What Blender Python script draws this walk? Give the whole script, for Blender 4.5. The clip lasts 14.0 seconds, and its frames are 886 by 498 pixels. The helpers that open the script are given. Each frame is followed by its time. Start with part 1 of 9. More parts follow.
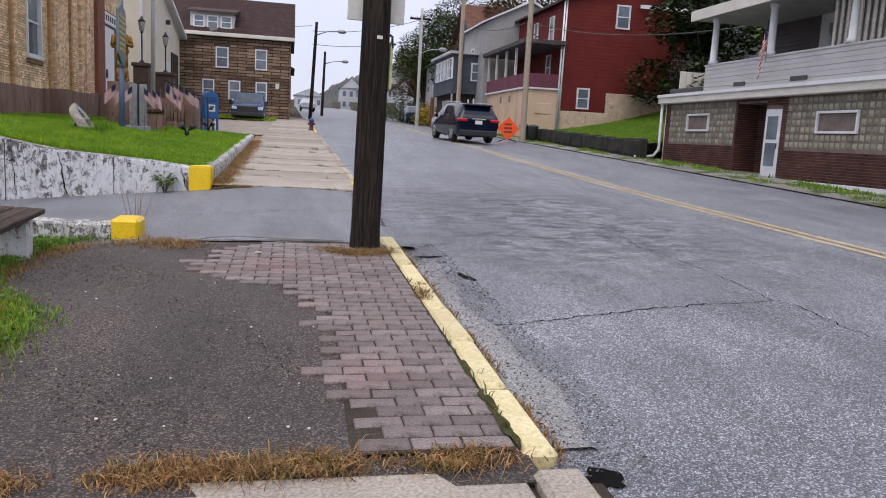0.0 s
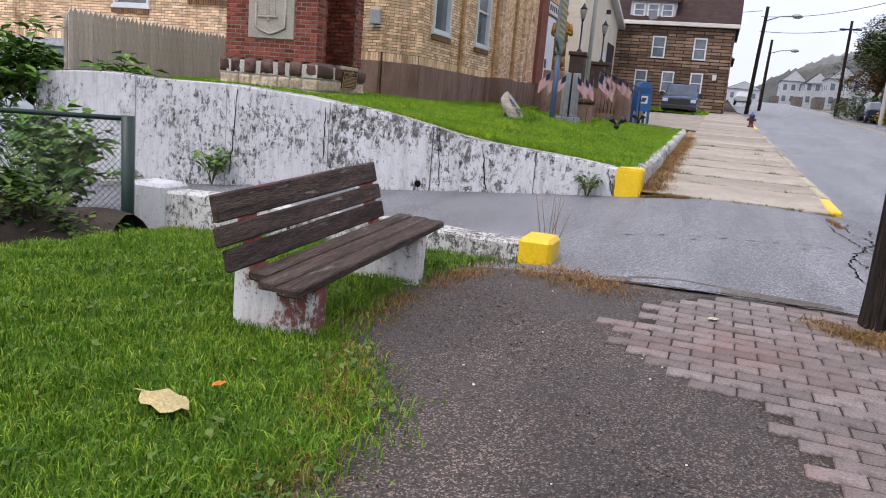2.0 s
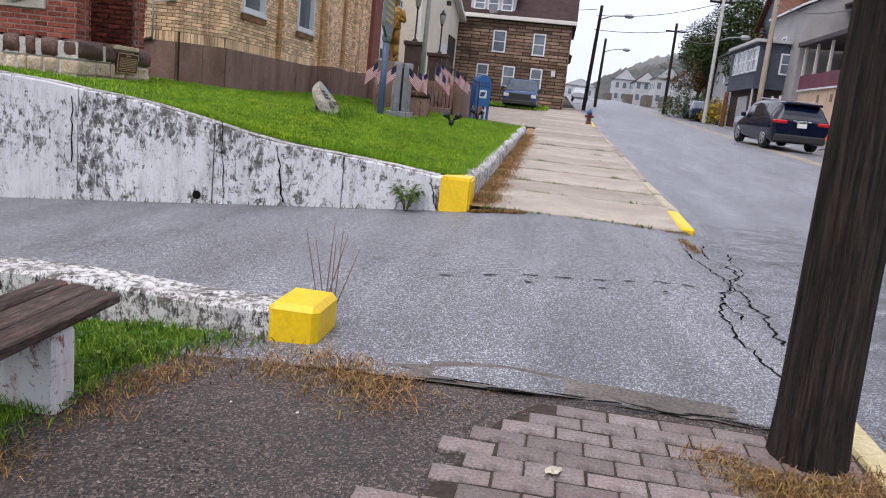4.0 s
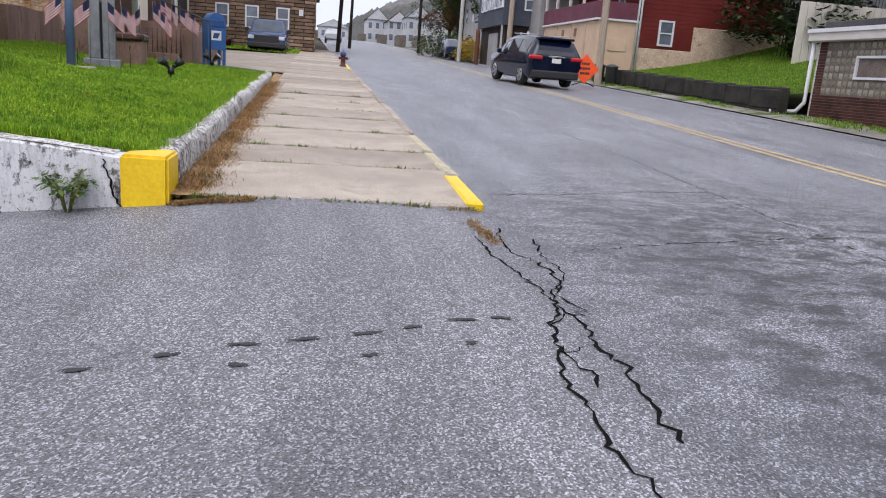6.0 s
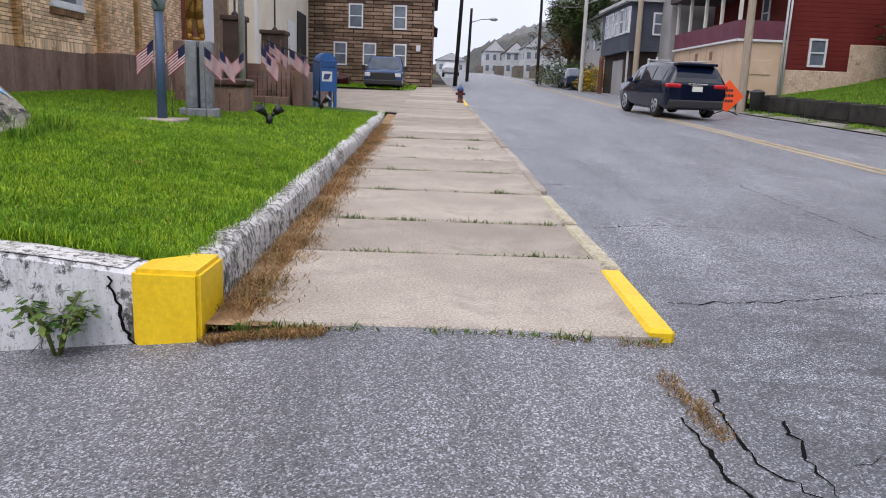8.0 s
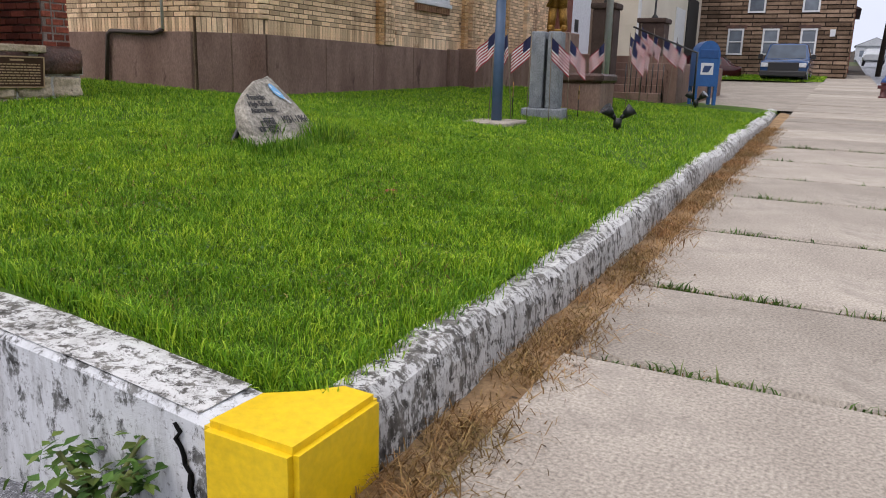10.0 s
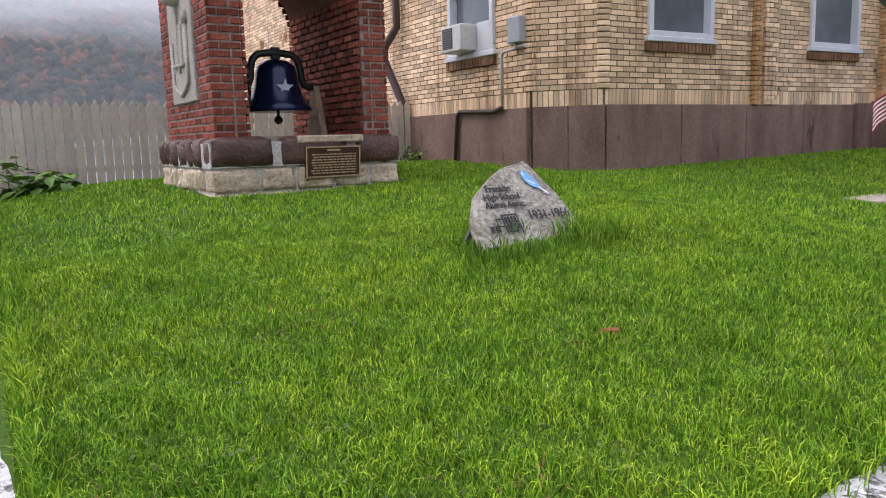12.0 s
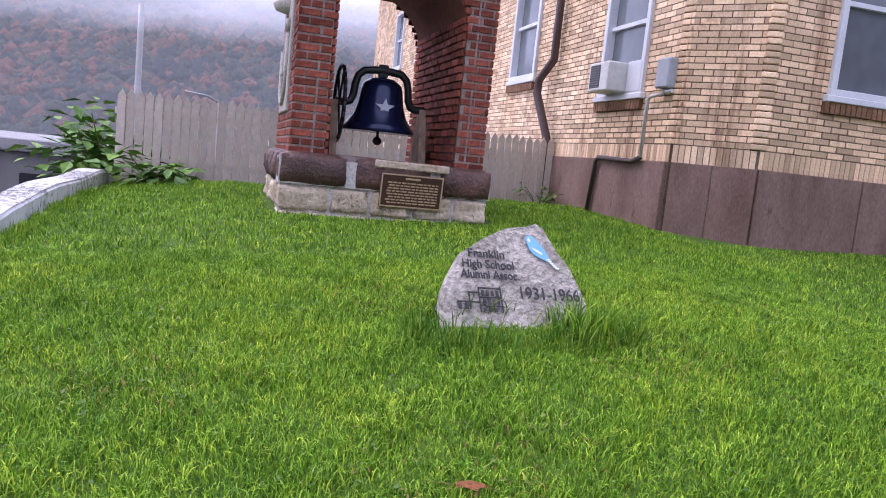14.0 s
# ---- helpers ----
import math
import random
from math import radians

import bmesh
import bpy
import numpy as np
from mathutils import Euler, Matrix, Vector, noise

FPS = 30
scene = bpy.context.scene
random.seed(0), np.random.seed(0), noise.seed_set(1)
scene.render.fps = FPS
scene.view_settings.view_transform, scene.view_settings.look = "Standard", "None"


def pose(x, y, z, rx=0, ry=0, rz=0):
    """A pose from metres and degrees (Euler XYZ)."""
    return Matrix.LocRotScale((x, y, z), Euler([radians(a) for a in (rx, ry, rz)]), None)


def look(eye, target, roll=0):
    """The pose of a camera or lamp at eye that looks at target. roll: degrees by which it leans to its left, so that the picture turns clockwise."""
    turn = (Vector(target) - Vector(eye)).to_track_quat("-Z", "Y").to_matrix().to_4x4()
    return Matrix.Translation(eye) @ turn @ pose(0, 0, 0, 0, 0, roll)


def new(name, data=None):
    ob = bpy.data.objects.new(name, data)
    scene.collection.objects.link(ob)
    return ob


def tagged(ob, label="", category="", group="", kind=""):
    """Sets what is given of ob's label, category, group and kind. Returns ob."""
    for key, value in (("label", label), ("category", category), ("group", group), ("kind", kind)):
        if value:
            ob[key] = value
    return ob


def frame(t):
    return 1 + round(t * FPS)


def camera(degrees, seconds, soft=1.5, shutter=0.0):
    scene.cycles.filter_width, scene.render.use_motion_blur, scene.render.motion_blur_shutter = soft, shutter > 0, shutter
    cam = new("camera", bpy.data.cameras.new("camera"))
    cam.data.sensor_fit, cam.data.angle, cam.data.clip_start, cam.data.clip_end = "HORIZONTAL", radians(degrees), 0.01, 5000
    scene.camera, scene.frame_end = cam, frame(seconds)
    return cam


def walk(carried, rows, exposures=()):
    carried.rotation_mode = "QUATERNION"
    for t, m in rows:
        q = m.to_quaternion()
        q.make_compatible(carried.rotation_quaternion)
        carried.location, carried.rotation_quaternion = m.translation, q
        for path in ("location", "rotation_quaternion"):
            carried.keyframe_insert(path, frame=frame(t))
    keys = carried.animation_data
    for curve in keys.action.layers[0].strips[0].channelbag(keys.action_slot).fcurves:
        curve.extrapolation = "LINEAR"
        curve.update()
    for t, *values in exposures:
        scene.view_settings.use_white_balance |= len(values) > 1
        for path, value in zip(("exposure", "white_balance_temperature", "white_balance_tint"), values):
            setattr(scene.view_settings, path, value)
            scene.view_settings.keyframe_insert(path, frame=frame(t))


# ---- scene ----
cam = camera(60.9, 14.0, 1.0)
METRES, EYE, TILT, LEAN, TURN = 14.025, 1.275, 0.0, 0.0, -11.8
ROWS = [
    (0.0, 0.0, 0.0, 0.0, 0.44, -8.43, -2.99),
    (0.5, -0.0133, 0.0407, -0.0004, 1.37, -9.88, -3.82),
    (1.0, -0.0262, 0.0791, 0.002, 10.3, -9.45, -4.1),
    (1.5, -0.0473, 0.1112, 0.0022, 23.89, -9.92, -3.61),
    (2.0, -0.0578, 0.143, 0.0021, 31.55, -11.18, -4.82),
    (2.5, -0.0669, 0.1781, 0.0029, 32.31, -11.67, -6.13),
    (3.0, -0.0822, 0.2084, 0.0021, 39.12, -14.48, -8.93),
    (3.5, -0.0825, 0.2436, 0.0055, 36.79, -12.84, -8.95),
    (4.0, -0.0875, 0.2854, 0.0068, 20.23, -10.72, -5.94),
    (6.5, -0.1109, 0.488, 0.0081, 1.94, -13.52, -4.01),
    (7.0, -0.1157, 0.5233, 0.0105, 1.89, -12.88, -3.66),
    (7.5, -0.1248, 0.5598, 0.0128, 2.45, -12.91, -3.61),
    (8.0, -0.1318, 0.5995, 0.0176, 10.89, -11.55, -2.13),
    (10.5, -0.1664, 0.783, 0.0248, 45.17, -12.24, -0.73),
    (11.0, -0.1753, 0.812, 0.0275, 52.91, -9.96, 0.62),
    (11.5, -0.1839, 0.839, 0.0285, 63.59, -8.8, 1.43),
    (12.0, -0.194, 0.8655, 0.0303, 70.01, -8.29, 1.58),
    (12.5, -0.2096, 0.8895, 0.0327, 72.95, -8.56, 1.24),
    (13.0, -0.2168, 0.914, 0.0322, 76.99, -8.33, 0.26),
    (13.5, -0.2231, 0.9358, 0.0351, 84.57, -7.62, -4.13),
    (14.0, -0.2331, 0.959, 0.0382, 86.0, -6.59, -5.92),
]
walk(cam, [(t, pose(0, 0, EYE, TILT, LEAN, TURN) @ pose(METRES * x, METRES * y, METRES * z, 90 + pitch, roll, yaw)) for t, x, y, z, yaw, pitch, roll in ROWS],
     [(0.0, -0.25, 6500, 17), (1.0, -0.09, 6500, 17), (3.0, 0.03, 6500, 17), (7.5, -0.06, 6500, 17), (10.5, -0.16, 6600, 15), (11.4, 0.1, 6600, 15), (12.0, 0.16, 6300, 20), (12.6, 0.25, 5450, 38), (13.1, 0.4, 5350, 58), (13.6, 0.44, 5800, 37), (14.0, 0.45, 5750, 34)])

# ---- world and light: an overcast, misty morning ----
world = bpy.data.worlds.new("overcast_sky")
scene.world = world
world.use_nodes = True
wn = world.node_tree
wn.nodes.clear()
w_out = wn.nodes.new("ShaderNodeOutputWorld")
w_bg = wn.nodes.new("ShaderNodeBackground")
w_sky = wn.nodes.new("ShaderNodeTexSky")
w_sky.sky_type, w_sky.sun_disc = "NISHITA", False
w_sky.sun_elevation, w_sky.sun_rotation = radians(50), radians(200)
w_sky.air_density, w_sky.dust_density = 1.0, 4.0
w_mix = wn.nodes.new("ShaderNodeMixRGB")
w_mix.inputs[0].default_value = 0.86
w_noise = wn.nodes.new("ShaderNodeTexNoise")
w_noise.inputs["Scale"].default_value, w_noise.inputs["Detail"].default_value = 2.2, 5
w_ramp = wn.nodes.new("ShaderNodeValToRGB")
w_ramp.color_ramp.elements[0].position, w_ramp.color_ramp.elements[0].color = 0.3, (6.6, 7.2, 8.4, 1)
w_ramp.color_ramp.elements[1].position, w_ramp.color_ramp.elements[1].color = 0.7, (9.0, 9.4, 10.2, 1)
wn.links.new(w_noise.outputs["Fac"], w_ramp.inputs["Fac"])
wn.links.new(w_sky.outputs["Color"], w_mix.inputs[1])
wn.links.new(w_ramp.outputs["Color"], w_mix.inputs[2])
# an overcast dome: brightest overhead, dimmer towards the misty horizon
w_tc = wn.nodes.new("ShaderNodeTexCoord")
w_sep = wn.nodes.new("ShaderNodeSeparateXYZ")
w_dome = wn.nodes.new("ShaderNodeValToRGB")
w_dome.color_ramp.elements[0].position, w_dome.color_ramp.elements[0].color = 0.05, (1.5, 1.52, 1.56, 1)
w_dome.color_ramp.elements[1].position, w_dome.color_ramp.elements[1].color = 0.75, (2.0, 1.96, 1.9, 1)
wn.links.new(w_tc.outputs["Generated"], w_sep.inputs[0])
wn.links.new(w_sep.outputs["Z"], w_dome.inputs["Fac"])
w_mul = wn.nodes.new("ShaderNodeMixRGB")
w_mul.blend_type = "MULTIPLY"
w_mul.inputs[0].default_value = 1.0
wn.links.new(w_mix.outputs["Color"], w_mul.inputs[1])
wn.links.new(w_dome.outputs["Color"], w_mul.inputs[2])
wn.links.new(w_mul.outputs["Color"], w_bg.inputs["Color"])
w_bg.inputs["Strength"].default_value = 0.09
wn.links.new(w_bg.outputs["Background"], w_out.inputs["Surface"])

sun = new("sun", bpy.data.lights.new("sun", "SUN"))
sun.data.energy, sun.data.angle, sun.data.color = 1.5, radians(40), (1.0, 0.97, 0.92)
sun.matrix_world = look((0, 0, 50), (18, 24, 0))

# ---- materials ----
MATS = {}


def graph(name):
    m = bpy.data.materials.new(name)
    m.use_nodes = True
    t = m.node_tree
    return m, t, t.nodes["Principled BSDF"]


def ramp(t, src, stops):
    n = t.nodes.new("ShaderNodeValToRGB")
    e = n.color_ramp.elements
    while len(e) < len(stops):
        e.new(0.5)
    for el, (p, c) in zip(e, stops):
        el.position, el.color = p, (*c, 1) if len(c) == 3 else c
    t.links.new(src, n.inputs[0])
    return n.outputs[0]


def coords(t, scale=(1, 1, 1), random_shift=False):
    tc = t.nodes.new("ShaderNodeTexCoord")
    mp = t.nodes.new("ShaderNodeMapping")
    mp.inputs["Scale"].default_value = scale
    t.links.new(tc.outputs["Object"], mp.inputs["Vector"])
    if random_shift:
        oi = t.nodes.new("ShaderNodeObjectInfo")
        mul = t.nodes.new("ShaderNodeMath")
        mul.operation = "MULTIPLY"
        mul.inputs[1].default_value = 37.0
        t.links.new(oi.outputs["Random"], mul.inputs[0])
        t.links.new(mul.outputs[0], mp.inputs["Location"])
    return mp.outputs[0]


def noise_tex(t, vec, scale, detail=4, rough=0.6, distort=0.0):
    n = t.nodes.new("ShaderNodeTexNoise")
    n.inputs["Scale"].default_value, n.inputs["Detail"].default_value = scale, detail
    n.inputs["Roughness"].default_value, n.inputs["Distortion"].default_value = rough, distort
    t.links.new(vec, n.inputs["Vector"])
    return n.outputs["Fac"]


def mix(t, fac, a, b, mode="MIX"):
    n = t.nodes.new("ShaderNodeMixRGB")
    n.blend_type = mode
    for i, v in enumerate((fac, a, b)):
        if hasattr(v, "is_linked"):
            t.links.new(v, n.inputs[i])
        else:
            n.inputs[i].default_value = v if i == 0 else (*v, 1)
    return n.outputs[0]


def bump(t, b, src, strength, dist=0.01):
    n = t.nodes.new("ShaderNodeBump")
    n.inputs["Strength"].default_value, n.inputs["Distance"].default_value = strength, dist
    t.links.new(src, n.inputs["Height"])
    t.links.new(n.outputs[0], b.inputs["Normal"])


def surface(name, c1, c2, scale=3.0, fine=40.0, rough=0.8, bmp=0.3, metal=0.0, stretch=(1, 1, 1), vary=0.0, rough_to=None, per="object", spots=None, dist=0.01, grain=0.35, streak=None, edge=0.06, patch=None):
    """Two-scale noise colour: broad patches between c1 and c2, fine grain, optional spots (colour, scale, threshold) and random value per piece."""
    if name in MATS:
        return MATS[name]
    m, t, b = graph(name)
    v = coords(t, stretch)
    broad = noise_tex(t, v, scale, 5)
    grainy = noise_tex(t, v, fine, 3)
    col = ramp(t, broad, [(0.3, c1), (0.7, c2)])
    g = ramp(t, grainy, [(0.25, (1 - grain,) * 3), (0.75, (1 + grain,) * 3)])
    col = mix(t, 1.0, col, g, "MULTIPLY")
    for c, s, th in spots or ():
        f = ramp(t, noise_tex(t, v, s, 6, 0.7), [(th, (0, 0, 0)), (min(th + edge, 1), (1, 1, 1))])
        col = mix(t, f, col, c)
    if streak:
        mp = t.nodes.new("ShaderNodeMapping")
        mp.inputs["Scale"].default_value = (1.7, 1.7, 0.16)
        t.links.new(t.nodes.new("ShaderNodeNewGeometry").outputs["Position"], mp.inputs["Vector"])
        f = ramp(t, noise_tex(t, mp.outputs[0], 1.5, 7, 0.75), [(0.53, (0, 0, 0)), (0.68, (0.85, 0.85, 0.85))])
        col = mix(t, f, col, streak)
    if patch:
        c, s_, th = patch
        f = noise_tex(t, t.nodes.new("ShaderNodeNewGeometry").outputs["Position"], s_, 5, 0.7)
        col = mix(t, ramp(t, f, [(th, (0, 0, 0)), (th + 0.16, (0.6,) * 3)]), col, c)
    if vary:
        if per == "island":
            r = t.nodes.new("ShaderNodeNewGeometry").outputs["Random Per Island"]
        else:
            r = t.nodes.new("ShaderNodeObjectInfo").outputs["Random"]
        col = mix(t, 1.0, col, ramp(t, r, [(0, (1 - vary, 1 - vary * 1.1, 1 - vary * 1.2)), (1, (1 + vary, 1 + vary * 0.9, 1 + vary * 0.8))]), "MULTIPLY")
    t.links.new(col, b.inputs["Base Color"])
    b.inputs["Metallic"].default_value = metal
    if rough >= 0.7:
        b.inputs["Specular IOR Level"].default_value = 0.2
    if rough_to is not None:
        t.links.new(ramp(t, broad, [(0.35, (rough,) * 3), (0.65, (rough_to,) * 3)]), b.inputs["Roughness"])
    else:
        b.inputs["Roughness"].default_value = rough
    if bmp:
        bump(t, b, grainy, bmp, dist)
    MATS[name] = m
    return m


def asphalt(name, dark, light, stone, wet, patch=None, worn=None):
    """Old asphalt: coarse aggregate, damp sheen, broad worn patches."""
    m, t, b = graph(name)
    v = coords(t)
    vo = t.nodes.new("ShaderNodeTexVoronoi")
    vo.inputs["Scale"].default_value = 135
    t.links.new(v, vo.inputs["Vector"])
    hue = t.nodes.new("ShaderNodeRGBToBW")
    t.links.new(vo.outputs["Color"], hue.inputs[0])
    broad = noise_tex(t, v, 0.7, 6, 0.65, 0.6)
    col = ramp(t, broad, [(0.3, dark), (0.68, light)])
    chips = ramp(t, hue.outputs[0], [(0.12, (0.38,) * 3), (0.45, (0.9,) * 3), (0.66, (1.12,) * 3), (0.8, stone)])
    col = mix(t, 1.0, col, chips, "MULTIPLY")
    fine = noise_tex(t, v, 260, 2)
    col = mix(t, 1.0, col, ramp(t, fine, [(0.3, (0.6,) * 3), (0.7, (1.4,) * 3)]), "MULTIPLY")
    streak = noise_tex(t, coords(t, (1.3, 0.22, 1)), 1.6, 5, 0.6)
    col = mix(t, 1.0, col, ramp(t, streak, [(0.35, (0.8,) * 3), (0.65, (1.15,) * 3)]), "MULTIPLY")
    if patch:
        f = ramp(t, noise_tex(t, v, 2.6, 6, 0.7), [(0.6, (0, 0, 0)), (0.7, (0.75, 0.75, 0.75))])
        col = mix(t, f, col, patch)
    if worn:
        # dark oily wear in the wheel track by the corner
        tint, x0, x1, y0, y1 = worn
        sep = t.nodes.new("ShaderNodeSeparateXYZ")
        t.links.new(v, sep.inputs[0])
        f = ramp(t, noise_tex(t, coords(t, (0.8, 1.2, 1)), 3.6, 8, 0.76, 0.4), [(0.44, (0, 0, 0)), (0.58, (0.9,) * 3)])
        for axis, a0, a1 in (("X", x0, x1), ("Y", y0, y1)):
            for e0, e1 in ((a0, a0 + 0.3 * (a1 - a0)), (a1, a1 - 0.35 * (a1 - a0))):
                mr = t.nodes.new("ShaderNodeMapRange")
                mr.inputs["From Min"].default_value, mr.inputs["From Max"].default_value = e0, e1
                t.links.new(sep.outputs[axis], mr.inputs["Value"])
                f = mix(t, 1.0, f, mr.outputs[0], "MULTIPLY")
        col = mix(t, f, col, tint)
    t.links.new(col, b.inputs["Base Color"])
    t.links.new(ramp(t, broad, [(0.3, (wet,) * 3), (0.7, (wet + 0.25,) * 3)]), b.inputs["Roughness"])
    b.inputs["Specular IOR Level"].default_value = 0.45
    bump(t, b, vo.outputs["Distance"], 0.5, 0.008)
    return m


def flaking_paint(name, paint, under, under2, th=0.56, scale=4.0, dirt=(0.2, 0.2, 0.195), patchy=0.42):
    """Old paint with grime streaks running down and flakes gone to the dark wall."""
    m, t, b = graph(name)
    v = coords(t)
    big = noise_tex(t, v, 0.9, 6, 0.7)
    col = ramp(t, big, [(0.3, paint), (0.75, tuple(c * 0.8 for c in paint))])
    down = noise_tex(t, coords(t, (4, 4, 0.7)), 1.7, 8, 0.78)
    col = mix(t, ramp(t, down, [(0.48, (0, 0, 0)), (0.72, (0.75,) * 3)]), col, dirt)
    veins = noise_tex(t, coords(t, (2.2, 2.2, 0.8)), scale * 0.8, 9, 0.8, 0.6)
    flake = noise_tex(t, v, scale, 9, 0.78, 0.4)
    where = noise_tex(t, v, 0.75, 5, 0.65)
    both = mix(t, patchy, mix(t, 0.5, flake, veins), where)
    f = ramp(t, both, [(th, (0, 0, 0)), (th + 0.035, (1, 1, 1))])
    bare = ramp(t, noise_tex(t, v, 14, 5), [(0.35, under), (0.65, under2)])
    col = mix(t, f, col, bare)
    col = mix(t, ramp(t, noise_tex(t, v, scale * 4.5, 5, 0.75), [(0.58, (0, 0, 0)), (0.66, (0.8,) * 3)]), col, under2)
    vo = t.nodes.new("ShaderNodeTexVoronoi")
    vo.inputs["Scale"].default_value = 3.1
    t.links.new(v, vo.inputs["Vector"])
    pits = mix(t, 1.0, ramp(t, vo.outputs["Distance"], [(0.06, (1, 1, 1)), (0.11, (0, 0, 0))]), ramp(t, where, [(0.5, (0, 0, 0)), (0.56, (1, 1, 1))]), "MULTIPLY")
    col = mix(t, pits, col, under)
    t.links.new(col, b.inputs["Base Color"])
    b.inputs["Roughness"].default_value = 0.75
    b.inputs["Specular IOR Level"].default_value = 0.25
    bump(t, b, flake, 0.4, 0.02)
    return m


def plain(name, c, rough=0.5, metal=0.0, emit=0.0):
    if name in MATS:
        return MATS[name]
    m, t, b = graph(name)
    v = coords(t)
    n = noise_tex(t, v, 14, 4)
    t.links.new(ramp(t, n, [(0.3, tuple(x * 0.88 for x in c)), (0.7, tuple(min(1, x * 1.1) for x in c))]), b.inputs["Base Color"])
    b.inputs["Roughness"].default_value, b.inputs["Metallic"].default_value = rough, metal
    MATS[name] = m
    return m


def glass_mat(name, tint=(0.05, 0.06, 0.07), rough=0.06):
    """A window seen from outdoors: dark room behind a reflecting pane."""
    if name in MATS:
        return MATS[name]
    m, t, b = graph(name)
    v = coords(t)
    t.links.new(ramp(t, noise_tex(t, v, 1.2, 3), [(0.35, tint), (0.7, tuple(c * 1.7 for c in tint))]), b.inputs["Base Color"])
    b.inputs["Roughness"].default_value = rough
    b.inputs["IOR"].default_value = 1.5
    b.inputs["Specular IOR Level"].default_value = 0.7
    MATS[name] = m
    return m


M_road = asphalt("road_asphalt", (0.108, 0.114, 0.13), (0.185, 0.193, 0.212), (2.9, 2.9, 2.95), 0.4, None, ((0.034, 0.035, 0.039), 0.5, 6.2, 5.2, 15.0))
M_path = asphalt("path_asphalt", (0.029, 0.023, 0.021), (0.06, 0.048, 0.043), (3.9, 3.7, 3.55), 0.55, (0.075, 0.058, 0.05))
M_alley = asphalt("alley_asphalt", (0.11, 0.113, 0.125), (0.17, 0.175, 0.19), (2.7, 2.7, 2.75), 0.45)
M_oldstrip = asphalt("gutter_concrete", (0.24, 0.242, 0.248), (0.32, 0.318, 0.315), (1.4, 1.4, 1.4), 0.6)
M_tar = plain("tar", (0.008, 0.008, 0.008), 0.95)
M_tar.node_tree.nodes["Principled BSDF"].inputs["Specular IOR Level"].default_value = 0.05
M_conc = surface("sidewalk_concrete", (0.26, 0.23, 0.198), (0.42, 0.38, 0.33), 0.9, 70, 0.85, 0.4, spots=[((0.23, 0.205, 0.18), 1.3, 0.54), ((0.15, 0.132, 0.115), 9, 0.59), ((0.5, 0.46, 0.41), 26, 0.6)], vary=0.18, grain=0.45, edge=0.2)
M_yel = surface("yellow_paint", (0.7, 0.45, 0.0), (0.82, 0.56, 0.008), 3, 30, 0.45, 0.2, grain=0.12, spots=[((0.55, 0.36, 0.02), 7, 0.66)])
M_yelold = surface("worn_yellow_paint", (0.55, 0.47, 0.25), (0.68, 0.6, 0.38), 5, 40, 0.75, 0.3, spots=[((0.1, 0.09, 0.07), 11, 0.6)], grain=0.2, vary=0.1)
M_line = surface("road_line_yellow", (0.42, 0.325, 0.17), (0.54, 0.43, 0.25), 3, 60, 0.7, 0.1, spots=[((0.22, 0.2, 0.17), 9, 0.56)])
M_whitewall = flaking_paint("flaking_white_paint", (0.66, 0.675, 0.7), (0.025, 0.025, 0.024), (0.2, 0.2, 0.195), 0.522, 11.0, patchy=0.3)
M_curbwall = flaking_paint("worn_white_curb", (0.66, 0.66, 0.65), (0.03, 0.028, 0.025), (0.2, 0.188, 0.17), 0.494, 17.0, (0.22, 0.207, 0.19), patchy=0.2)
M_wallheavy = flaking_paint("badly_flaked_white_paint", (0.66, 0.675, 0.7), (0.025, 0.025, 0.024), (0.2, 0.2, 0.195), 0.498, 8.0, patchy=0.25)
M_benchleg = flaking_paint("bench_support_paint", (0.75, 0.76, 0.78), (0.24, 0.075, 0.065), (0.13, 0.07, 0.06), 0.52, 8.0, (0.36, 0.2, 0.18))
M_mortar = surface("mortar", (0.13, 0.088, 0.06), (0.24, 0.17, 0.12), 5, 60, 0.9, 0.2)
M_mortar_red = surface("mortar_pale", (0.15, 0.11, 0.095), (0.33, 0.27, 0.24), 4, 60, 0.9, 0.2)
M_buff = surface("buff_brick", (0.64, 0.45, 0.275), (0.82, 0.64, 0.45), 0.8, 45, 0.75, 0.4, vary=0.32, per="island", spots=[((0.3, 0.13, 0.05), 0.7, 0.6), ((0.1, 0.05, 0.03), 1.3, 0.66)], streak=(0.2, 0.085, 0.04), grain=0.2)
M_buff_piece = surface("buff_brick_piece", (0.64, 0.45, 0.275), (0.82, 0.64, 0.45), 0.8, 45, 0.75, 0.4, vary=0.32, grain=0.2, streak=(0.2, 0.085, 0.04))
M_red = surface("red_brick", (0.17, 0.045, 0.03), (0.29, 0.085, 0.055), 1.2, 40, 0.8, 0.4, vary=0.5, per="island", grain=0.35, spots=[((0.07, 0.03, 0.025), 5, 0.62), ((0.4, 0.3, 0.26), 4, 0.68)])
M_red_piece = surface("red_brick_piece", (0.17, 0.045, 0.03), (0.29, 0.085, 0.055), 6, 40, 0.8, 0.4, vary=0.5, grain=0.35, spots=[((0.07, 0.03, 0.025), 9, 0.62), ((0.4, 0.3, 0.26), 8, 0.68)])
M_brown_band = surface("brown_stone_base", (0.15, 0.09, 0.07), (0.29, 0.195, 0.16), 1.3, 50, 0.7, 0.3, stretch=(1.4, 1.4, 0.5), spots=[((0.1, 0.06, 0.048), 1.6, 0.6), ((0.32, 0.24, 0.2), 3.0, 0.68)], grain=0.3)
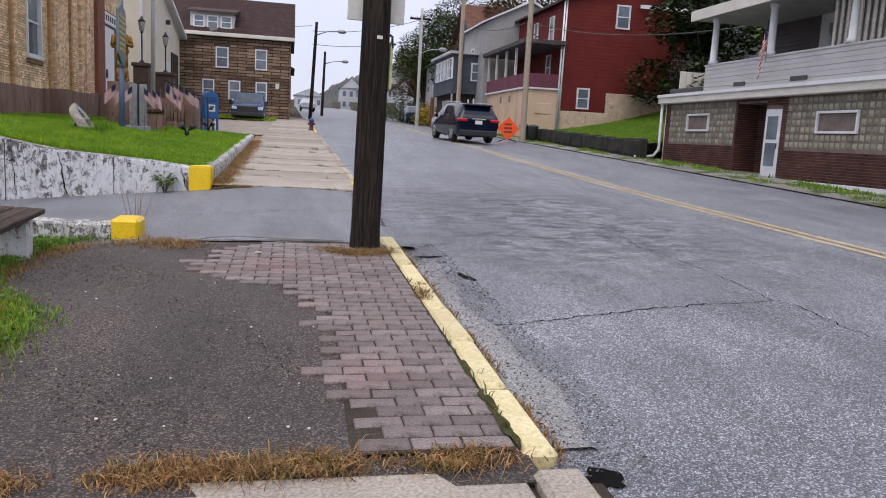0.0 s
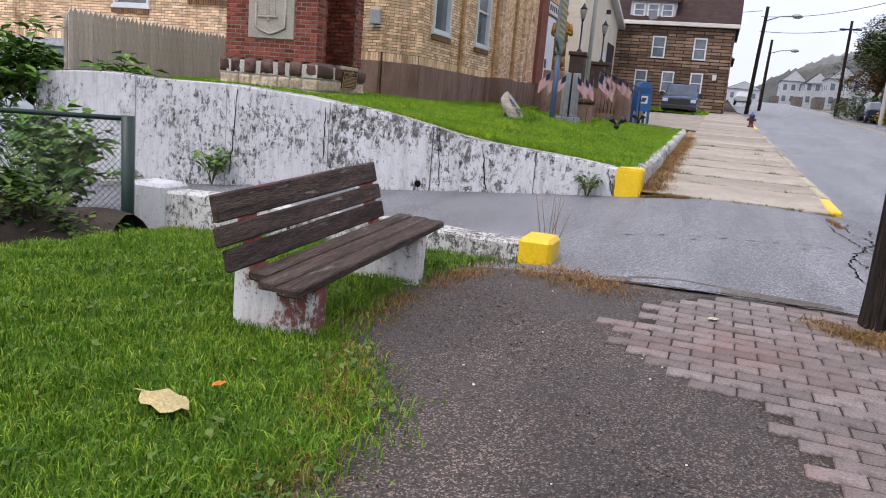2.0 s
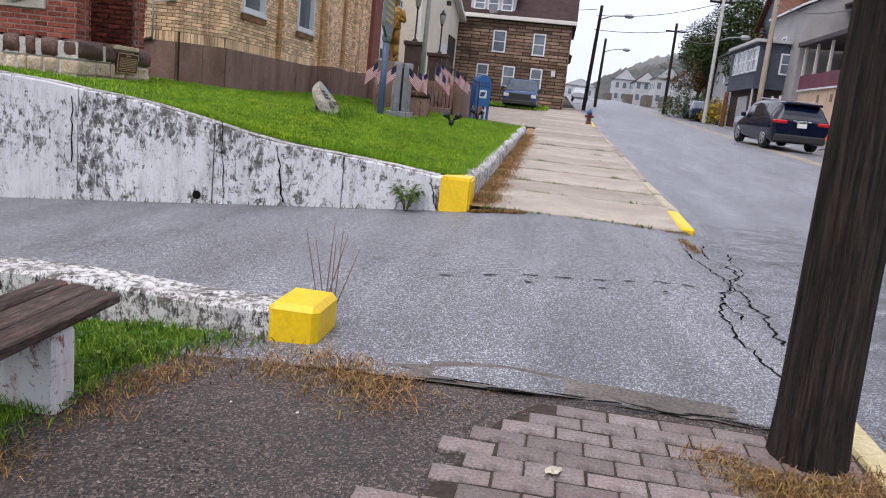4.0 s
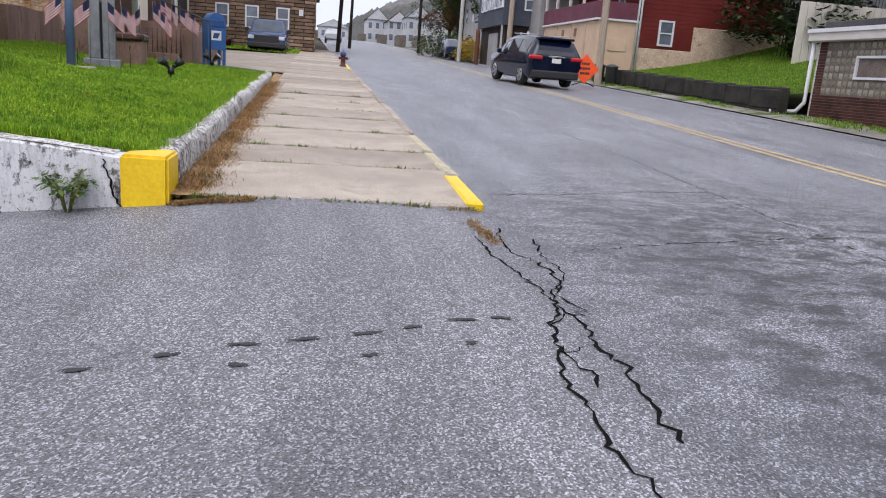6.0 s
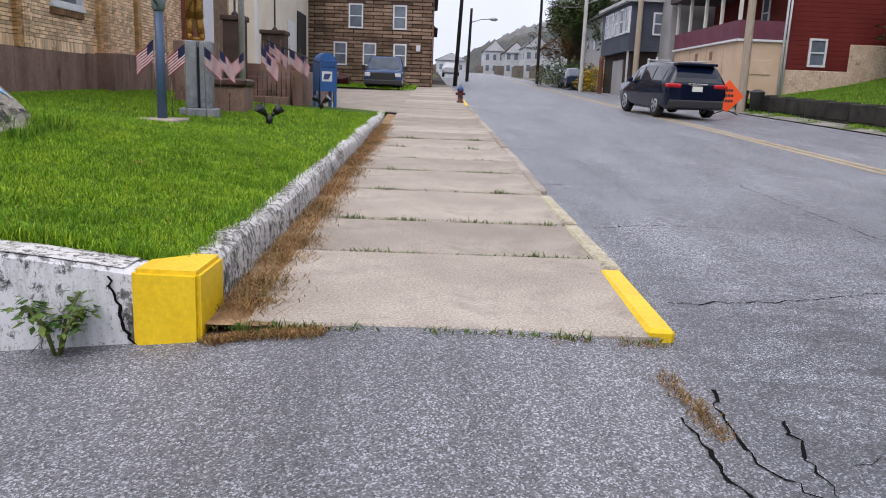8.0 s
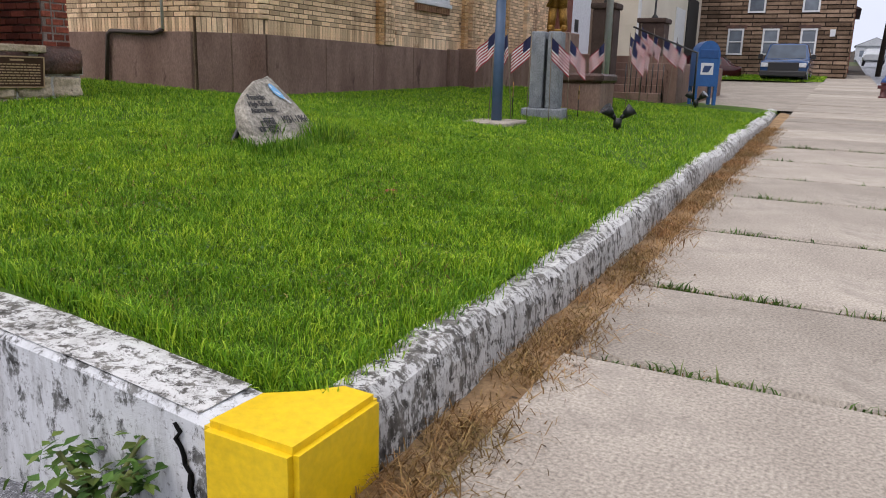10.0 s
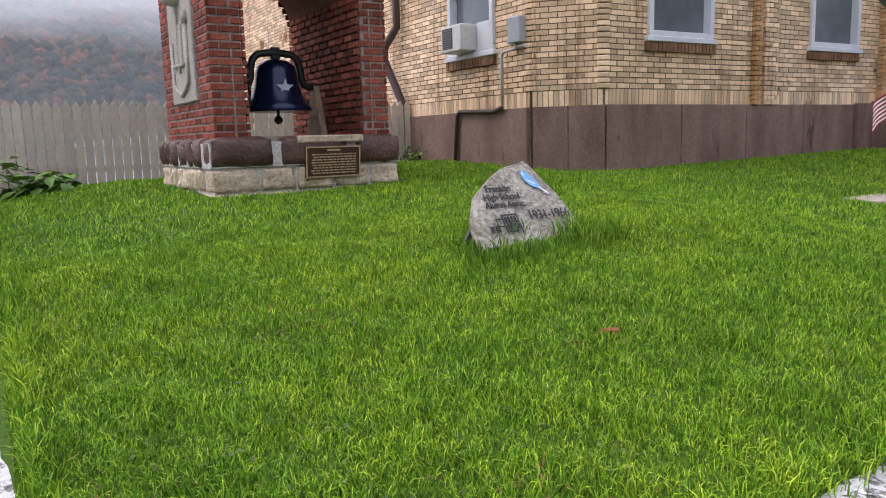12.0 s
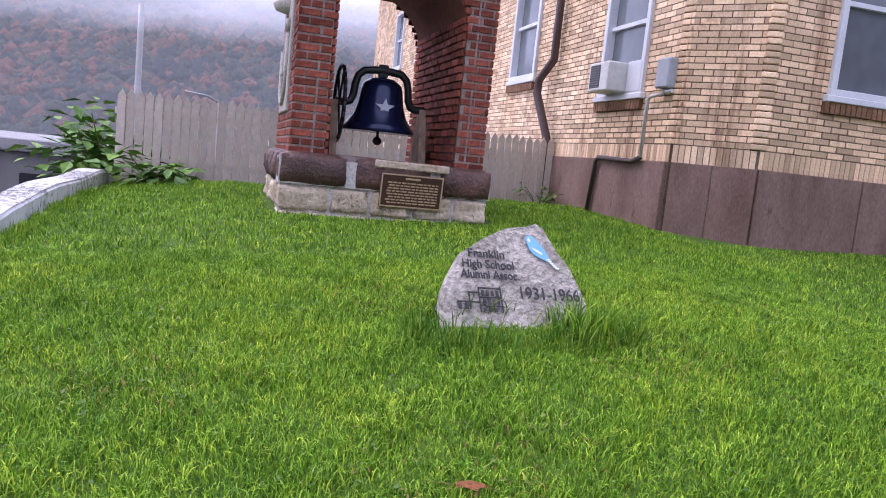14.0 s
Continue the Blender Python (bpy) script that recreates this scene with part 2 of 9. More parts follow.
M_paver = surface("paving_brick", (0.135, 0.11, 0.108), (0.24, 0.205, 0.2), 2.5, 70, 0.6, 0.9, vary=0.3, grain=0.55, spots=[((0.075, 0.064, 0.06), 6, 0.52), ((0.36, 0.34, 0.33), 45, 0.6)], edge=0.12, patch=((0.2, 0.1, 0.09), 0.8, 0.5))
M_dirt = surface("joint_dirt", (0.03, 0.025, 0.02), (0.065, 0.052, 0.042), 4, 60, 0.95, 0.4)
M_soil = surface("soil", (0.02, 0.016, 0.012), (0.05, 0.038, 0.028), 2, 40, 0.95, 0.5)
M_turf = surface("turf_ground", (0.035, 0.08, 0.006), (0.075, 0.13, 0.012), 1.2, 60, 0.9, 0.5)
M_poleold = surface("dark_pole_wood", (0.005, 0.004, 0.0033), (0.045, 0.034, 0.027), 5, 16, 0.9, 1.0, stretch=(6, 6, 0.3), grain=0.7, dist=0.03)
M_pole = surface("grey_pole_wood", (0.27, 0.22, 0.17), (0.42, 0.36, 0.29), 6, 30, 0.85, 0.4, stretch=(6, 6, 0.35))
M_plank = surface("weathered_plank", (0.035, 0.026, 0.022), (0.12, 0.09, 0.078), 3, 22, 0.8, 0.8, stretch=(7, 0.7, 7), vary=0.2, spots=[((0.2, 0.09, 0.08), 2.2, 0.59), ((0.3, 0.285, 0.27), 3.4, 0.6)], grain=0.65, edge=0.1)
M_picket = surface("tan_picket_paint", (0.46, 0.395, 0.34), (0.6, 0.53, 0.465), 2, 40, 0.7, 0.3, stretch=(4, 4, 0.5), vary=0.1)
M_sand = surface("sandstone", (0.42, 0.33, 0.22), (0.66, 0.56, 0.43), 4, 30, 0.85, 0.9, spots=[((0.2, 0.15, 0.11), 7, 0.6), ((0.62, 0.57, 0.5), 5, 0.66)], vary=0.12, dist=0.02)
M_brownstone = surface("brownstone_cap", (0.035, 0.018, 0.014), (0.13, 0.062, 0.046), 4, 30, 0.5, 0.9, vary=0.3, spots=[((0.34, 0.27, 0.22), 9, 0.64)], dist=0.02)
M_relief = surface("grey_relief_stone", (0.32, 0.29, 0.25), (0.44, 0.41, 0.36), 3, 50, 0.85, 0.3)
M_rock = surface("memorial_rock", (0.24, 0.215, 0.18), (0.5, 0.46, 0.4), 4.5, 34, 0.85, 1.0, dist=0.03, grain=0.5, spots=[((0.1, 0.085, 0.075), 9, 0.6), ((0.42, 0.29, 0.16), 3, 0.62)], edge=0.12)
M_ink = plain("black_lettering", (0.02, 0.02, 0.022), 0.6)
M_white = surface("white_trim", (0.58, 0.6, 0.63), (0.68, 0.7, 0.72), 3, 40, 0.5, 0.1, grain=0.08)
M_glass = glass_mat("window_glass", (0.1, 0.12, 0.15))
M_black = plain("black_metal", (0.015, 0.016, 0.018), 0.4)

# ---- mesh helpers ----


def box(bm, x0, y0, z0, x1, y1, z1, bevel=0.0, m=None):
    """An axis-aligned box, optionally bevelled and moved by a matrix."""
    vs = [bm.verts.new((x, y, z)) for z in (z0, z1) for y in (y0, y1) for x in (x0, x1)]
    fs = [bm.faces.new([vs[i] for i in f]) for f in ((0, 2, 3, 1), (4, 5, 7, 6), (0, 1, 5, 4), (2, 6, 7, 3), (0, 4, 6, 2), (1, 3, 7, 5))]
    if bevel:
        es = list({e for f in fs for e in f.edges})
        r = bmesh.ops.bevel(bm, geom=es, offset=bevel, segments=1, affect="EDGES")
        vs = list({v for f in r["faces"] for v in f.verts} | {v for v in vs if v.is_valid})
    if m is not None:
        for v in vs:
            v.co = m @ v.co
    return vs


def tube(bm, a, b, r0, r1=None, n=10, caps=True):
    """A tapered round bar from a to b."""
    a, b = Vector(a), Vector(b)
    r1 = r0 if r1 is None else r1
    q = (b - a).to_track_quat("Z", "Y")
    rings = []
    for c, r in ((a, r0), (b, r1)):
        rings.append([bm.verts.new(c + q @ Vector((r * math.cos(k * math.tau / n), r * math.sin(k * math.tau / n), 0))) for k in range(n)])
    for k in range(n):
        bm.faces.new((rings[0][k], rings[0][(k + 1) % n], rings[1][(k + 1) % n], rings[1][k])).smooth = True
    if caps:
        bm.faces.new(rings[0][::-1])
        bm.faces.new(rings[1])


def chain(bm, pts, r, n=8):
    """A round bar bent along pts in one skin."""
    pts = [Vector(p) for p in pts]
    rings = []
    for i, p in enumerate(pts):
        a = (pts[min(i + 1, len(pts) - 1)] - p).normalized() + (p - pts[max(i - 1, 0)]).normalized()
        a.normalize()
        s = a.orthogonal() if not rings else (rings[-1][1] - a * rings[-1][1].dot(a))
        s.normalize()
        c = a.cross(s)
        rings.append(([bm.verts.new(p + s * (r * math.cos(k * math.tau / n)) + c * (r * math.sin(k * math.tau / n))) for k in range(n)], s))
    for (p, _), (q, _) in zip(rings, rings[1:]):
        for k in range(n):
            bm.faces.new((p[k], p[(k + 1) % n], q[(k + 1) % n], q[k])).smooth = True
    bm.faces.new(rings[0][0][::-1])
    bm.faces.new(rings[-1][0])


def lathe(bm, profile, n=24, m=None):
    """A body of revolution about z from (radius, z) pairs."""
    m = m or Matrix.Identity(4)
    rings = [[bm.verts.new(m @ Vector((r * math.cos(k * math.tau / n), r * math.sin(k * math.tau / n), z))) for k in range(n)] for r, z in profile]
    for p, q in zip(rings, rings[1:]):
        for k in range(n):
            bm.faces.new((p[k], p[(k + 1) % n], q[(k + 1) % n], q[k])).smooth = True
    bm.faces.new(rings[0][::-1])
    bm.faces.new(rings[-1])


def prism(bm, pts, depth, m=None):
    """A flat outline (u, v) pulled out by depth along w; m places (u, v, w)."""
    m = m or Matrix.Identity(4)
    lo = [bm.verts.new(m @ Vector((u, v, 0))) for u, v in pts]
    hi = [bm.verts.new(m @ Vector((u, v, depth))) for u, v in pts]
    bm.faces.new(lo[::-1])
    bm.faces.new(hi)
    for k in range(len(pts)):
        j = (k + 1) % len(pts)
        bm.faces.new((lo[k], lo[j], hi[j], hi[k]))


def axes(origin, u, v):
    """A matrix whose x and y run along u and v from origin."""
    u, v = Vector(u).normalized(), Vector(v).normalized()
    w = u.cross(v)
    m = Matrix((u, v, w)).transposed().to_4x4()
    m.translation = origin
    return m


def part(name, bm, material, parent=None, label=""):
    me = bpy.data.meshes.new(name)
    bmesh.ops.recalc_face_normals(bm, faces=bm.faces)
    bm.to_mesh(me)
    bm.free()
    me.materials.append(material)
    ob = new(name, me)
    ob.parent = parent
    if label:
        tagged(ob, label)
    return ob


def bx(name, material, parent, dims, bevel=0.0, label="", m=None):
    b = bmesh.new()
    box(b, *dims, bevel, m)
    return part(name, b, material, parent, label)


def rod(name, material, parent, a, b, r0, r1=None, n=10, label=""):
    k = bmesh.new()
    tube(k, a, b, r0, r1, n)
    return part(name, k, material, parent, label)


def shared(name, me, parent, m):
    ob = new(name, me)
    ob.parent = parent
    ob.matrix_basis = m
    return ob


def thing(name, m, label, category, group=""):
    ob = new(name)
    ob.matrix_world = m
    ob.empty_display_size = 0.2
    return tagged(ob, label, category, group)


def setting(ob, label, category):
    return tagged(ob, label, category, "", "structure")


def mesh_from(name, verts, faces, material, parent=None, smooth=False):
    """A joined mesh from numpy arrays: verts (n, 3), faces (m, k)."""
    me = bpy.data.meshes.new(name)
    verts, faces = np.asarray(verts, np.float32), np.asarray(faces, np.int32)
    k = faces.shape[1]
    me.vertices.add(len(verts))
    me.vertices.foreach_set("co", verts.ravel())
    me.loops.add(faces.size)
    me.loops.foreach_set("vertex_index", faces.ravel())
    me.polygons.add(len(faces))
    me.polygons.foreach_set("loop_start", np.arange(0, faces.size, k, dtype=np.int32))
    me.polygons.foreach_set("loop_total", np.full(len(faces), k, np.int32))
    me.update(calc_edges=True)
    me.polygons.foreach_set("use_smooth", np.full(len(faces), smooth))
    me.materials.append(material)
    ob = new(name, me)
    ob.parent = parent
    return ob


def sheet(name, material, xs, ys, height, parent=None, smooth=True):
    """A ground sheet over the grid xs by ys at height(x, y)."""
    X, Y = np.meshgrid(xs, ys)
    Z = height(X, Y)
    n, w = len(ys), len(xs)
    idx = np.arange(n * w).reshape(n, w)
    f = np.stack([idx[:-1, :-1], idx[:-1, 1:], idx[1:, 1:], idx[1:, :-1]], -1).reshape(-1, 4)
    return mesh_from(name, np.stack([X, Y, Z], -1).reshape(-1, 3), f, material, parent, smooth)


BOXF = np.array([(4, 5, 7, 6), (0, 1, 5, 4), (2, 6, 7, 3), (0, 4, 6, 2), (1, 3, 7, 5)])


def bricks(cells, m, depth, jitter=0.002):
    """Vertices and faces of brick blocks: cells (u0, v0, u1, v1) on the plane of m, proud by depth along w."""
    rng = np.random.default_rng(5)
    c = np.asarray(cells, float)
    n = len(c)
    d = depth + rng.uniform(-jitter, jitter, n)
    V = np.zeros((n, 8, 3))
    for i in range(8):
        V[:, i, 0] = c[:, 0] if i % 2 == 0 else c[:, 2]
        V[:, i, 1] = c[:, 1] if (i // 2) % 2 == 0 else c[:, 3]
        V[:, i, 2] = 0 if i < 4 else d
    R = np.array(m)
    V = V.reshape(-1, 3) @ R[:3, :3].T + R[:3, 3]
    F = (BOXF[None] + 8 * np.arange(n)[:, None, None]).reshape(-1, 4)
    return V, F


def courses(width, height, bl, bh, joint, holes=(), v0=0.0, edge=None):
    """Running-bond cells over width by height with rectangular holes (u0, v0, u1, v1)."""
    out = []
    rows = int(height / (bh + joint))
    for r in range(rows):
        a, b = v0 + r * (bh + joint), v0 + r * (bh + joint) + bh
        spans = [(0.0, width)]
        for h0, g0, h1, g1 in holes:
            if g0 < b and g1 > a:
                spans = [s for p, q in spans for s in ((p, min(q, h0)), (max(p, h1), q)) if s[1] - s[0] > 0.03]
        for p, q in spans:
            u = -(bl + joint) * (0.5 if r % 2 else 0.0)
            while u < q:
                s, e = max(u, p), min(u + bl, q)
                if e - s > 0.025:
                    out.append((s, a, e, b))
                u += bl + joint
    return out


def brick_face(parent, cells, m, depth, joined_mat, piece_mat, near=None, limit=300, joined_name="brickwork"):
    """Lays bricks on a wall: the pieces within near (a test on u, v) as objects of their own, the rest joined."""
    pick = [c for c in cells if near and near(c)][:limit]
    chosen = set(pick)
    rest = [c for c in cells if c not in chosen]
    if rest:
        V, F = bricks(rest, m, depth)
        ob = mesh_from(joined_name, V, F, joined_mat, parent)
        ob["kind"] = "stuff"
    cache = {}
    for u0, v0, u1, v1 in pick:
        key = (round(u1 - u0, 2), round(v1 - v0, 3))
        if key not in cache:
            b = bmesh.new()
            box(b, 0, 0, 0, key[0], key[1], depth, 0.004)
            me = bpy.data.meshes.new("brick")
            bmesh.ops.recalc_face_normals(b, faces=b.faces)
            b.to_mesh(me)
            b.free()
            me.materials.append(piece_mat)
            cache[key] = me
        shared("brick", cache[key], parent, m @ pose(u0, v0, random.uniform(-0.003, 0.003), 0, 0, random.uniform(-0.3, 0.3)))


# ---- heights of the ground ----


def grade(y):
    """The street climbs ahead."""
    return np.interp(y, [-60, 0, 12.24, 80, 160, 400], [-1.8, 0, 0.36, 2.87, 6.0, 12.0])


def terrace(x, y):
    """The paved corner and the alley, which fall away from the street."""
    w = np.interp(y, [4.8, 7.8, 9.5], [0.12, 0.7, 1.0])
    gutter = np.clip((x - 0.5) / 0.8, 0, 1) * np.clip((y - 7.2) / 0.4, 0, 1) * 0.05
    return grade(y) - w * 0.092 * np.clip(-0.5 - x, 0, 30) - gutter


def lawn_height(x, y):
    u = -1.3 - x
    edge = np.interp(y, [12.3, 17, 26, 29.8, 40], [0.66, 0.82, 1.0, 1.03, 1.4])
    front = np.interp(u, [0, 0.27, 2.1, 3.7, 4.9, 6.1, 8.5, 11], [0, 0, 0.17, 0.42, 0.56, 0.61, 0.65, 0.64])
    back = np.interp(u, [0, 1, 2.3, 6, 9.5], [0, 0.195, 0.375, 0.51, 0.64])
    k = np.interp(y, [12.3, 15], [0, 1])
    upper = np.interp(u, [0, 1, 2.5, 4, 6, 9.5], [0, 0.05, 0.13, 0.26, 0.43, 0.58])
    c = np.interp(y, [16.5, 19.5], [0, 1])
    dip = 0.17 * np.clip((u - 3.4) / 1.4, 0, 1) * np.clip((13.9 - y) / 1.4, 0, 1)
    edge = edge - np.maximum(dip, 0.13 * np.clip((u - 8.4) / 1.1, 0, 1)) - 0.045 * np.clip(1 - (u - 0.1) / 0.35, 0, 1)
    return edge + (front * (1 - k) + back * k) * (1 - c) + upper * c - 0.03


def terrain(x, y):
    z = grade(y) - 0.4
    z = z - 0.25 * np.clip(-3.5 - x, 0, 40)
    z = z + 0.3 * np.clip(x - 24, 0, 150)
    return z


# ---- ground, road and pavements ----
gx = np.concatenate([np.linspace(-900, -60, 16), np.linspace(-50, 50, 41), np.linspace(60, 900, 16)])
gy = np.concatenate([np.linspace(-600, -40, 12), np.linspace(-30, 130, 65), np.linspace(145, 1200, 20)])
ground = setting(sheet("ground", surface("rough_ground", (0.04, 0.06, 0.02), (0.09, 0.09, 0.04), 0.3, 8, 0.95, 0.4), gx, gy, terrain), "rough grassy ground of the valley floor", "ground")

ROAD_L, ROAD_R = 1.02, 11.6
road = setting(sheet("road", M_road, np.linspace(ROAD_L, ROAD_R, 22), np.concatenate([np.linspace(-40, 100, 141), np.linspace(105, 240, 28)]),
                     lambda x, y: grade(y) - 0.05 + 0.05 * np.sin(np.clip((x - ROAD_L) / (ROAD_R - ROAD_L), 0, 1) * math.pi)), "damp grey asphalt street with worn patches", "road")


def road_z(x, y):
    return float(grade(y)) - 0.05 + 0.05 * math.sin(max(0, min(1, (x - ROAD_L) / (ROAD_R - ROAD_L))) * math.pi)


for i, x in enumerate((6.48, 6.72)):
    line = sheet("trim_line", M_line, [x - 0.055, x + 0.055], np.linspace(-40, 100, 141), lambda X, Y: grade(Y) + 0.005)
    for v in line.data.vertices:
        v.co.x += 0.025 * max(0.0, v.co.y - 16)
    setting(line, "worn double yellow centre line", "road marking")

corner = setting(sheet("pavement_corner", M_path, np.linspace(-3.2, 0.93, 40), np.linspace(2.42, 7.28, 46), lambda x, y: terrace(x, y) + 0.012 * np.sin(x * 3.1 + y * 1.7) * np.clip(1.0 - x, 0, 1) * 0.6), "dark patched asphalt of the corner footpath", "pavement")
alley = setting(sheet("road_alley", M_alley, np.concatenate([np.linspace(-30, -3, 28), np.linspace(-2.7, 1.25, 24)]), np.linspace(7.2, 12.3, 40), lambda x, y: terrace(x, y) - 0.008), "grey asphalt side alley falling away from the street", "road")


def slab_mesh(w, d, h, bevel=0.012):
    b = bmesh.new()
    box(b, -w / 2, -d / 2, -h, w / 2, d / 2, 0, bevel)
    me = bpy.data.meshes.new("slab")
    bmesh.ops.recalc_face_normals(b, faces=b.faces)
    b.to_mesh(me)
    b.free()
    me.materials.append(M_conc)
    return me


# concrete footpath up the street, slab by slab
walk_bed = setting(sheet("pavement_street", M_dirt, np.linspace(-1.25, 1.14, 8), np.linspace(12.2, 100, 90), lambda x, y: grade(y) - 0.05), "concrete slab footpath with weedy joints", "pavement")
slab_long, slab_short = slab_mesh(2.15, 1.5, 0.12, 0.02), slab_mesh(2.15, 1.13, 0.12, 0.02)
yy = 12.26
k = 0
while yy < 62:
    d, me = (1.56, slab_long) if k % 3 != 1 else (1.19, slab_short)
    tilt = random.uniform(-0.7, 0.7)
    shared("slab", me, walk_bed, pose(0.075, yy + d / 2, float(grade(yy + d / 2)) + random.uniform(-0.01, 0.012), 2.1 + tilt, random.uniform(-0.2, 0.2), random.uniform(-0.25, 0.25)))
    yy += d
    k += 1
straw_bed = setting(sheet("ground_strip", surface("straw_dirt", (0.17, 0.1, 0.05), (0.4, 0.27, 0.15), 5, 50, 0.95, 0.5, spots=[((0.05, 0.035, 0.02), 6, 0.6)]), np.linspace(-1.22, -0.74, 14), np.linspace(12.24, 29, 240), lambda x, y: grade(y) - 0.004 - 0.03 * np.clip((x + 0.95 + 0.08 * np.sin(y * 1.3 + 1) + 0.06 * np.sin(y * 3.3) + 0.035 * np.sin(y * 8.1)) * 12, 0, 1)), "brown straw covered strip beside the curb wall", "verge")
# concrete slabs and kerb behind the start
near_bed = setting(sheet("pavement_near", M_dirt, np.linspace(-3.2, 1.16, 8), np.linspace(-8, 2.45, 14), lambda x, y: grade(y) - 0.03), "pale concrete slabs at the start of the corner", "pavement")
near_slab = slab_mesh(1.5, 1.5, 0.12)
for i in range(7):
    for j in range(3):
        shared("slab", near_slab, near_bed, pose(0.115 - 1.53 * j, 1.78 - 1.53 * i, float(grade(1.78 - 1.53 * i)), 1.6, 0, 0))


def kerb_run(name, x, y0, y1, length, width, material, label):
    """A row of kerb stones along the street."""
    b = bmesh.new()
    box(b, x - width / 2 + 0.01, y0, -0.4, x + width / 2 - 0.01, y1, -0.06)
    for v in b.verts:
        v.co.z += float(grade(v.co.y))
    bed = setting(part(name, b, M_dirt), label, "kerb")
    b = bmesh.new()
    box(b, -width / 2, -length / 2 + 0.008, -0.25, width / 2, length / 2 - 0.018, 0, 0.02)
    me = bpy.data.meshes.new("kerb_stone")
    bmesh.ops.recalc_face_normals(b, faces=b.faces)
    b.to_mesh(me)
    b.free()
    me.materials.append(material)
    y = y0
    while y < y1 - 0.05:
        c = y + length / 2
        shared("kerb_stone", me, bed, pose(x + random.uniform(-0.012, 0.012), c, float(grade(c)) + 0.018 + random.uniform(-0.006, 0.006), 1.7 + random.uniform(-0.4, 0.4), random.uniform(-2, 2), random.uniform(-0.7, 0.7)))
        y += length
    return bed


kerb_run("kerb_corner", 0.985, 2.62, 7.3, 0.72, 0.15, M_yelold, "faded pale yellow painted kerb stones")
kerb_run("kerb_near", 0.985, -8.0, 2.55, 1.5, 0.19, M_conc, "bare concrete kerb")
kerb_run("kerb_street", 1.14, 12.28, 13.5, 1.22, 0.15, M_yel, "bright yellow painted kerb end")
kerb_run("kerb_street_worn", 1.15, 13.5, 16.5, 1.5, 0.13, surface("faint_yellow_paint", (0.36, 0.33, 0.25), (0.5, 0.46, 0.33), 3, 50, 0.8, 0.3, spots=[((0.2, 0.18, 0.15), 9, 0.52)], edge=0.15), "worn yellow painted kerb")
kerb_run("kerb_street_plain", 1.17, 16.75, 34.8, 1.5, 0.12, M_conc, "bare concrete kerb of the footpath")
kerb_run("kerb_hydrant", 1.17, 34.8, 39.3, 1.5, 0.13, M_yel, "yellow painted kerb beside the hydrant")

# gutter strip of paler old concrete along the near kerb
gut = sheet("gutter", M_oldstrip, np.linspace(1.05, 1.5, 24), np.linspace(2.75, 6.5, 120), lambda x, y: grade(y) - 0.034 + 0.03 * (x - 1.05) - 0.12 * np.clip((x - 1.28 - 0.035 * np.sin(y * 2.1) - 0.025 * np.sin(y * 5.7 + 1) - 0.012 * np.sin(y * 17)) * 6, 0, 0.5) - 0.08 * np.clip((1.1 + 0.02 * np.sin(y * 9) - x) * 10, 0, 1))
setting(gut, "pale worn gutter strip at the road edge", "gutter")

# ---- right-hand verge and pavement ----
verge = setting(sheet("pavement_far", surface("far_verge", (0.16, 0.15, 0.13), (0.3, 0.29, 0.27), 0.9, 30, 0.9, 0.3, spots=[((0.06, 0.09, 0.02), 1.3, 0.52)]), np.linspace(ROAD_R, 14.0, 6), np.linspace(-40, 110, 151), lambda x, y: grade(y) - 0.02 + 0.05 * np.clip((x - ROAD_R) / 0.3, 0, 1)), "cracked far footpath with grass verge", "pavement")

# ---- painted retaining wall of the lawn ----
WX = np.array([-1.5, -3.42, -5.0, -6.19, -7.42, -9.78, -11.4])
WZ = np.array([0.62, 0.81, 1.07, 1.21, 1.26, 1.30, 1.24])


def wall_strip(name, xs, top, y0, y1, material, parent=None):
    b = bmesh.new()
    prev = None
    for x in xs:
        z = float(top(x))
        lo = float(terrace(x, 11)) - 0.35
        row = [b.verts.new(p) for p in ((x, y0, lo), (x, y0, z - 0.02), (x, y0 + 0.02, z), (x, y1 - 0.02, z), (x, y1, z - 0.02), (x, y1, lo))]
        if prev:
            for i in range(5):
                b.faces.new((prev[i], row[i], row[i + 1], prev[i + 1]))
        else:
            b.faces.new(row)
        prev = row
    b.faces.new(prev[::-1])
    return part(name, b, material, parent)


seams = [-11.4, -9.3, -7.55, -5.75, -4.1, -2.6, -1.5]
ret = None
for a, c in zip(seams, seams[1:]):
    ob = wall_strip("wall_retaining" if ret is None else "wall_panel", np.linspace(a + 0.006, c - 0.006, 10), lambda x: np.interp(x, WX[::-1], WZ[::-1]) + 0.012 * math.sin(x * 2.3), 12.2 + random.uniform(-0.008, 0.008), 12.46, M_wallheavy if c > -4.2 else M_whitewall, ret)
    if ret is None:
        ret = setting(ob, "flaking white painted concrete retaining wall", "wall")
bcop = bmesh.new()
prev = None
for x in np.linspace(-11.35, -1.56, 60):
    z = float(np.interp(x, WX[::-1], WZ[::-1])) + 0.012 * math.sin(x * 2.3) + 0.006
    row = [bcop.verts.new((x, y, z + 0.006 * noise.noise(Vector((x * 6, y * 9, 0))))) for y in (12.218, 12.27, 12.33, 12.39, 12.445)]
    if prev:
        for i in range(4):
            bcop.faces.new((prev[i], row[i], row[i + 1], prev[i + 1]))
    prev = row
part("coping", bcop, M_curbwall, ret, "weathered grey wall top")
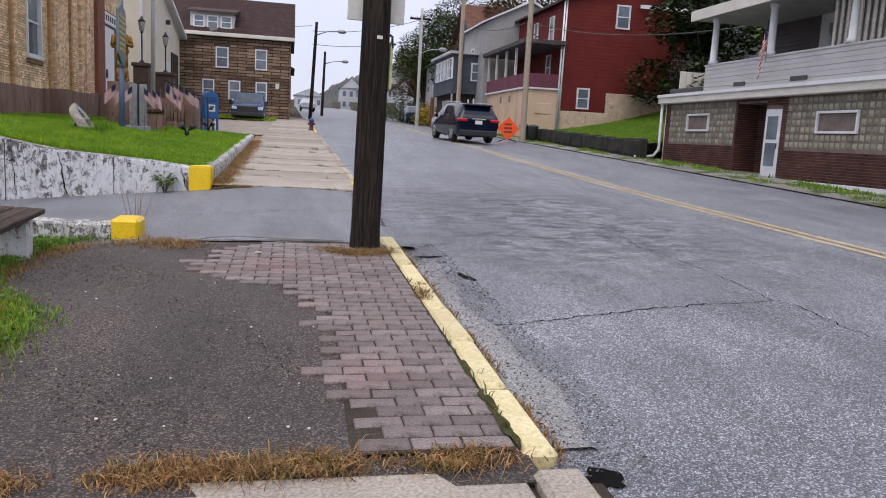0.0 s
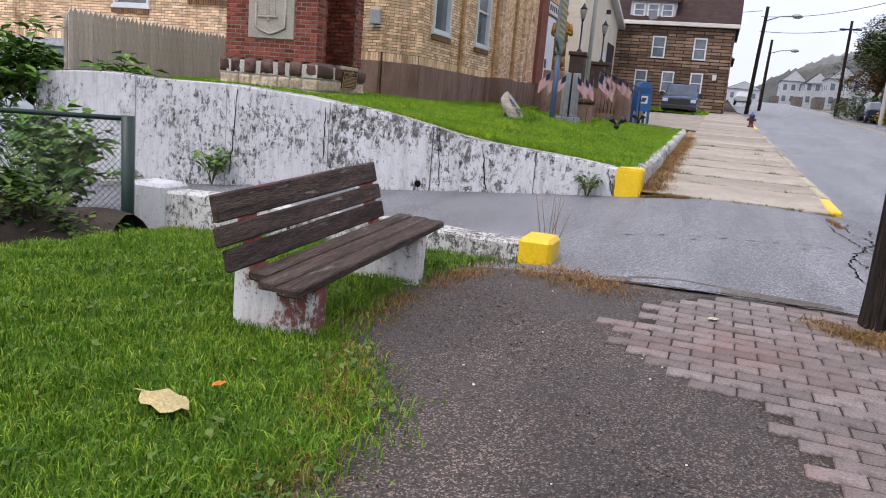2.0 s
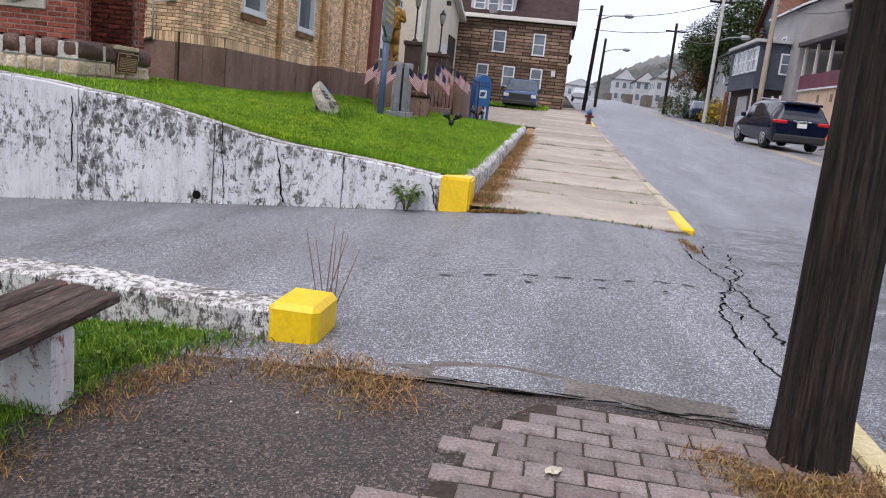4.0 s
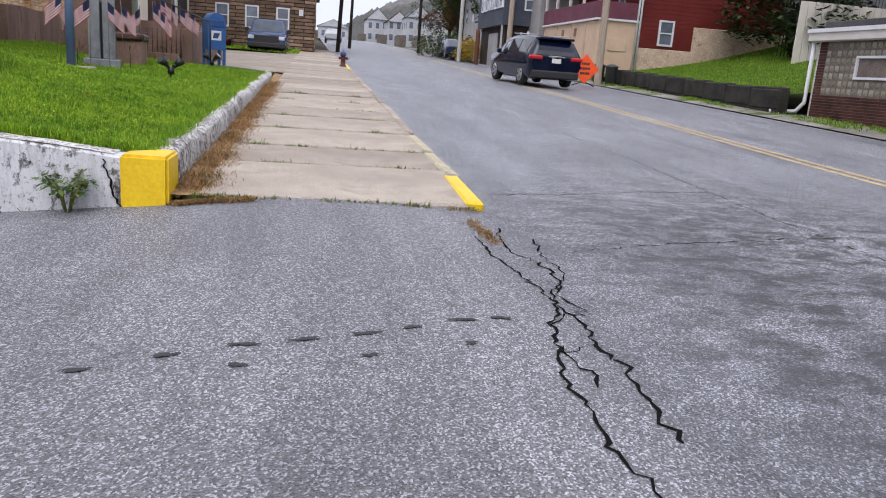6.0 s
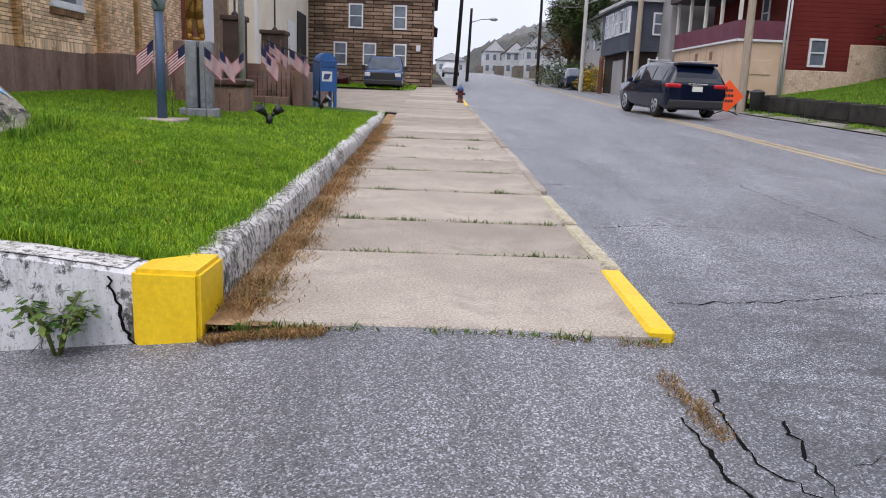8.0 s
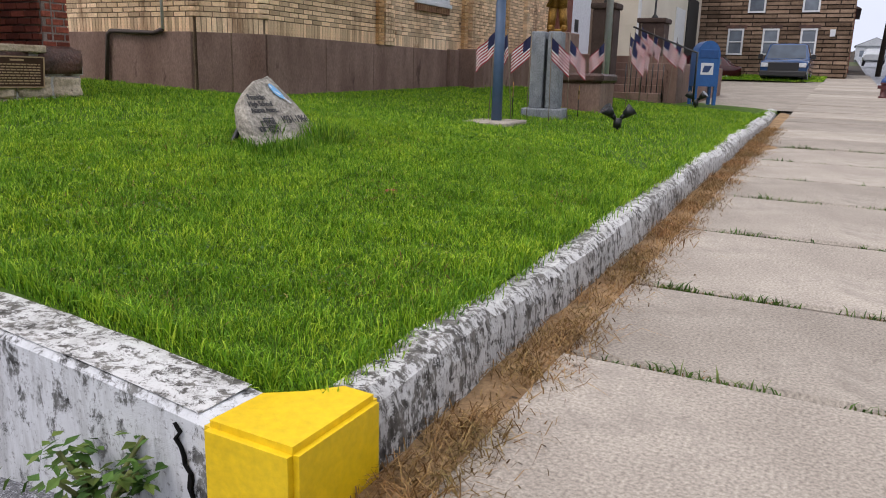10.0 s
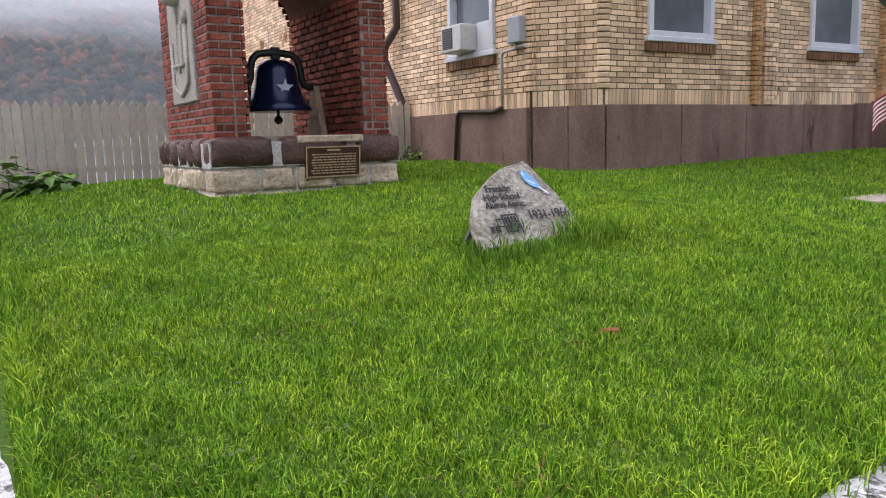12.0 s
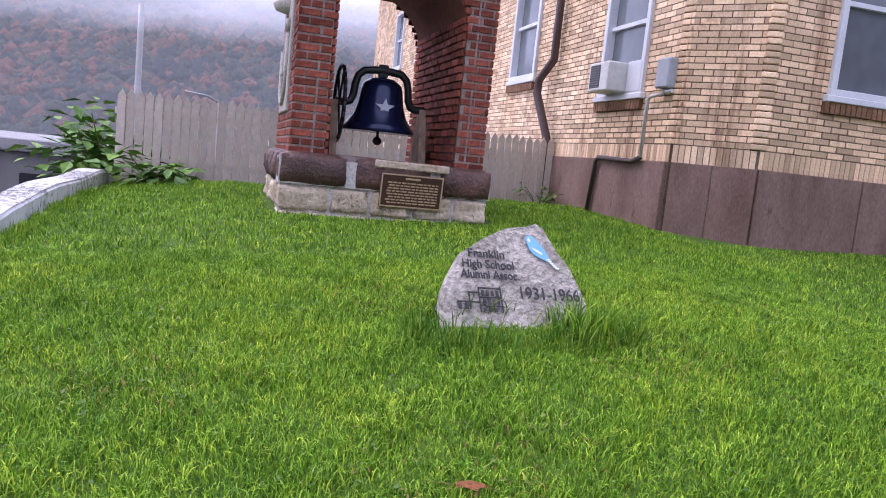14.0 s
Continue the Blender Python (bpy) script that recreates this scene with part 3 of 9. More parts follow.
# the low wall running on up the street beside the lawn
b = bmesh.new()
prev = None
for y in np.linspace(12.56, 29.8, 330):
    z = float(np.interp(y, [12.2, 15, 20, 25.6, 29.8], [0.62, 0.69, 0.85, 1.0, 1.04])) + 0.012 * math.sin(y * 2.1) + 0.008 * math.sin(y * 5.3)
    wob = 0.012 * math.sin(y * 1.3) + 0.012 * noise.noise(Vector((y * 3, 0, 0)))
    z += 0.016 * noise.noise(Vector((y * 4, 2, 0)))
    bend = -0.01 * max(0, y - 25.5) ** 2
    rough = lambda k, a: a * noise.noise(Vector((y * 7, k * 3.3, 1.5))) + 0.5 * a * noise.noise(Vector((y * 17, k * 5.1, 4)))
    prof = ((-1.38, -0.1), (-1.38, z - 0.03), (-1.36, z - 0.006), (-1.33, z + rough(1, 0.012)), (-1.285, z + rough(2, 0.012)), (-1.24, z - 0.004 + rough(3, 0.01)), (-1.205, z - 0.035 + rough(4, 0.012)), (-1.19, z * 0.6 + float(grade(y)) * 0.4), (-1.175, float(grade(y)) - 0.2))
    row = [b.verts.new((px_ + wob + bend + (rough(k, 0.012) if k > 4 else 0), y, pz_)) for k, (px_, pz_) in enumerate(prof)]
    if prev:
        for i in range(len(prof) - 1):
            b.faces.new((prev[i], row[i], row[i + 1], prev[i + 1])).smooth = False
    else:
        b.faces.new(row)
    prev = row
b.faces.new(prev[::-1])
curbwall = setting(part("wall_lawn_curb", b, M_curbwall), "low weathered white curb wall edging the lawn", "wall")
b = bmesh.new()
prism(b, [(-1.515, 12.17), (-1.18, 12.17), (-1.18, 12.6), (-1.33, 12.61), (-1.37, 12.47), (-1.515, 12.43)], 0.54, pose(0, 0, 0.1))
bmesh.ops.bevel(b, geom=list(b.edges), offset=0.022, segments=2, affect="EDGES")
for v in b.verts:
    v.co += noise.noise_vector(v.co * 11) * 0.006
part("yellow_end", b, M_yel, ret, "bright yellow painted wall corner")

def wall_crack(x, z0, z1, lean, width, seed):
    """A dark forked split running up the painted wall."""
    rng = random.Random(seed)
    b = bmesh.new()
    prev = None
    n = 14
    for i in range(n + 1):
        f = i / n
        u = x + lean * f + rng.gauss(0, 0.009)
        w = 0.6 * width * rng.uniform(0.25, 1.0) * (1.1 - 0.6 * f) / 2
        z = z0 + (z1 - z0) * f
        row = [b.verts.new((u - w, 12.187, z)), b.verts.new((u + w, 12.187, z)), b.verts.new((u + w, 12.199, z)), b.verts.new((u - w, 12.199, z))]
        if prev:
            for k in range(4):
                b.faces.new((prev[k], prev[(k + 1) % 4], row[(k + 1) % 4], row[k]))
        else:
            b.faces.new(row)
        prev = row
    b.faces.new(prev[::-1])
    part("crack", b, M_tar, ret, "black split in the paint and concrete")


for x, z0, z1, lean, width, seed_ in ((-3.27, 0.14, 0.76, -0.1, 0.035, 1), (-1.53, 0.26, 0.6, -0.1, 0.035, 2), (-3.96, 0.1, 0.95, -0.05, 0.014, 3), (-5.82, 0.3, 1.05, 0.0, 0.02, 4), (-7.45, -0.1, 1.2, 0.1, 0.016, 5)):
    wall_crack(x, z0, z1, lean, width, seed_)

# low white wall on the near side of the alley
low = setting(wall_strip("wall_low", np.linspace(-5.25, -1.62, 22), lambda x: 0.31 + 0.012 * math.sin(x * 4), 7.62, 7.9, M_curbwall), "low white painted wall along the alley", "wall")
bx("yellow_end", M_yel, low, (-1.66, 7.6, -0.1, -1.4, 7.97, 0.345), 0.03, "bright yellow painted block at the wall end")

# ---- lawn ----
lawn = setting(sheet("ground_lawn", M_turf, np.linspace(-11.3, -1.35, 60), np.linspace(12.42, 30, 100), lawn_height), "green mown lawn above the wall", "lawn")
greenbank = setting(sheet("ground_bench_lawn", M_turf, np.linspace(-4.85, -1.2, 60), np.linspace(-2, 7.65, 90), lambda x, y: terrace(x, y) + 0.012 - 0.09 * np.clip((x - np.interp(y, [-2, 3.7, 4.5, 4.7, 5.1, 5.45, 6.2, 7.0, 7.6], [-1.5, -1.37, -1.35, -1.42, -1.74, -1.98, -2.1, -2.05, -1.9])) * 5 + 0.5, 0, 1)), "green grass plot behind the bench", "lawn")
bank = setting(sheet("ground_bank", M_soil, np.linspace(-14, -4.8, 40), np.linspace(-6, 7.5, 30), lambda x, y: terrace(x, y) + 0.01 - 0.75 * np.clip((-4.8 - x) / 0.9, 0, 1)), "dark bare soil bank under the fence", "bank")


def blade_material(name, c1, c2, c3):
    m, t, b = graph(name)
    r = t.nodes.new("ShaderNodeNewGeometry").outputs["Random Per Island"]
    col = ramp(t, r, [(0.0, c1), (0.55, c2), (1.0, c3)])
    broad = noise_tex(t, coords(t), 1.3, 5, 0.65)
    col = mix(t, 1.0, col, ramp(t, broad, [(0.3, (0.7, 0.78, 0.7)), (0.5, (1.0, 1.0, 1.0)), (0.72, (1.38, 1.18, 1.2))]), "MULTIPLY")
    tufts = noise_tex(t, coords(t), 9, 4, 0.7)
    col = mix(t, 1.0, col, ramp(t, tufts, [(0.32, (0.62, 0.72, 0.5)), (0.68, (1.35, 1.28, 1.2))]), "MULTIPLY")
    t.links.new(col, b.inputs["Base Color"])
    b.inputs["Roughness"].default_value = 0.6
    b.inputs["Specular IOR Level"].default_value = 0.25
    b.inputs["Subsurface Weight"].default_value = 0.0
    return m


M_blade = blade_material("grass_blade", (0.05, 0.13, 0.008), (0.15, 0.33, 0.01), (0.4, 0.54, 0.045))
M_blade2 = blade_material("grass_blade_mixed", (0.045, 0.12, 0.008), (0.105, 0.235, 0.012), (0.26, 0.34, 0.04))
M_straw = blade_material("dead_grass", (0.11, 0.055, 0.022), (0.23, 0.125, 0.052), (0.42, 0.27, 0.13))
M_weed = blade_material("weed_leaf", (0.03, 0.075, 0.012), (0.06, 0.13, 0.02), (0.13, 0.17, 0.04))


def blades(name, pts, material, length, width, lean=0.5, seed=1, parent=None, label="", category="grass"):
    """Bent grass blades rooted at pts (n, 3): two triangles and a tip each."""
    rng = np.random.default_rng(seed)
    n = len(pts)
    L = length * rng.uniform(0.45, 1.3, n) * (0.86 + 0.2 * np.sin(pts[:, 0] * 11 + 2 * np.sin(pts[:, 1] * 7)) + 0.16 * np.sin(pts[:, 1] * 13 + 3 * np.sin(pts[:, 0] * 5)))
    W = width * rng.uniform(0.7, 1.3, n)
    a = rng.uniform(0, math.tau, n)
    b = rng.uniform(0, math.tau, n)
    tilt = lean * rng.uniform(0.1, 1.0, n)
    side = np.stack([np.cos(a), np.sin(a), np.zeros(n)], -1) * W[:, None] / 2
    way = np.stack([np.cos(b), np.sin(b), np.zeros(n)], -1)
    mid = pts + np.stack([np.zeros(n), np.zeros(n), L * 0.55], -1) + way * (L * tilt * 0.35)[:, None]
    tip = pts + np.stack([np.zeros(n), np.zeros(n), L * (1 - 0.35 * tilt)], -1) + way * (L * tilt)[:, None]
    V = np.stack([pts - side, pts + side, mid + side * 0.8, mid - side * 0.8, tip], 1).reshape(-1, 3)
    k = 5 * np.arange(n)[:, None]
    F = np.concatenate([k + np.array([0, 1, 2]), k + np.array([0, 2, 3]), k + np.array([3, 2, 4])])
    ob = mesh_from(name, V, F, material, parent)
    return tagged(ob, label, category, "", "stuff")


def scatter(n, x0, x1, y0, y1, height, seed, keep=None):
    rng = np.random.default_rng(seed)
    x, y = rng.uniform(x0, x1, n), rng.uniform(y0, y1, n)
    if keep is not None:
        k = keep(x, y, rng)
        x, y = x[k], y[k]
    return np.stack([x, y, height(x, y)], -1)


ROCK_C = (-3.62, 15.06)
near_pts = scatter(260000, -5.2, -1.36, 12.45, 17.5, lawn_height, 3)
mid_pts = scatter(90000, -7.1, -1.36, 17.5, 27.5, lawn_height, 4, lambda x, y, r: x > -7.05)
left_pts = scatter(70000, -10.9, -5.2, 12.45, 18.4, lawn_height, 5, lambda x, y, r: ~((x > -9.2) & (x < -7.1) & (y > 14.2) & (y < 16.3)))
blades("lawn_grass", near_pts, M_blade, 0.05, 0.0042, 1.15, 6, None, "short bright green lawn grass")
blades("lawn_grass", np.concatenate([mid_pts, left_pts]), M_blade, 0.052, 0.007, 1.1, 7, None, "short bright green lawn grass")


def bench_edge(y):
    return np.interp(y, [-2, 3.7, 4.5, 4.7, 5.1, 5.45, 6.2, 7.0, 7.6], [-1.5, -1.37, -1.35, -1.42, -1.74, -1.98, -2.1, -2.05, -1.9])


plot = scatter(170000, -4.88, -1.1, 1.2, 7.6, lambda x, y: terrace(x, y) + 0.012, 8, lambda x, y, r: x < bench_edge(y) + r.normal(0, 0.09, len(x)))
blades("plot_grass", plot, M_blade2, 0.06, 0.0052, 1.1, 9, None, "long damp green grass round the bench")


edge_y = np.random.default_rng(77).uniform(12.5, 29.0, 22000)
edge_x = -1.385 + np.random.default_rng(78).normal(0, 0.045, 22000)
blades("edge_grass", np.stack([edge_x, edge_y, lawn_height(edge_x, edge_y) + 0.02], -1), M_blade, 0.085, 0.005, 1.1, 79, None, "longer grass hanging over the curb wall")
rim_x = np.random.default_rng(80).uniform(-9, -1.5, 7000)
rim_y = 12.48 + np.abs(np.random.default_rng(81).normal(0, 0.04, 7000))
blades("edge_grass", np.stack([rim_x, rim_y, lawn_height(rim_x, rim_y) + 0.01], -1), M_blade, 0.09, 0.005, 1.0, 82, None, "longer grass along the wall top")


# ---- paving bricks of the corner ----
paving = setting(sheet("pavement_brick", M_dirt, np.linspace(-0.75, 0.91, 12), np.linspace(2.66, 7.15, 24), lambda x, y: terrace(x, y) + 0.012 - 0.05 * np.clip((np.interp(y, [2.6, 3.4, 4.1, 4.63, 5.05, 5.4, 5.6, 5.75, 6.1, 6.86, 7.15], [0.26, 0.22, 0.2, 0.17, 0.12, -0.06, -0.5, -0.75, -0.74, -0.5, -0.3]) - x) * 6 + 0.3, 0, 1)), "red and grey paving bricks worn under old asphalt", "pavement")
bme = {}
for size in (0.199, 0.096):
    b = bmesh.new()
    box(b, -size / 2, -0.0485, -0.05, size / 2, 0.0485, 0, 0.005)
    me = bpy.data.meshes.new("brick")
    bmesh.ops.recalc_face_normals(b, faces=b.faces)
    b.to_mesh(me)
    b.free()
    me.materials.append(M_paver)
    bme[size] = me
row = 0
y = 2.74
while y < 7.1:
    left = float(np.interp(y, [2.6, 3.4, 4.1, 4.63, 5.05, 5.4, 5.6, 5.75, 6.1, 6.86, 7.15], [0.26, 0.22, 0.2, 0.17, 0.12, -0.06, -0.5, -0.75, -0.74, -0.5, -0.3])) + random.uniform(-0.08, 0.08)
    x = 0.895 - (0.1 if row % 2 else 0.0)
    if row % 2:
        shared("brick", bme[0.096], paving, pose(0.85, y, float(terrace(0.85, y)) + 0.0175, 1.7, 0, random.uniform(-1, 1)))
    while x > left + 0.1:
        shared("brick", bme[0.199], paving, pose(x - 0.1, y, float(terrace(x - 0.1, y)) + 0.0175 + random.uniform(-0.0035, 0.0025), 1.7 + random.uniform(-0.9, 0.9), random.uniform(-0.9, 0.9), random.uniform(-1.4, 1.4)))
        x -= 0.206
    y += 0.106
    row += 1


# ---- bench ----
def make_bench():
    t = thing("park_bench", pose(-2.22, 5.98, 0.135, 2.4, 0, 0), "weathered plank park bench with flaking painted concrete supports", "bench")
    for y in (-0.72, 0.62):
        b = bmesh.new()
        m = axes((0.0, y - 0.06, 0), (1, 0, 0), (0, 0, 1))
        prism(b, [(-0.29, -0.1), (0.17, -0.1), (0.18, 0.27), (-0.16, 0.25), (-0.21, 0.36), (-0.27, 0.36)], -0.13, m)
        bmesh.ops.bevel(b, geom=list(b.edges), offset=0.012, segments=1, affect="EDGES")
        leg = part("support", b, M_benchleg, t, "white and red flaking concrete support")
        b = bmesh.new()
        prism(b, [(-0.17, 0.2), (-0.13, 0.2), (-0.24, 0.66), (-0.29, 0.66)], -0.1, axes((0, y - 0.045, 0), (1, 0, 0), (0, 0, 1)))
        part("back_brace", b, surface("red_brace", (0.26, 0.075, 0.06), (0.36, 0.14, 0.12), 5, 40, 0.8, 0.4), t, "faded red wooden back brace")
    for x0, x1, z in ((-0.15, -0.045, 0.29), (-0.035, 0.075, 0.285), (0.085, 0.2, 0.283)):
        b = bmesh.new()
        box(b, x0, -0.98 + 0.5 * (0.2 - x1) + random.uniform(-0.02, 0.02), z, x1, 0.97 + random.uniform(-0.02, 0.03), z + 0.045, 0.008)
        part("seat_plank", b, M_plank, t)
    for lo, hi, xx in ((0.345, 0.45, -0.185), (0.465, 0.56, -0.213), (0.575, 0.705, -0.24)):
        b = bmesh.new()
        m = pose(xx, 0, lo, 0, -13, 0)
        box(b, 0.0, -0.98 + random.uniform(-0.03, 0.02), 0, 0.04, 0.72 + random.uniform(-0.02, 0.02), hi - lo, 0.008, m)
        part("back_plank", b, M_plank, t)
    return t


bench = make_bench()


# ---- utility pole at the corner ----
def wood_pole(x, y, z, h, r0, r1, material, label, lean=(0, 0), group="utility poles"):
    t = thing("utility_pole", pose(x, y, z, lean[0], lean[1], 0), label, "utility pole", group)
    b = bmesh.new()
    n, levels = (56, 60) if y < 10 and x > 0 else (18, 9)
    rings = []
    for i in range(levels):
        f = i / (levels - 1)
        row = []
        for k in range(n):
            a = k * math.tau / n
            r = (r0 + (r1 - r0) * f) * (1 + 0.04 * noise.noise(Vector((math.cos(a) * 2, math.sin(a) * 2, f * 4))))
            r += 0.03 * max(0.0, 1 - f * 22) * (n > 20)
            r -= 0.02 * max(0.0, noise.noise(Vector((math.cos(a) * 9, math.sin(a) * 9, f * 3 + x)))) * (n > 20)
            row.append(b.verts.new((r * math.cos(a), r * math.sin(a), -0.3 + (h + 0.3) * f)))
        rings.append(row)
    for p, q in zip(rings, rings[1:]):
        for k in range(n):
            b.faces.new((p[k], p[(k + 1) % n], q[(k + 1) % n], q[k])).smooth = True
    b.faces.new(rings[-1])
    part("shaft", b, material, t)
    return t


near_pole = wood_pole(0.71, 7.0, 0.2, 9.5, 0.138, 0.105, M_poleold, "dark weathered wooden utility pole at the kerb corner", (-6.0, 1.5))

# ---- brick bell tower ----
TX0, TX1, TY0, TY1 = -9.12, -7.22, 14.34, 16.14
TZ, TOP = 1.76, 4.3
tower = thing("bell_tower", Matrix.Identity(4), "red brick bell tower on a sandstone and brownstone base", "bell tower")
b = bmesh.new()
box(b, TX0 + 0.008, TY0 + 0.008, TZ, TX1 - 0.008, 14.645, TOP)
box(b, TX0 + 0.008, 15.865, TZ, TX1 - 0.008, TY1 - 0.008, TOP)
part("core", b, M_mortar_red, tower)
# stone base: pale rough stones below, rounded brownstone caps above
def stone_ring(z0, z1, out, cuts, material, name, bev, gap, rough_=1.0):
    x0, x1, y0, y1 = TX0 - out, TX1 + out, TY0 - out, TY1 + out
    runs = [((x1, y0), (0, 1), y1 - y0, (1, 0)), ((x0, y0), (1, 0), x1 - x0 - 0.3, (0, -1)), ((x0, y0), (0, 1), y1 - y0, (-1, 0)), ((x0, y1), (1, 0), x1 - x0 - 0.3, (0, 1))]
    for (px, py), d, length, nrm in runs:
        n = cuts if d[1] else cuts + 3
        w = [random.uniform(0.8, 1.2) for _ in range(n)]
        s = sum(w)
        u = 0.0
        for wi in w:
            L = length * wi / s
            b = bmesh.new()
            m = axes((px + d[0] * u, py + d[1] * u, z0), (d[0], d[1], 0), (0, 0, 1))
            sgn = -1 if (m.to_3x3() @ Vector((0, 0, 1))).dot(Vector((nrm[0], nrm[1], 0))) > 0 else 1
            jut = random.uniform(0, 0.012)
            box(b, gap / 2, 0, -jut * sgn, L - gap / 2, z1 - z0, sgn * 0.3, 0.0)
            bmesh.ops.subdivide_edges(b, edges=list(b.edges), cuts=5, use_grid_fill=True)
            cen = Vector((L / 2, (z1 - z0) / 2, sgn * 0.15))
            half = Vector((L / 2 - gap / 2, (z1 - z0) / 2, 0.15))
            for v in b.verts:
                q = v.co - cen
                e_ = sorted((half[i_] - abs(q[i_])) for i_ in range(3))
                if e_[1] < bev * 1.5:
                    k_ = (1 - max(0.0, e_[1]) / (bev * 1.5)) * bev * 0.55
                    for i_ in range(3):
                        if half[i_] - abs(q[i_]) < bev * 1.5:
                            q[i_] -= math.copysign(k_, q[i_])
                v.co = m @ (cen + q)
                v.co += Vector((nrm[0], nrm[1], 0)) * 0.035 * rough_ * noise.noise(v.co * 9) + noise.noise_vector(v.co * 14) * 0.008 * rough_
            for f_ in b.faces:
                f_.smooth = True
            part(name, b, material, tower)
            u += L


b = bmesh.new()
box(b, TX0 - 0.05, TY0 - 0.05, 0.9, TX1 + 0.05, TY1 + 0.05, TZ - 0.035)
box(b, TX0 - 0.075, TY0 - 0.075, 1.49, TX1 + 0.075, TY1 + 0.075, TZ - 0.04)
part("base_core", b, surface("white_mortar", (0.42, 0.39, 0.36), (0.55, 0.52, 0.49), 5, 40, 0.9, 0.2), tower)
stone_ring(1.05, 1.25, 0.085, 4, M_sand, "stone", 0.02, 0.02, 1.2)
stone_ring(1.26, 1.475, 0.075, 5, M_sand, "stone", 0.02, 0.02, 1.2)
stone_ring(1.475, 1.775, 0.11, 3, M_brownstone, "cap_stone", 0.055, 0.045, 0.8)
RB, RH, RJ = 0.19, 0.056, 0.018
pitch = RH + RJ
M_F = axes((TX1 - 0.03, TY0, TZ), (0, 1, 0), (0, 0, 1))


def tower_face(m, width, holes, near=None, limit=300):
    brick_face(tower, courses(width, TOP - TZ, RB, RH, RJ, holes), m, 0.03, M_red, M_red_piece, near, limit)


SPRING, AR = 2.98, 0.605
steps = []
zz = TZ
while zz < TOP:
    mid = zz + RH / 2
    if mid < SPRING:
        half = AR
    elif mid < SPRING + AR:
        half = math.sqrt(max(0, AR * AR - (mid - SPRING) ** 2))
    else:
        half = 0
    if half > 0.03:
        c = 15.255 - TY0
        steps.append((c - half, zz - TZ, c + half, zz - TZ + pitch))
    zz += pitch
tower_face(M_F, TY1 - TY0, steps, lambda c: c[1] < 1.6 and (c[2] < 0.4 or c[0] > 1.4), 130)
tower_face(axes((TX0 + 0.03, TY1, TZ), (0, -1, 0), (0, 0, 1)), TY1 - TY0, steps)
tower_face(axes((TX0, TY0 + 0.03, TZ), (1, 0, 0), (0, 0, 1)), TX1 - TX0, [(0.47, 0.37, 1.43, 1.85)], lambda c: c[1] < 1.2, 165)
tower_face(axes((TX1, TY1 - 0.03, TZ), (-1, 0, 0), (0, 0, 1)), TX1 - TX0, [])
tower_face(axes((TX0, 15.86, TZ), (1, 0, 0), (0, 0, 1)), TX1 - TX0 - 0.03, [])
tower_face(axes((TX1, 14.65, TZ), (-1, 0, 0), (0, 0, 1)), TX1 - TX0 - 0.03, [])
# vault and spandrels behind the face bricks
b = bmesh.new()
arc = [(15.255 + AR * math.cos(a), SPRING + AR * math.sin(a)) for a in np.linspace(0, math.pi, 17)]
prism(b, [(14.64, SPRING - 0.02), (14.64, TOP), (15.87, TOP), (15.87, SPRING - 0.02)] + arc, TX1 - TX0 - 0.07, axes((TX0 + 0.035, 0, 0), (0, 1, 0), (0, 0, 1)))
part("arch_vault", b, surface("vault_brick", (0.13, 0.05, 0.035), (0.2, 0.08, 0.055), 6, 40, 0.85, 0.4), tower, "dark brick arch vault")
b = bmesh.new()
prism(b, [(TX0 - 0.1, TOP), (TX1 + 0.1, TOP), ((TX0 + TX1) / 2, TOP + 0.8)], TY1 - TY0 + 0.2, axes((0, TY1 + 0.1, 0), (1, 0, 0), (0, 0, 1)))
for y in (14.535, 15.95):
    bx("mortar_joint", M_mortar_red, tower, (TX1 - 0.006, y, TZ, TX1 + 0.002, y + 0.017, 3.6))
part("roof", b, surface("tower_roof", (0.06, 0.05, 0.05), (0.1, 0.09, 0.085), 3, 30, 0.8, 0.3), tower)


# ---- buff brick hall ----
HX, HY = -7.18, 18.52
b = bmesh.new()
prism(b, [(-27.1, HY + 0.22), (-7.9, HY + 0.22), (HX - 0.22, 19.3), (HX - 0.22, 36.0), (-27.1, 36.0)], 7.9, pose(0, 0, 0.5))


def pierced(bm, m, width, v0, v1, holes, z0, z1):
    """A wall leaf with window openings cut right through it."""
    u = 0.0
    for a, c, d, e in sorted(holes):
        box(bm, u, v0, z0, a, v1, z1, 0, m)
        box(bm, a, v0, z0, d, c, z1, 0, m)
        box(bm, a, e, z0, d, v1, z1, 0, m)
        u = d
    box(bm, u, v0, z0, width, v1, z1, 0, m)


BL, BH, BJ = 0.205, 0.056, 0.012
BAND = 2.07
front = axes((HX - 0.04, 19.14, BAND), (0, 1, 0), (0, 0, 1))
front_holes = [(0.73, 0.8, 1.96, 2.75), (4.16, 0.8, 5.45, 2.75)]
side = axes((-27.1, HY + 0.04, BAND), (1, 0, 0), (0, 0, 1))
sx = lambda x: x + 27.1
side_holes = [(sx(-9.72), 0.75, sx(-8.6), 2.5), (sx(-13.2), 1.2, sx(-12.05), 3.0), (sx(-15.6), 0.9, sx(-14.45), 2.6), (sx(-20.6), 2.3, sx(-19.4), 4.0), (sx(-23.6), 2.3, sx(-22.5), 4.0)]
cham = axes((-7.86, HY + 0.04, BAND), (0.64, 0.58, 0), (0, 0, 1))
pierced(b, front, 16.86, -1.57, 6.3, front_holes, -0.2, 0.033)
pierced(b, side, 19.22, -1.57, 6.3, side_holes, -0.2, 0.033)
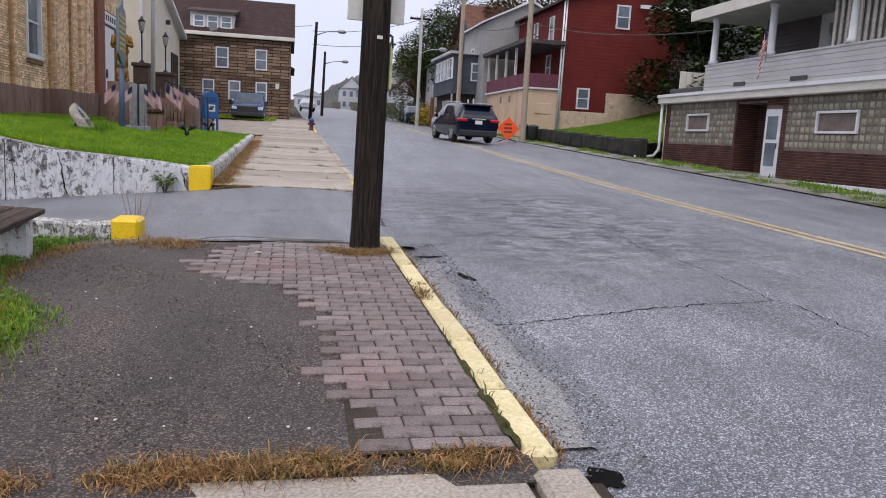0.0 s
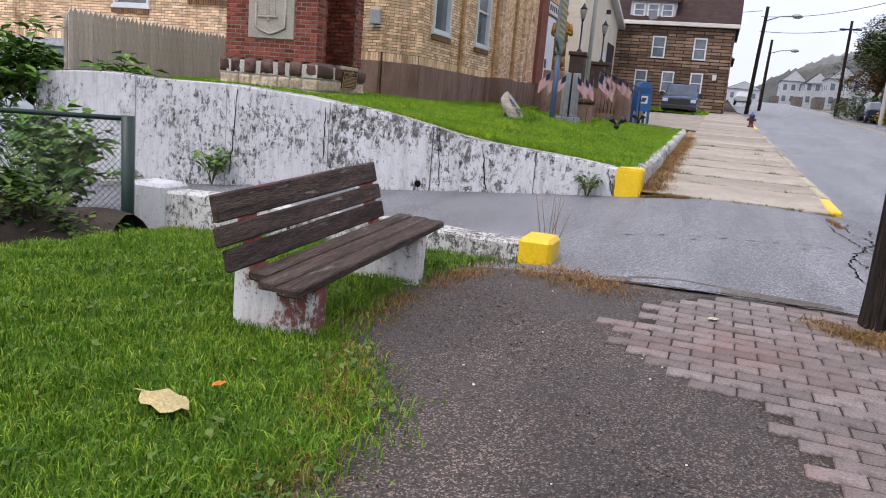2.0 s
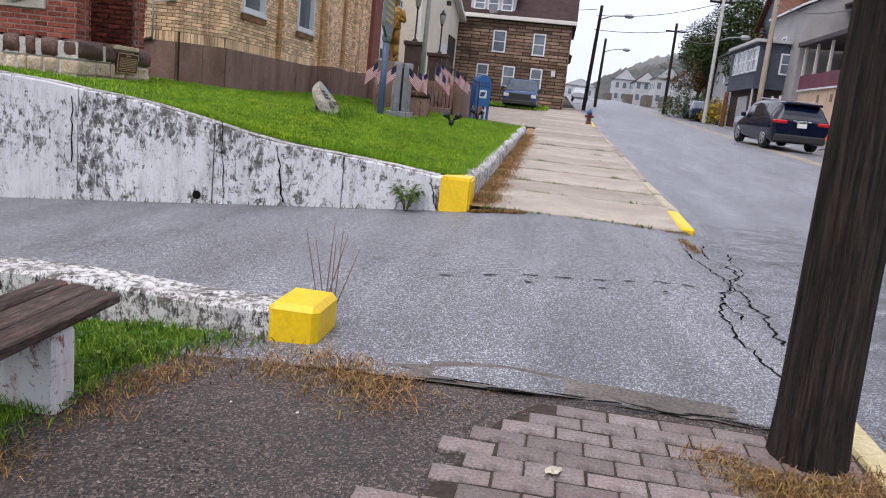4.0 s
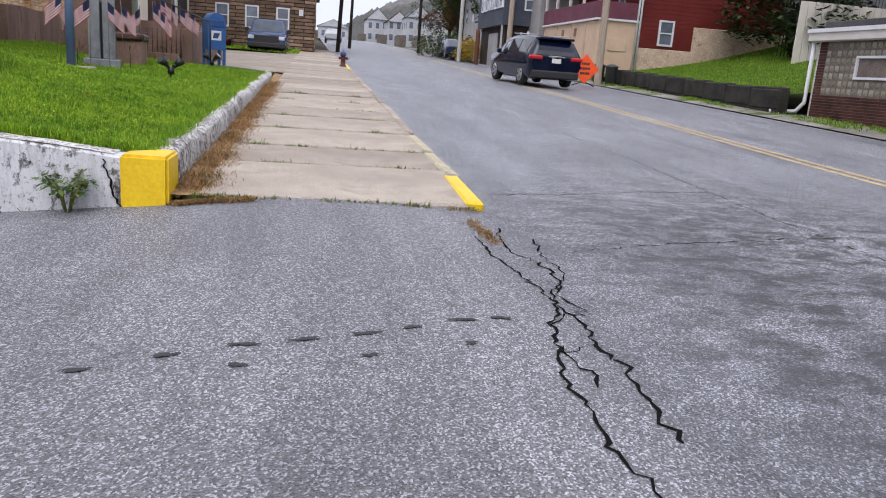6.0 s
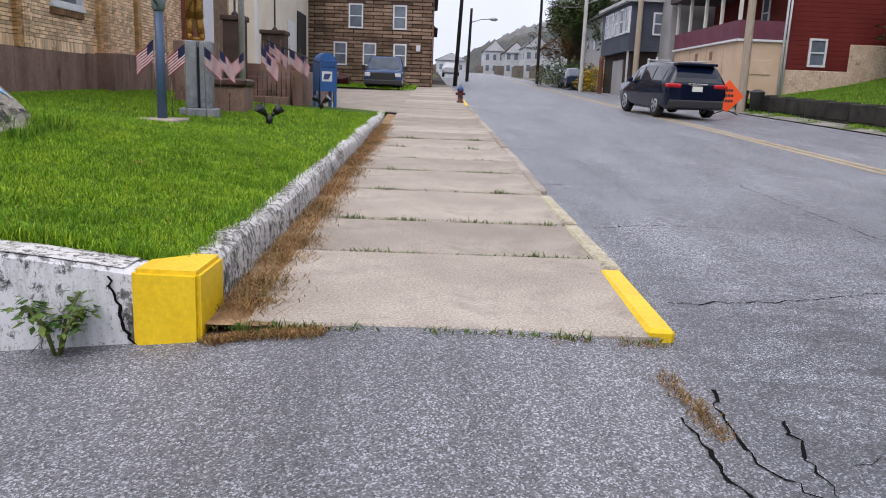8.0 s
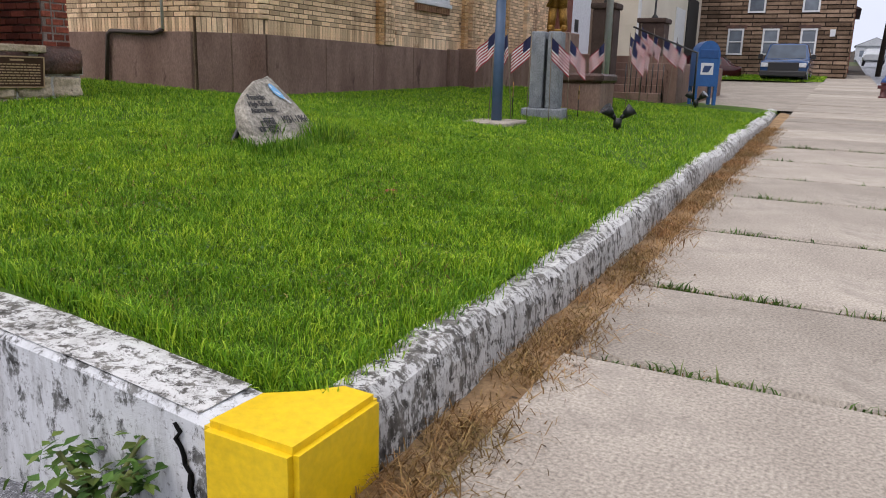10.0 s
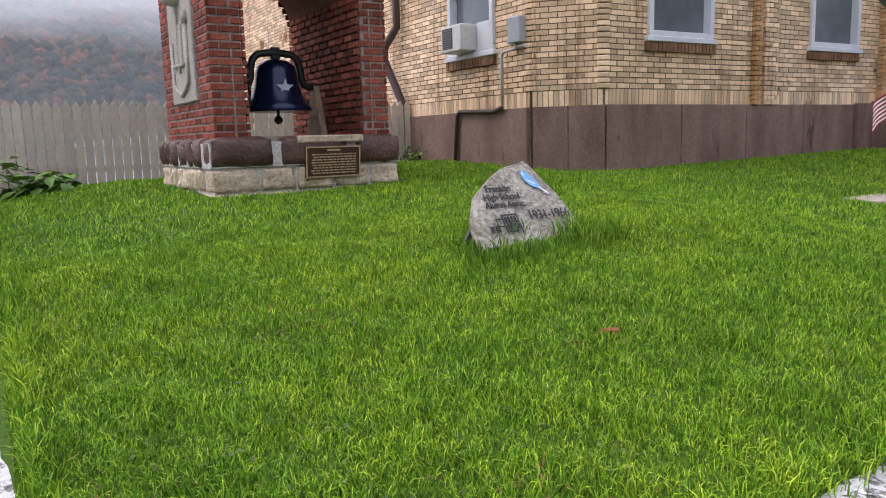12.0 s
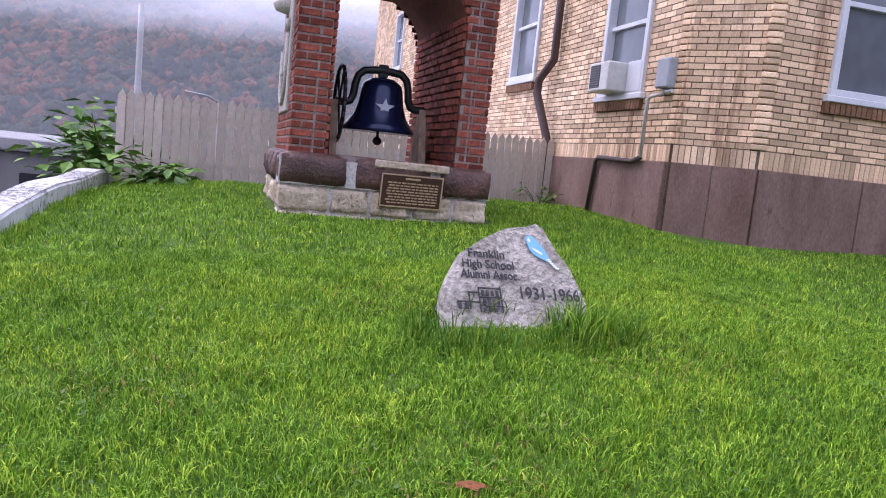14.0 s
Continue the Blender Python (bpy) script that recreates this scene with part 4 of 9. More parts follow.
box(b, 0.0, -1.57, -0.3, 0.9, 6.3, 0.033, 0, cham)
hall = setting(part("wall_hall", b, M_mortar), "buff brick public hall with brown stone base", "building")
bx("roof", surface("hall_roof", (0.1, 0.1, 0.1), (0.16, 0.15, 0.15), 2, 20, 0.9, 0.2), hall, (-27.3, HY - 0.2, 8.4, HX + 0.2, 36.2, 8.7))


def soldier(width):
    """A course of bricks stood on end above the stone base."""
    n = int(width / 0.066)
    return [(i * width / n, 0.0, (i + 1) * width / n - 0.01, 0.19) for i in range(n)]


def hall_face(m, width, height, holes, near=None, limit=0):
    cells = soldier(width) + [(u0, v0 + 0.202, u1, v1 + 0.202) for u0, v0, u1, v1 in courses(width, height - 0.2, BL, BH, BJ, [(a, c - 0.202, d, e - 0.202) for a, c, d, e in holes])]
    brick_face(hall, cells, m, 0.04, M_buff, M_buff_piece, near, limit)


hall_face(front, 16.8, 5.6, front_holes + [(12.95, 0.0, 16.7, 3.4)], lambda c: c[0] < 3.2 and c[1] < 1.1, 220)
hall_face(side, 19.22, 5.6, side_holes, lambda c: c[0] > 17.2 and c[1] < 0.8, 75)
hall_face(cham, 0.88, 5.0, [])
# rounded corner bricks where the three brick faces meet
for cx_q, cy_q, turn_q in ((-7.872, HY + 0.03, 21), (HX - 0.012, 19.128, 66)):
    for r_q in range(73):
        z_q = BAND + 0.2 + r_q * (BH + BJ)
        bx("brick", M_buff_piece, hall, (-0.075, -0.028, z_q, 0.075, 0.05, z_q + BH), 0.008, "", pose(cx_q, cy_q, 0, 0, 0, turn_q))
# brown base panels
panels = [("f", 19.16 + 1.35 * i, 19.16 + 1.35 * (i + 1) - 0.012) for i in range(4)]
for _, y0, y1 in panels:
    bx("base_panel", M_brown_band, hall, (HX - 0.03, y0, 0.9, HX + 0.03, y1, BAND), 0.006)
for x0, x1 in [(-27.1 + 1.6 * i, -27.1 + 1.6 * (i + 1) - 0.012) for i in range(12)]:
    bx("base_panel", M_brown_band, hall, (x0, HY - 0.03, 0.4, x1, HY + 0.03, BAND), 0.006)
b = bmesh.new()
box(b, 0.0, -1.2, -0.03, 0.44, 0, 0.045, 0.006)
box(b, 0.452, -1.2, -0.03, 0.9, 0, 0.045, 0.006)
for v in b.verts:
    v.co = cham @ v.co
part("base_panel", b, M_brown_band, hall)
# pilaster strips
M_stain = surface("stained_buff_brick", (0.4, 0.22, 0.09), (0.58, 0.38, 0.2), 1.4, 40, 0.75, 0.3, vary=0.2, per="island")
for y0, y1, proud in ((21.95, 22.1, 0.07), (22.2, 22.5, 0.05), (25.2, 25.36, 0.08), (25.5, 27.0, 0.12), (27.15, 27.35, 0.16), (28.6, 29.9, 0.1)):
    cells = courses(y1 - y0, 5.6, 0.16, BH, BJ)
    V, F = bricks(cells, axes((HX, y0, BAND + (0 if y1 < 23 else -0.1)), (0, 1, 0), (0, 0, 1)), proud)
    ob = mesh_from("pilaster", V, F, M_stain if y1 - y0 < 0.3 else M_buff, hall)
for y0, y1 in ((24.57, 24.75), (24.77, 24.98)):
    bx("base_pier", M_brown_band, hall, (HX, y0, 0.9, HX + 0.09, y1, BAND + 0.02), 0.01)
# long planter of upright brown slabs
for i in range(11):
    bx("planter_slab", M_brown_band, hall, (HX + 0.02, 25.02 + 0.42 * i, 0.9, HX + 0.42, 25.02 + 0.42 * (i + 1) - 0.02, 2.12 + 0.02 * math.sin(i)), 0.012)
# landing and entrance
bx("landing", M_brown_band, hall, (-9.2, 29.66, 0.9, -5.6, 36.0, 2.2), 0.02, "brown stone entrance landing")
bx("entrance_pier", surface("red_jamb", (0.16, 0.06, 0.045), (0.24, 0.1, 0.075), 3, 40, 0.8, 0.3), hall, (HX - 0.02, 30.8, 2.2, HX + 0.14, 31.9, 8.0), 0.01, "red-brown entrance pier")
# flat near-black panel: the recess has no depth, its shade is the colour
bx("recess_shade", plain("doorway_shade", (0.02, 0.018, 0.017), 0.8), hall, (HX - 0.06, 32.1, 2.2, HX - 0.035, 35.8, 5.0))
bx("entrance_door", plain("door_white", (0.72, 0.75, 0.8), 0.45), hall, (HX - 0.035, 32.15, 2.2, HX + 0.02, 34.0, 4.9), 0.01, "white entrance door")
bx("door_window", M_black, hall, (HX + 0.021, 32.5, 2.9, HX + 0.028, 32.85, 3.25))
bx("entrance_lintel", M_white, hall, (HX - 0.02, 32.1, 5.0, HX + 0.06, 35.8, 5.45), 0.01, "white sign panel over the entrance")
for i in range(9):
    bx("letter_bar", M_ink, hall, (HX + 0.061, 32.4 + 0.36 * i, 5.12, HX + 0.066, 32.62 + 0.36 * i, 5.34))


M_pane = glass_mat("hall_pane", (0.1, 0.115, 0.125), 0.1)


def hall_window(m, w, h, name="window", blind=False):
    """A white-framed sash window set in a wall plane (x along, y up, z out)."""
    t = hall
    b = bmesh.new()
    for r in ((0, 0, w, 0.07), (0, h - 0.07, w, h), (0, 0.07, 0.08, h - 0.07), (w - 0.08, 0.07, w, h - 0.07)):
        box(b, r[0], r[1], -0.12, r[2], r[3], 0.045, 0.006)
    box(b, 0.08, h * 0.5, -0.1, w - 0.08, h * 0.5 + 0.05, -0.02)
    for v in b.verts:
        v.co = m @ v.co
    f = setting(part(name, b, M_white), "white framed sash window in the brick hall", "window")
    b = bmesh.new()
    box(b, 0.08, 0.07, -0.09, w - 0.08, h - 0.07, -0.075, 0, m)
    part("pane", b, M_pane, f)
    b = bmesh.new()
    box(b, -0.05, -0.07, -0.05, w + 0.05, 0.0, 0.07, 0.008, m)
    part("window_sill", b, M_white, f)
    b = bmesh.new()
    for i in range(int((w + 0.1) / 0.07)):
        box(b, -0.05 + i * 0.07, -0.19, -0.02, -0.05 + i * 0.07 + 0.058, -0.072, 0.05)
    for v in b.verts:
        v.co = m @ v.co
    part("brick_sill", b, surface("dark_sill_brick", (0.14, 0.07, 0.04), (0.3, 0.17, 0.09), 4, 40, 0.8, 0.3), f)
    return f


wm = lambda fm, u, v: fm @ pose(u, v, 0.04)
hall_window(wm(front, 0.73, 0.86), 1.23, 1.9, "window_1")
hall_window(wm(front, 4.16, 0.86), 1.29, 1.9, "window_2")
hall_window(wm(side, sx(-9.72), 0.8), 1.12, 1.7, "window_3")
hall_window(wm(side, sx(-13.2), 1.25), 1.15, 1.75, "window_4")
hall_window(wm(side, sx(-15.6), 0.95), 1.15, 1.65, "window_5")
hall_window(wm(side, sx(-20.6), 2.35), 1.2, 1.65, "window_8")
hall_window(wm(side, sx(-23.6), 2.35), 1.1, 1.65, "window_9")

# window air conditioner
ac = thing("air_conditioner", pose(-9.5, HY, 2.89), "white window air conditioner with dark grille", "air conditioner")
bx("case", plain("ac_case", (0.6, 0.6, 0.57), 0.5), ac, (0.0, -0.3, 0.0, 0.52, 0.05, 0.36), 0.015)
bx("side_grille", M_black, ac, (-0.005, -0.27, 0.04, 0.0, -0.02, 0.33))
b = bmesh.new()
for i in range(9):
    box(b, 0.06, -0.306, 0.05 + 0.03 * i, 0.3, -0.3, 0.065 + 0.03 * i)
part("front_grille", b, plain("ac_grille", (0.12, 0.12, 0.12), 0.6), ac)
bx("vent_panel", M_black, ac, (0.05, -0.3035, 0.045, 0.31, -0.3005, 0.325))
bx("filler_panel", M_white, ac, (0.53, -0.05, 0.0, 0.86, 0.0, 0.37), 0.006)
# meter box and conduit
meter = thing("meter_box", pose(-8.05, HY, 2.88), "grey electric meter box on the brick wall", "meter box")
bx("case", plain("meter_grey", (0.36, 0.38, 0.4), 0.5, 0.3), meter, (-0.13, -0.12, 0, 0.13, 0.0, 0.33), 0.015)
b = bmesh.new()
chain(b, [(-0.02, -0.06, 0.0), (-0.02, -0.06, -0.06), (-0.3, -0.06, -0.08), (-0.33, -0.06, -0.12), (-0.33, -0.06, -0.78)], 0.022)
chain(b, [(0.02, -0.06, -0.04), (0.16, -0.06, -0.04)], 0.022)
part("conduit", b, plain("conduit_grey", (0.5, 0.5, 0.48), 0.5), meter)
b = bmesh.new()
chain(b, [(-0.33, -0.06, -0.78), (-0.5, -0.07, -0.83), (-1.35, -0.07, -0.8), (-1.42, -0.07, -0.85), (-1.5, -0.07, -1.5)], 0.03)
part("gas_pipe", b, plain("rusty_pipe", (0.07, 0.05, 0.045), 0.7), meter)
# downspout
dsp = thing("downspout", pose(-11.3, HY - 0.08, 0), "brown metal downspout with an offset elbow", "downspout")
b = bmesh.new()
M_dsp = plain("brown_downspout", (0.07, 0.04, 0.035), 0.45)
chain(b, [(0.15, -0.02, 7.0), (0.15, -0.02, 3.5), (-0.1, -0.12, 3.2), (-0.12, -0.12, 3.0), (0.3, -0.05, 2.3), (0.3, -0.05, 1.2)], 0.065, 8)
part("pipe", b, M_dsp, dsp)

# ---- bell in the tower ----
bell = thing("bell", pose(-8.15, 15.29, 1.76), "dark blue painted cast iron bell with a pale star shape on its body", "bell")
M_bell = plain("bell_blue_black", (0.01, 0.018, 0.06), 0.22, 0.35)
b = bmesh.new()
lathe(b, [(0.36, 0.28), (0.372, 0.30), (0.33, 0.36), (0.275, 0.44), (0.235, 0.56), (0.215, 0.70), (0.2, 0.76), (0.13, 0.815), (0.03, 0.83)], 32)
part("bell_body", b, M_bell, bell)
b = bmesh.new()
chain(b, [(0, s_ * u_, w_) for s_, side_ in ((-1, 1), (1, -1)) for u_, w_ in ((0.46, 0.55), (0.36, 0.55), (0.31, 0.57), (0.285, 0.63), (0.275, 0.74), (0.25, 0.83), (0.19, 0.885), (0.08, 0.9))[::side_]], 0.04, 10)
box(b, -0.03, -0.05, 0.83, 0.03, 0.05, 0.96, 0.01)
part("yoke", b, M_black, bell)
b = bmesh.new()
ring = [(0, -0.4 , 0.53)]
for k in range(24):
    a0, a1 = k * math.tau / 24, (k + 1) * math.tau / 24
    tube(b, (0.38 * math.cos(a0), -0.42, 0.53 + 0.38 * math.sin(a0)), (0.38 * math.cos(a1), -0.42, 0.53 + 0.38 * math.sin(a1)), 0.02, None, 6)
for k in range(6):
    a0 = k * math.tau / 6
    tube(b, (0, -0.42, 0.53), (0.37 * math.cos(a0), -0.42, 0.53 + 0.37 * math.sin(a0)), 0.012, None, 6)
part("rope_wheel", b, M_black, bell)
b = bmesh.new()
tube(b, (0, 0, 0.34), (0, 0, 0.2), 0.015)
lathe(b, [(0.015, 0.24), (0.045, 0.21), (0.05, 0.18), (0.02, 0.15)], 12)
part("clapper", b, M_black, bell)
for y in (-0.47, 0.44):
    b = bmesh.new()
    prism(b, [(-0.22, 0), (0.22, 0), (0.05, 0.5), (0.05, 0.56), (-0.05, 0.56), (-0.05, 0.5)], 0.07, axes((0, y + 0.035, 0), (1, 0, 0), (0, 0, 1)))
    part("stand", b, surface("bell_stand", (0.2, 0.13, 0.08), (0.36, 0.27, 0.19), 3, 30, 0.8, 0.4, stretch=(1, 1, 0.3)), bell, "rusty timber bell stand")
# pale star-shaped plate set on the bell body
b = bmesh.new()
starp = [((0.1 if k % 2 == 0 else 0.042) * math.sin(k * math.pi / 5), (0.1 if k % 2 == 0 else 0.042) * math.cos(k * math.pi / 5)) for k in range(10)]
prism(b, starp, 0.006, axes((0.255, 0.0, 0.52), (0, 1, 0), (0.2, 0, 0.98)))
part("star", b, plain("star_white", (0.6, 0.66, 0.75), 0.4), bell)
bx("sill", M_mortar_red, tower, (TX0 + 0.05, 14.66, TZ - 0.05, TX1 - 0.02, 15.85, TZ + 0.012))

# bronze plaque on the base
plq = thing("bronze_plaque", axes((TX1 + 0.105, 15.16, 1.365), (0, 1, 0), (0.1, 0, 0.995)), "dark bronze plaque with raised unreadable text lines", "plaque")
M_brz = plain("dark_bronze", (0.075, 0.035, 0.022), 0.5, 0.4)
M_brz2 = plain("bright_bronze", (0.55, 0.38, 0.24), 0.45, 0.3)
bx("plate", M_brz, plq, (0, 0, -0.03, 0.575, 0.3, 0.012), 0.004)
b = bmesh.new()
for r in ((0, 0, 0.575, 0.012), (0, 0.288, 0.575, 0.3), (0, 0.012, 0.012, 0.288), (0.563, 0.012, 0.575, 0.288)):
    box(b, r[0], r[1], 0.012, r[2], r[3], 0.018)
part("border", b, M_brz2, plq)
b = bmesh.new()
box(b, 0.22, 0.255, 0.012, 0.36, 0.272, 0.016)
for i in range(8):
    u = 0.05 + random.uniform(0, 0.03)
    while u < 0.52:
        w = random.uniform(0.02, 0.06)
        box(b, u, 0.035 + 0.026 * i, 0.012, min(u + w, 0.53), 0.047 + 0.026 * i, 0.0155)
        u += w + 0.01
part("text_relief", b, M_brz2, plq)
bx("plaque_cap", M_sand, tower, (TX1 + 0.06, 15.1, 1.7, TX1 + 0.125, 15.79, 1.772), 0.012)

# carved stone relief: lamp over a shield
rel = thing("relief_panel", axes((-8.64, TY0 - 0.005, 2.13), (1, 0, 0), (0, 0, 1)), "grey carved stone relief of a lamp above a shield", "relief")
bx("panel", M_relief, rel, (0, 0, -0.06, 0.95, 1.45, 0.02), 0.01)
b = bmesh.new()
chain(b, [(0.17, 0.62, 0.03), (0.17, 0.2, 0.03), (0.3, 0.13, 0.03), (0.47, 0.08, 0.03), (0.64, 0.13, 0.03), (0.78, 0.2, 0.03), (0.78, 0.75, 0.03)], 0.022)
box(b, 0.22, 0.36, 0.01, 0.62, 0.4, 0.05, 0.01)
box(b, 0.40, 0.3, 0.01, 0.45, 1.0, 0.045, 0.01)
box(b, 0.28, 0.4, 0.01, 0.57, 0.78, 0.035, 0.008)
lathe(b, [(0.02, 0), (0.12, 0.03), (0.15, 0.09), (0.08, 0.14), (0.1, 0.2)], 12, pose(0.425, 0.95, 0.03, -90))
tube(b, (0.78, 0.75, 0.03), (0.78, 0.86, 0.03), 0.035)
part("carving", b, M_relief, rel)

# ---- memorial rock ----
rock = thing("memorial_stone", axes((-3.58, 14.79, 1.15), (-0.06, 1, 0), (-0.66, 0, 0.84)), "leaning grey memorial rock painted with black lettering and a blue bird", "memorial stone")
S_ = 0.00108
outl = [(105, -60), (108, 60), (118, 115), (150, 180), (215, 285), (330, 362), (450, 425), (560, 442), (615, 464), (650, 440), (665, 395), (695, 325), (742, 255), (772, 150), (792, 70), (800, -60)]
pts = [((u - 105) * S_, v * S_ * 1.05) for u, v in outl]
b = bmesh.new()
cx, cy = 0.38, 0.22
layers = []
for d, sc in ((0.0, 0.97), (-0.03, 1.0), (-0.09, 0.99), (-0.14, 0.9), (-0.17, 0.7)):
    lay = []
    for k, (u, v) in enumerate(pts):
        for f in (0.0, 0.5):
            u2, v2 = pts[(k + 1) % len(pts)]
            uu, vv = u + (u2 - u) * f, v + (v2 - v) * f
            j = 0.012 * noise.noise(Vector((uu * 9, vv * 9, d * 20)))
            lay.append(b.verts.new((cx + (uu - cx) * (sc + j), cy + (vv - cy) * (sc + j), d + 0.01 * noise.noise(Vector((uu * 6, vv * 6, 3))))))
    layers.append(lay)
n = len(layers[0])
for p, q in zip(layers, layers[1:]):
    for k in range(n):
        b.faces.new((p[k], p[(k + 1) % n], q[(k + 1) % n], q[k]))
b.faces.new(layers[0])
b.faces.new(layers[-1][::-1])
part("stone", b, M_rock, rock)


def words(body, size, u, v, parent, material, name="lettering", squash=1.0, depth=0.0015, w=0.012):
    """Lettering as a flat mesh made from Blender's own font."""
    cu = bpy.data.curves.new(name, "FONT")
    cu.body, cu.size, cu.extrude, cu.offset = body, size, depth, 0.0008
    tmp = new("tmp_text", cu)
    dg = bpy.context.evaluated_depsgraph_get()
    me = bpy.data.meshes.new_from_object(tmp.evaluated_get(dg))
    bpy.data.objects.remove(tmp)
    me.materials.clear()
    me.materials.append(material)
    ob = new(name, me)
    ob.parent = parent
    ob.matrix_basis = pose(u, v, w) @ Matrix.Diagonal((squash, 1, 1, 1))
    return ob


rk = lambda x, y: ((x - 105) * S_, (510 - y) * S_ * 1.05)
for body, size, x, y, sq in (("Franklin", 0.062, 245, 250, 0.95), ("High School", 0.062, 212, 300, 0.88), ("Alumni Assoc.", 0.062, 202, 348, 0.82), ("1931-1966", 0.088, 455, 432, 0.85)):
    words(body, size, *rk(x, y), rock, M_ink, squash=sq)
b = bmesh.new()
for x0, y0, x1, y1 in ((270, 398, 275, 500), (370, 385, 376, 500), (225, 412, 272, 418), (225, 412, 230, 490), (270, 390, 372, 397), (272, 432, 374, 437), (272, 470, 380, 475), (285, 482, 300, 496), (310, 482, 325, 496), (335, 482, 350, 496), (285, 404, 297, 428), (306, 404, 318, 428), (328, 404, 340, 428), (350, 403, 362, 428), (288, 444, 300, 466), (310, 444, 322, 466), (332, 444, 344, 466), (352, 444, 364, 466), (170, 455, 272, 460), (175, 462, 190, 490), (205, 462, 220, 490)):
    (u0, v1), (u1, v0) = rk(x0, y0), rk(x1, y1)
    box(b, u0, v0, 0.01, u1, v1, 0.0135)
part("building_drawing", b, M_ink, rock, "black painted building outline")
b = bmesh.new()
prism(b, [rk(585 + (p[0] - 590) * 0.74, 185 + (p[1] - 190) * 0.74) for p in ((522, 142), (532, 118), (556, 108), (580, 124), (612, 158), (640, 200), (655, 240), (664, 270), (640, 276), (598, 258), (562, 236), (540, 205), (532, 172))], 0.003, pose(0, 0, 0.011))
part("bird_drawing", b, plain("bird_blue", (0.16, 0.42, 0.72), 0.5), rock, "light blue painted bird")
b = bmesh.new()
rkb = lambda x, y: rk(585 + (x - 590) * 0.74, 185 + (y - 190) * 0.74)
for i in range(6):
    x, y = 640 + i * 10, 262 + i * 11
    (u0, v1), (u1, v0) = rkb(x, y), rkb(x + 24, y + 8)
    box(b, u0, v0, 0.012, u1, v1, 0.0145)
prism(b, [rkb(*p) for p in ((552, 190), (590, 205), (625, 230), (610, 235), (575, 215))], 0.001, pose(0, 0, 0.0142))
prism(b, [rkb(*p) for p in ((532, 142), (546, 124), (556, 150), (545, 160))], 0.001, pose(0, 0, 0.0142))
part("bird_markings", b, plain("bird_white", (0.7, 0.76, 0.82), 0.5), rock)
rod("prop_bar", M_black, rock, (0.12, 0.2, -0.1), (-0.12, -0.12, -0.5), 0.02)

# ---- monument group on the lawn ----
def lz(x, y):
    return float(lawn_height(x, y))


M_gran = surface("grey_granite", (0.17, 0.185, 0.205), (0.32, 0.34, 0.365), 6, 60, 0.7, 0.8, grain=0.5, dist=0.02)
mon = thing("granite_monument", pose(-3.95, 21.5, 0.99, 0, 0, 10) @ Matrix.Diagonal((0.92, 0.92, 1.28, 1)), "grey granite monument of two upright slabs on a plinth", "monument")
bx("plinth", M_gran, mon, (-0.33, -0.2, -0.1, 0.33, 0.4, 0.13), 0.015)
bx("slab", M_gran, mon, (-0.23, -0.1, 0.13, -0.02, 0.3, 0.98), 0.012)
bx("slab", M_gran, mon, (0.03, -0.1, 0.13, 0.24, 0.3, 0.98), 0.012)
# black filler painted as the shade between the two slabs
bx("gap_shade", M_black, mon, (-0.02, 0.0, 0.13, 0.03, 0.06, 0.9))
# gilded statue behind it, on a plinth: one plain mesh
b = bmesh.new()
lathe(b, [(0.16, 0.0), (0.19, 0.04), (0.17, 0.07)], 16)
for sx_, lean_ in ((-0.085, -0.03), (0.085, 0.05)):
    tube(b, (sx_ + lean_, 0.02, 0.05), (sx_, 0, 0.48), 0.075, 0.085, 12)
    tube(b, (sx_, 0, 0.46), (sx_ * 0.8, 0, 0.88), 0.095, 0.11, 12)
    box(b, sx_ + lean_ - 0.06, -0.17, 0.03, sx_ + lean_ + 0.06, 0.08, 0.14, 0.03)
lathe(b, [(0.15, 0.84), (0.2, 0.9), (0.19, 1.02), (0.215, 1.25), (0.2, 1.4), (0.09, 1.46)], 16)
tube(b, (-0.22, -0.02, 1.36), (-0.28, -0.08, 1.05), 0.065, 0.055)
tube(b, (-0.28, -0.08, 1.05), (-0.1, -0.2, 0.95), 0.055, 0.045)
tube(b, (0.22, -0.02, 1.36), (0.28, -0.08, 1.08), 0.065, 0.055)
tube(b, (0.28, -0.08, 1.08), (0.05, -0.22, 1.15), 0.055, 0.045)
tube(b, (-0.2, -0.2, 0.45), (0.16, -0.22, 1.3), 0.03, 0.02)
box(b, -0.2, -0.13, 0.86, 0.2, 0.13, 0.96, 0.03)
lathe(b, [(0.06, 1.44), (0.1, 1.52), (0.1, 1.62), (0.15, 1.64), (0.12, 1.74), (0.04, 1.79)], 16)
me_mat = surface("gold_paint", (0.16, 0.085, 0.02), (0.45, 0.25, 0.055), 11, 40, 0.4, 0.8, metal=0.7, grain=0.5, dist=0.02)
statue = part("statue", b, me_mat)
statue.matrix_world = pose(-5.05, 25.0, 2.43, 0, 0, 20)
tagged(statue, "gold painted soldier statue on a tall dark plinth", "statue")
ped = bx("statue_plinth", M_brown_band, None, (-5.4, 24.65, 0.95, -4.7, 25.35, 2.43), 0.02)
tagged(ped, "tall brown stone plinth under the gilded statue", "plinth")
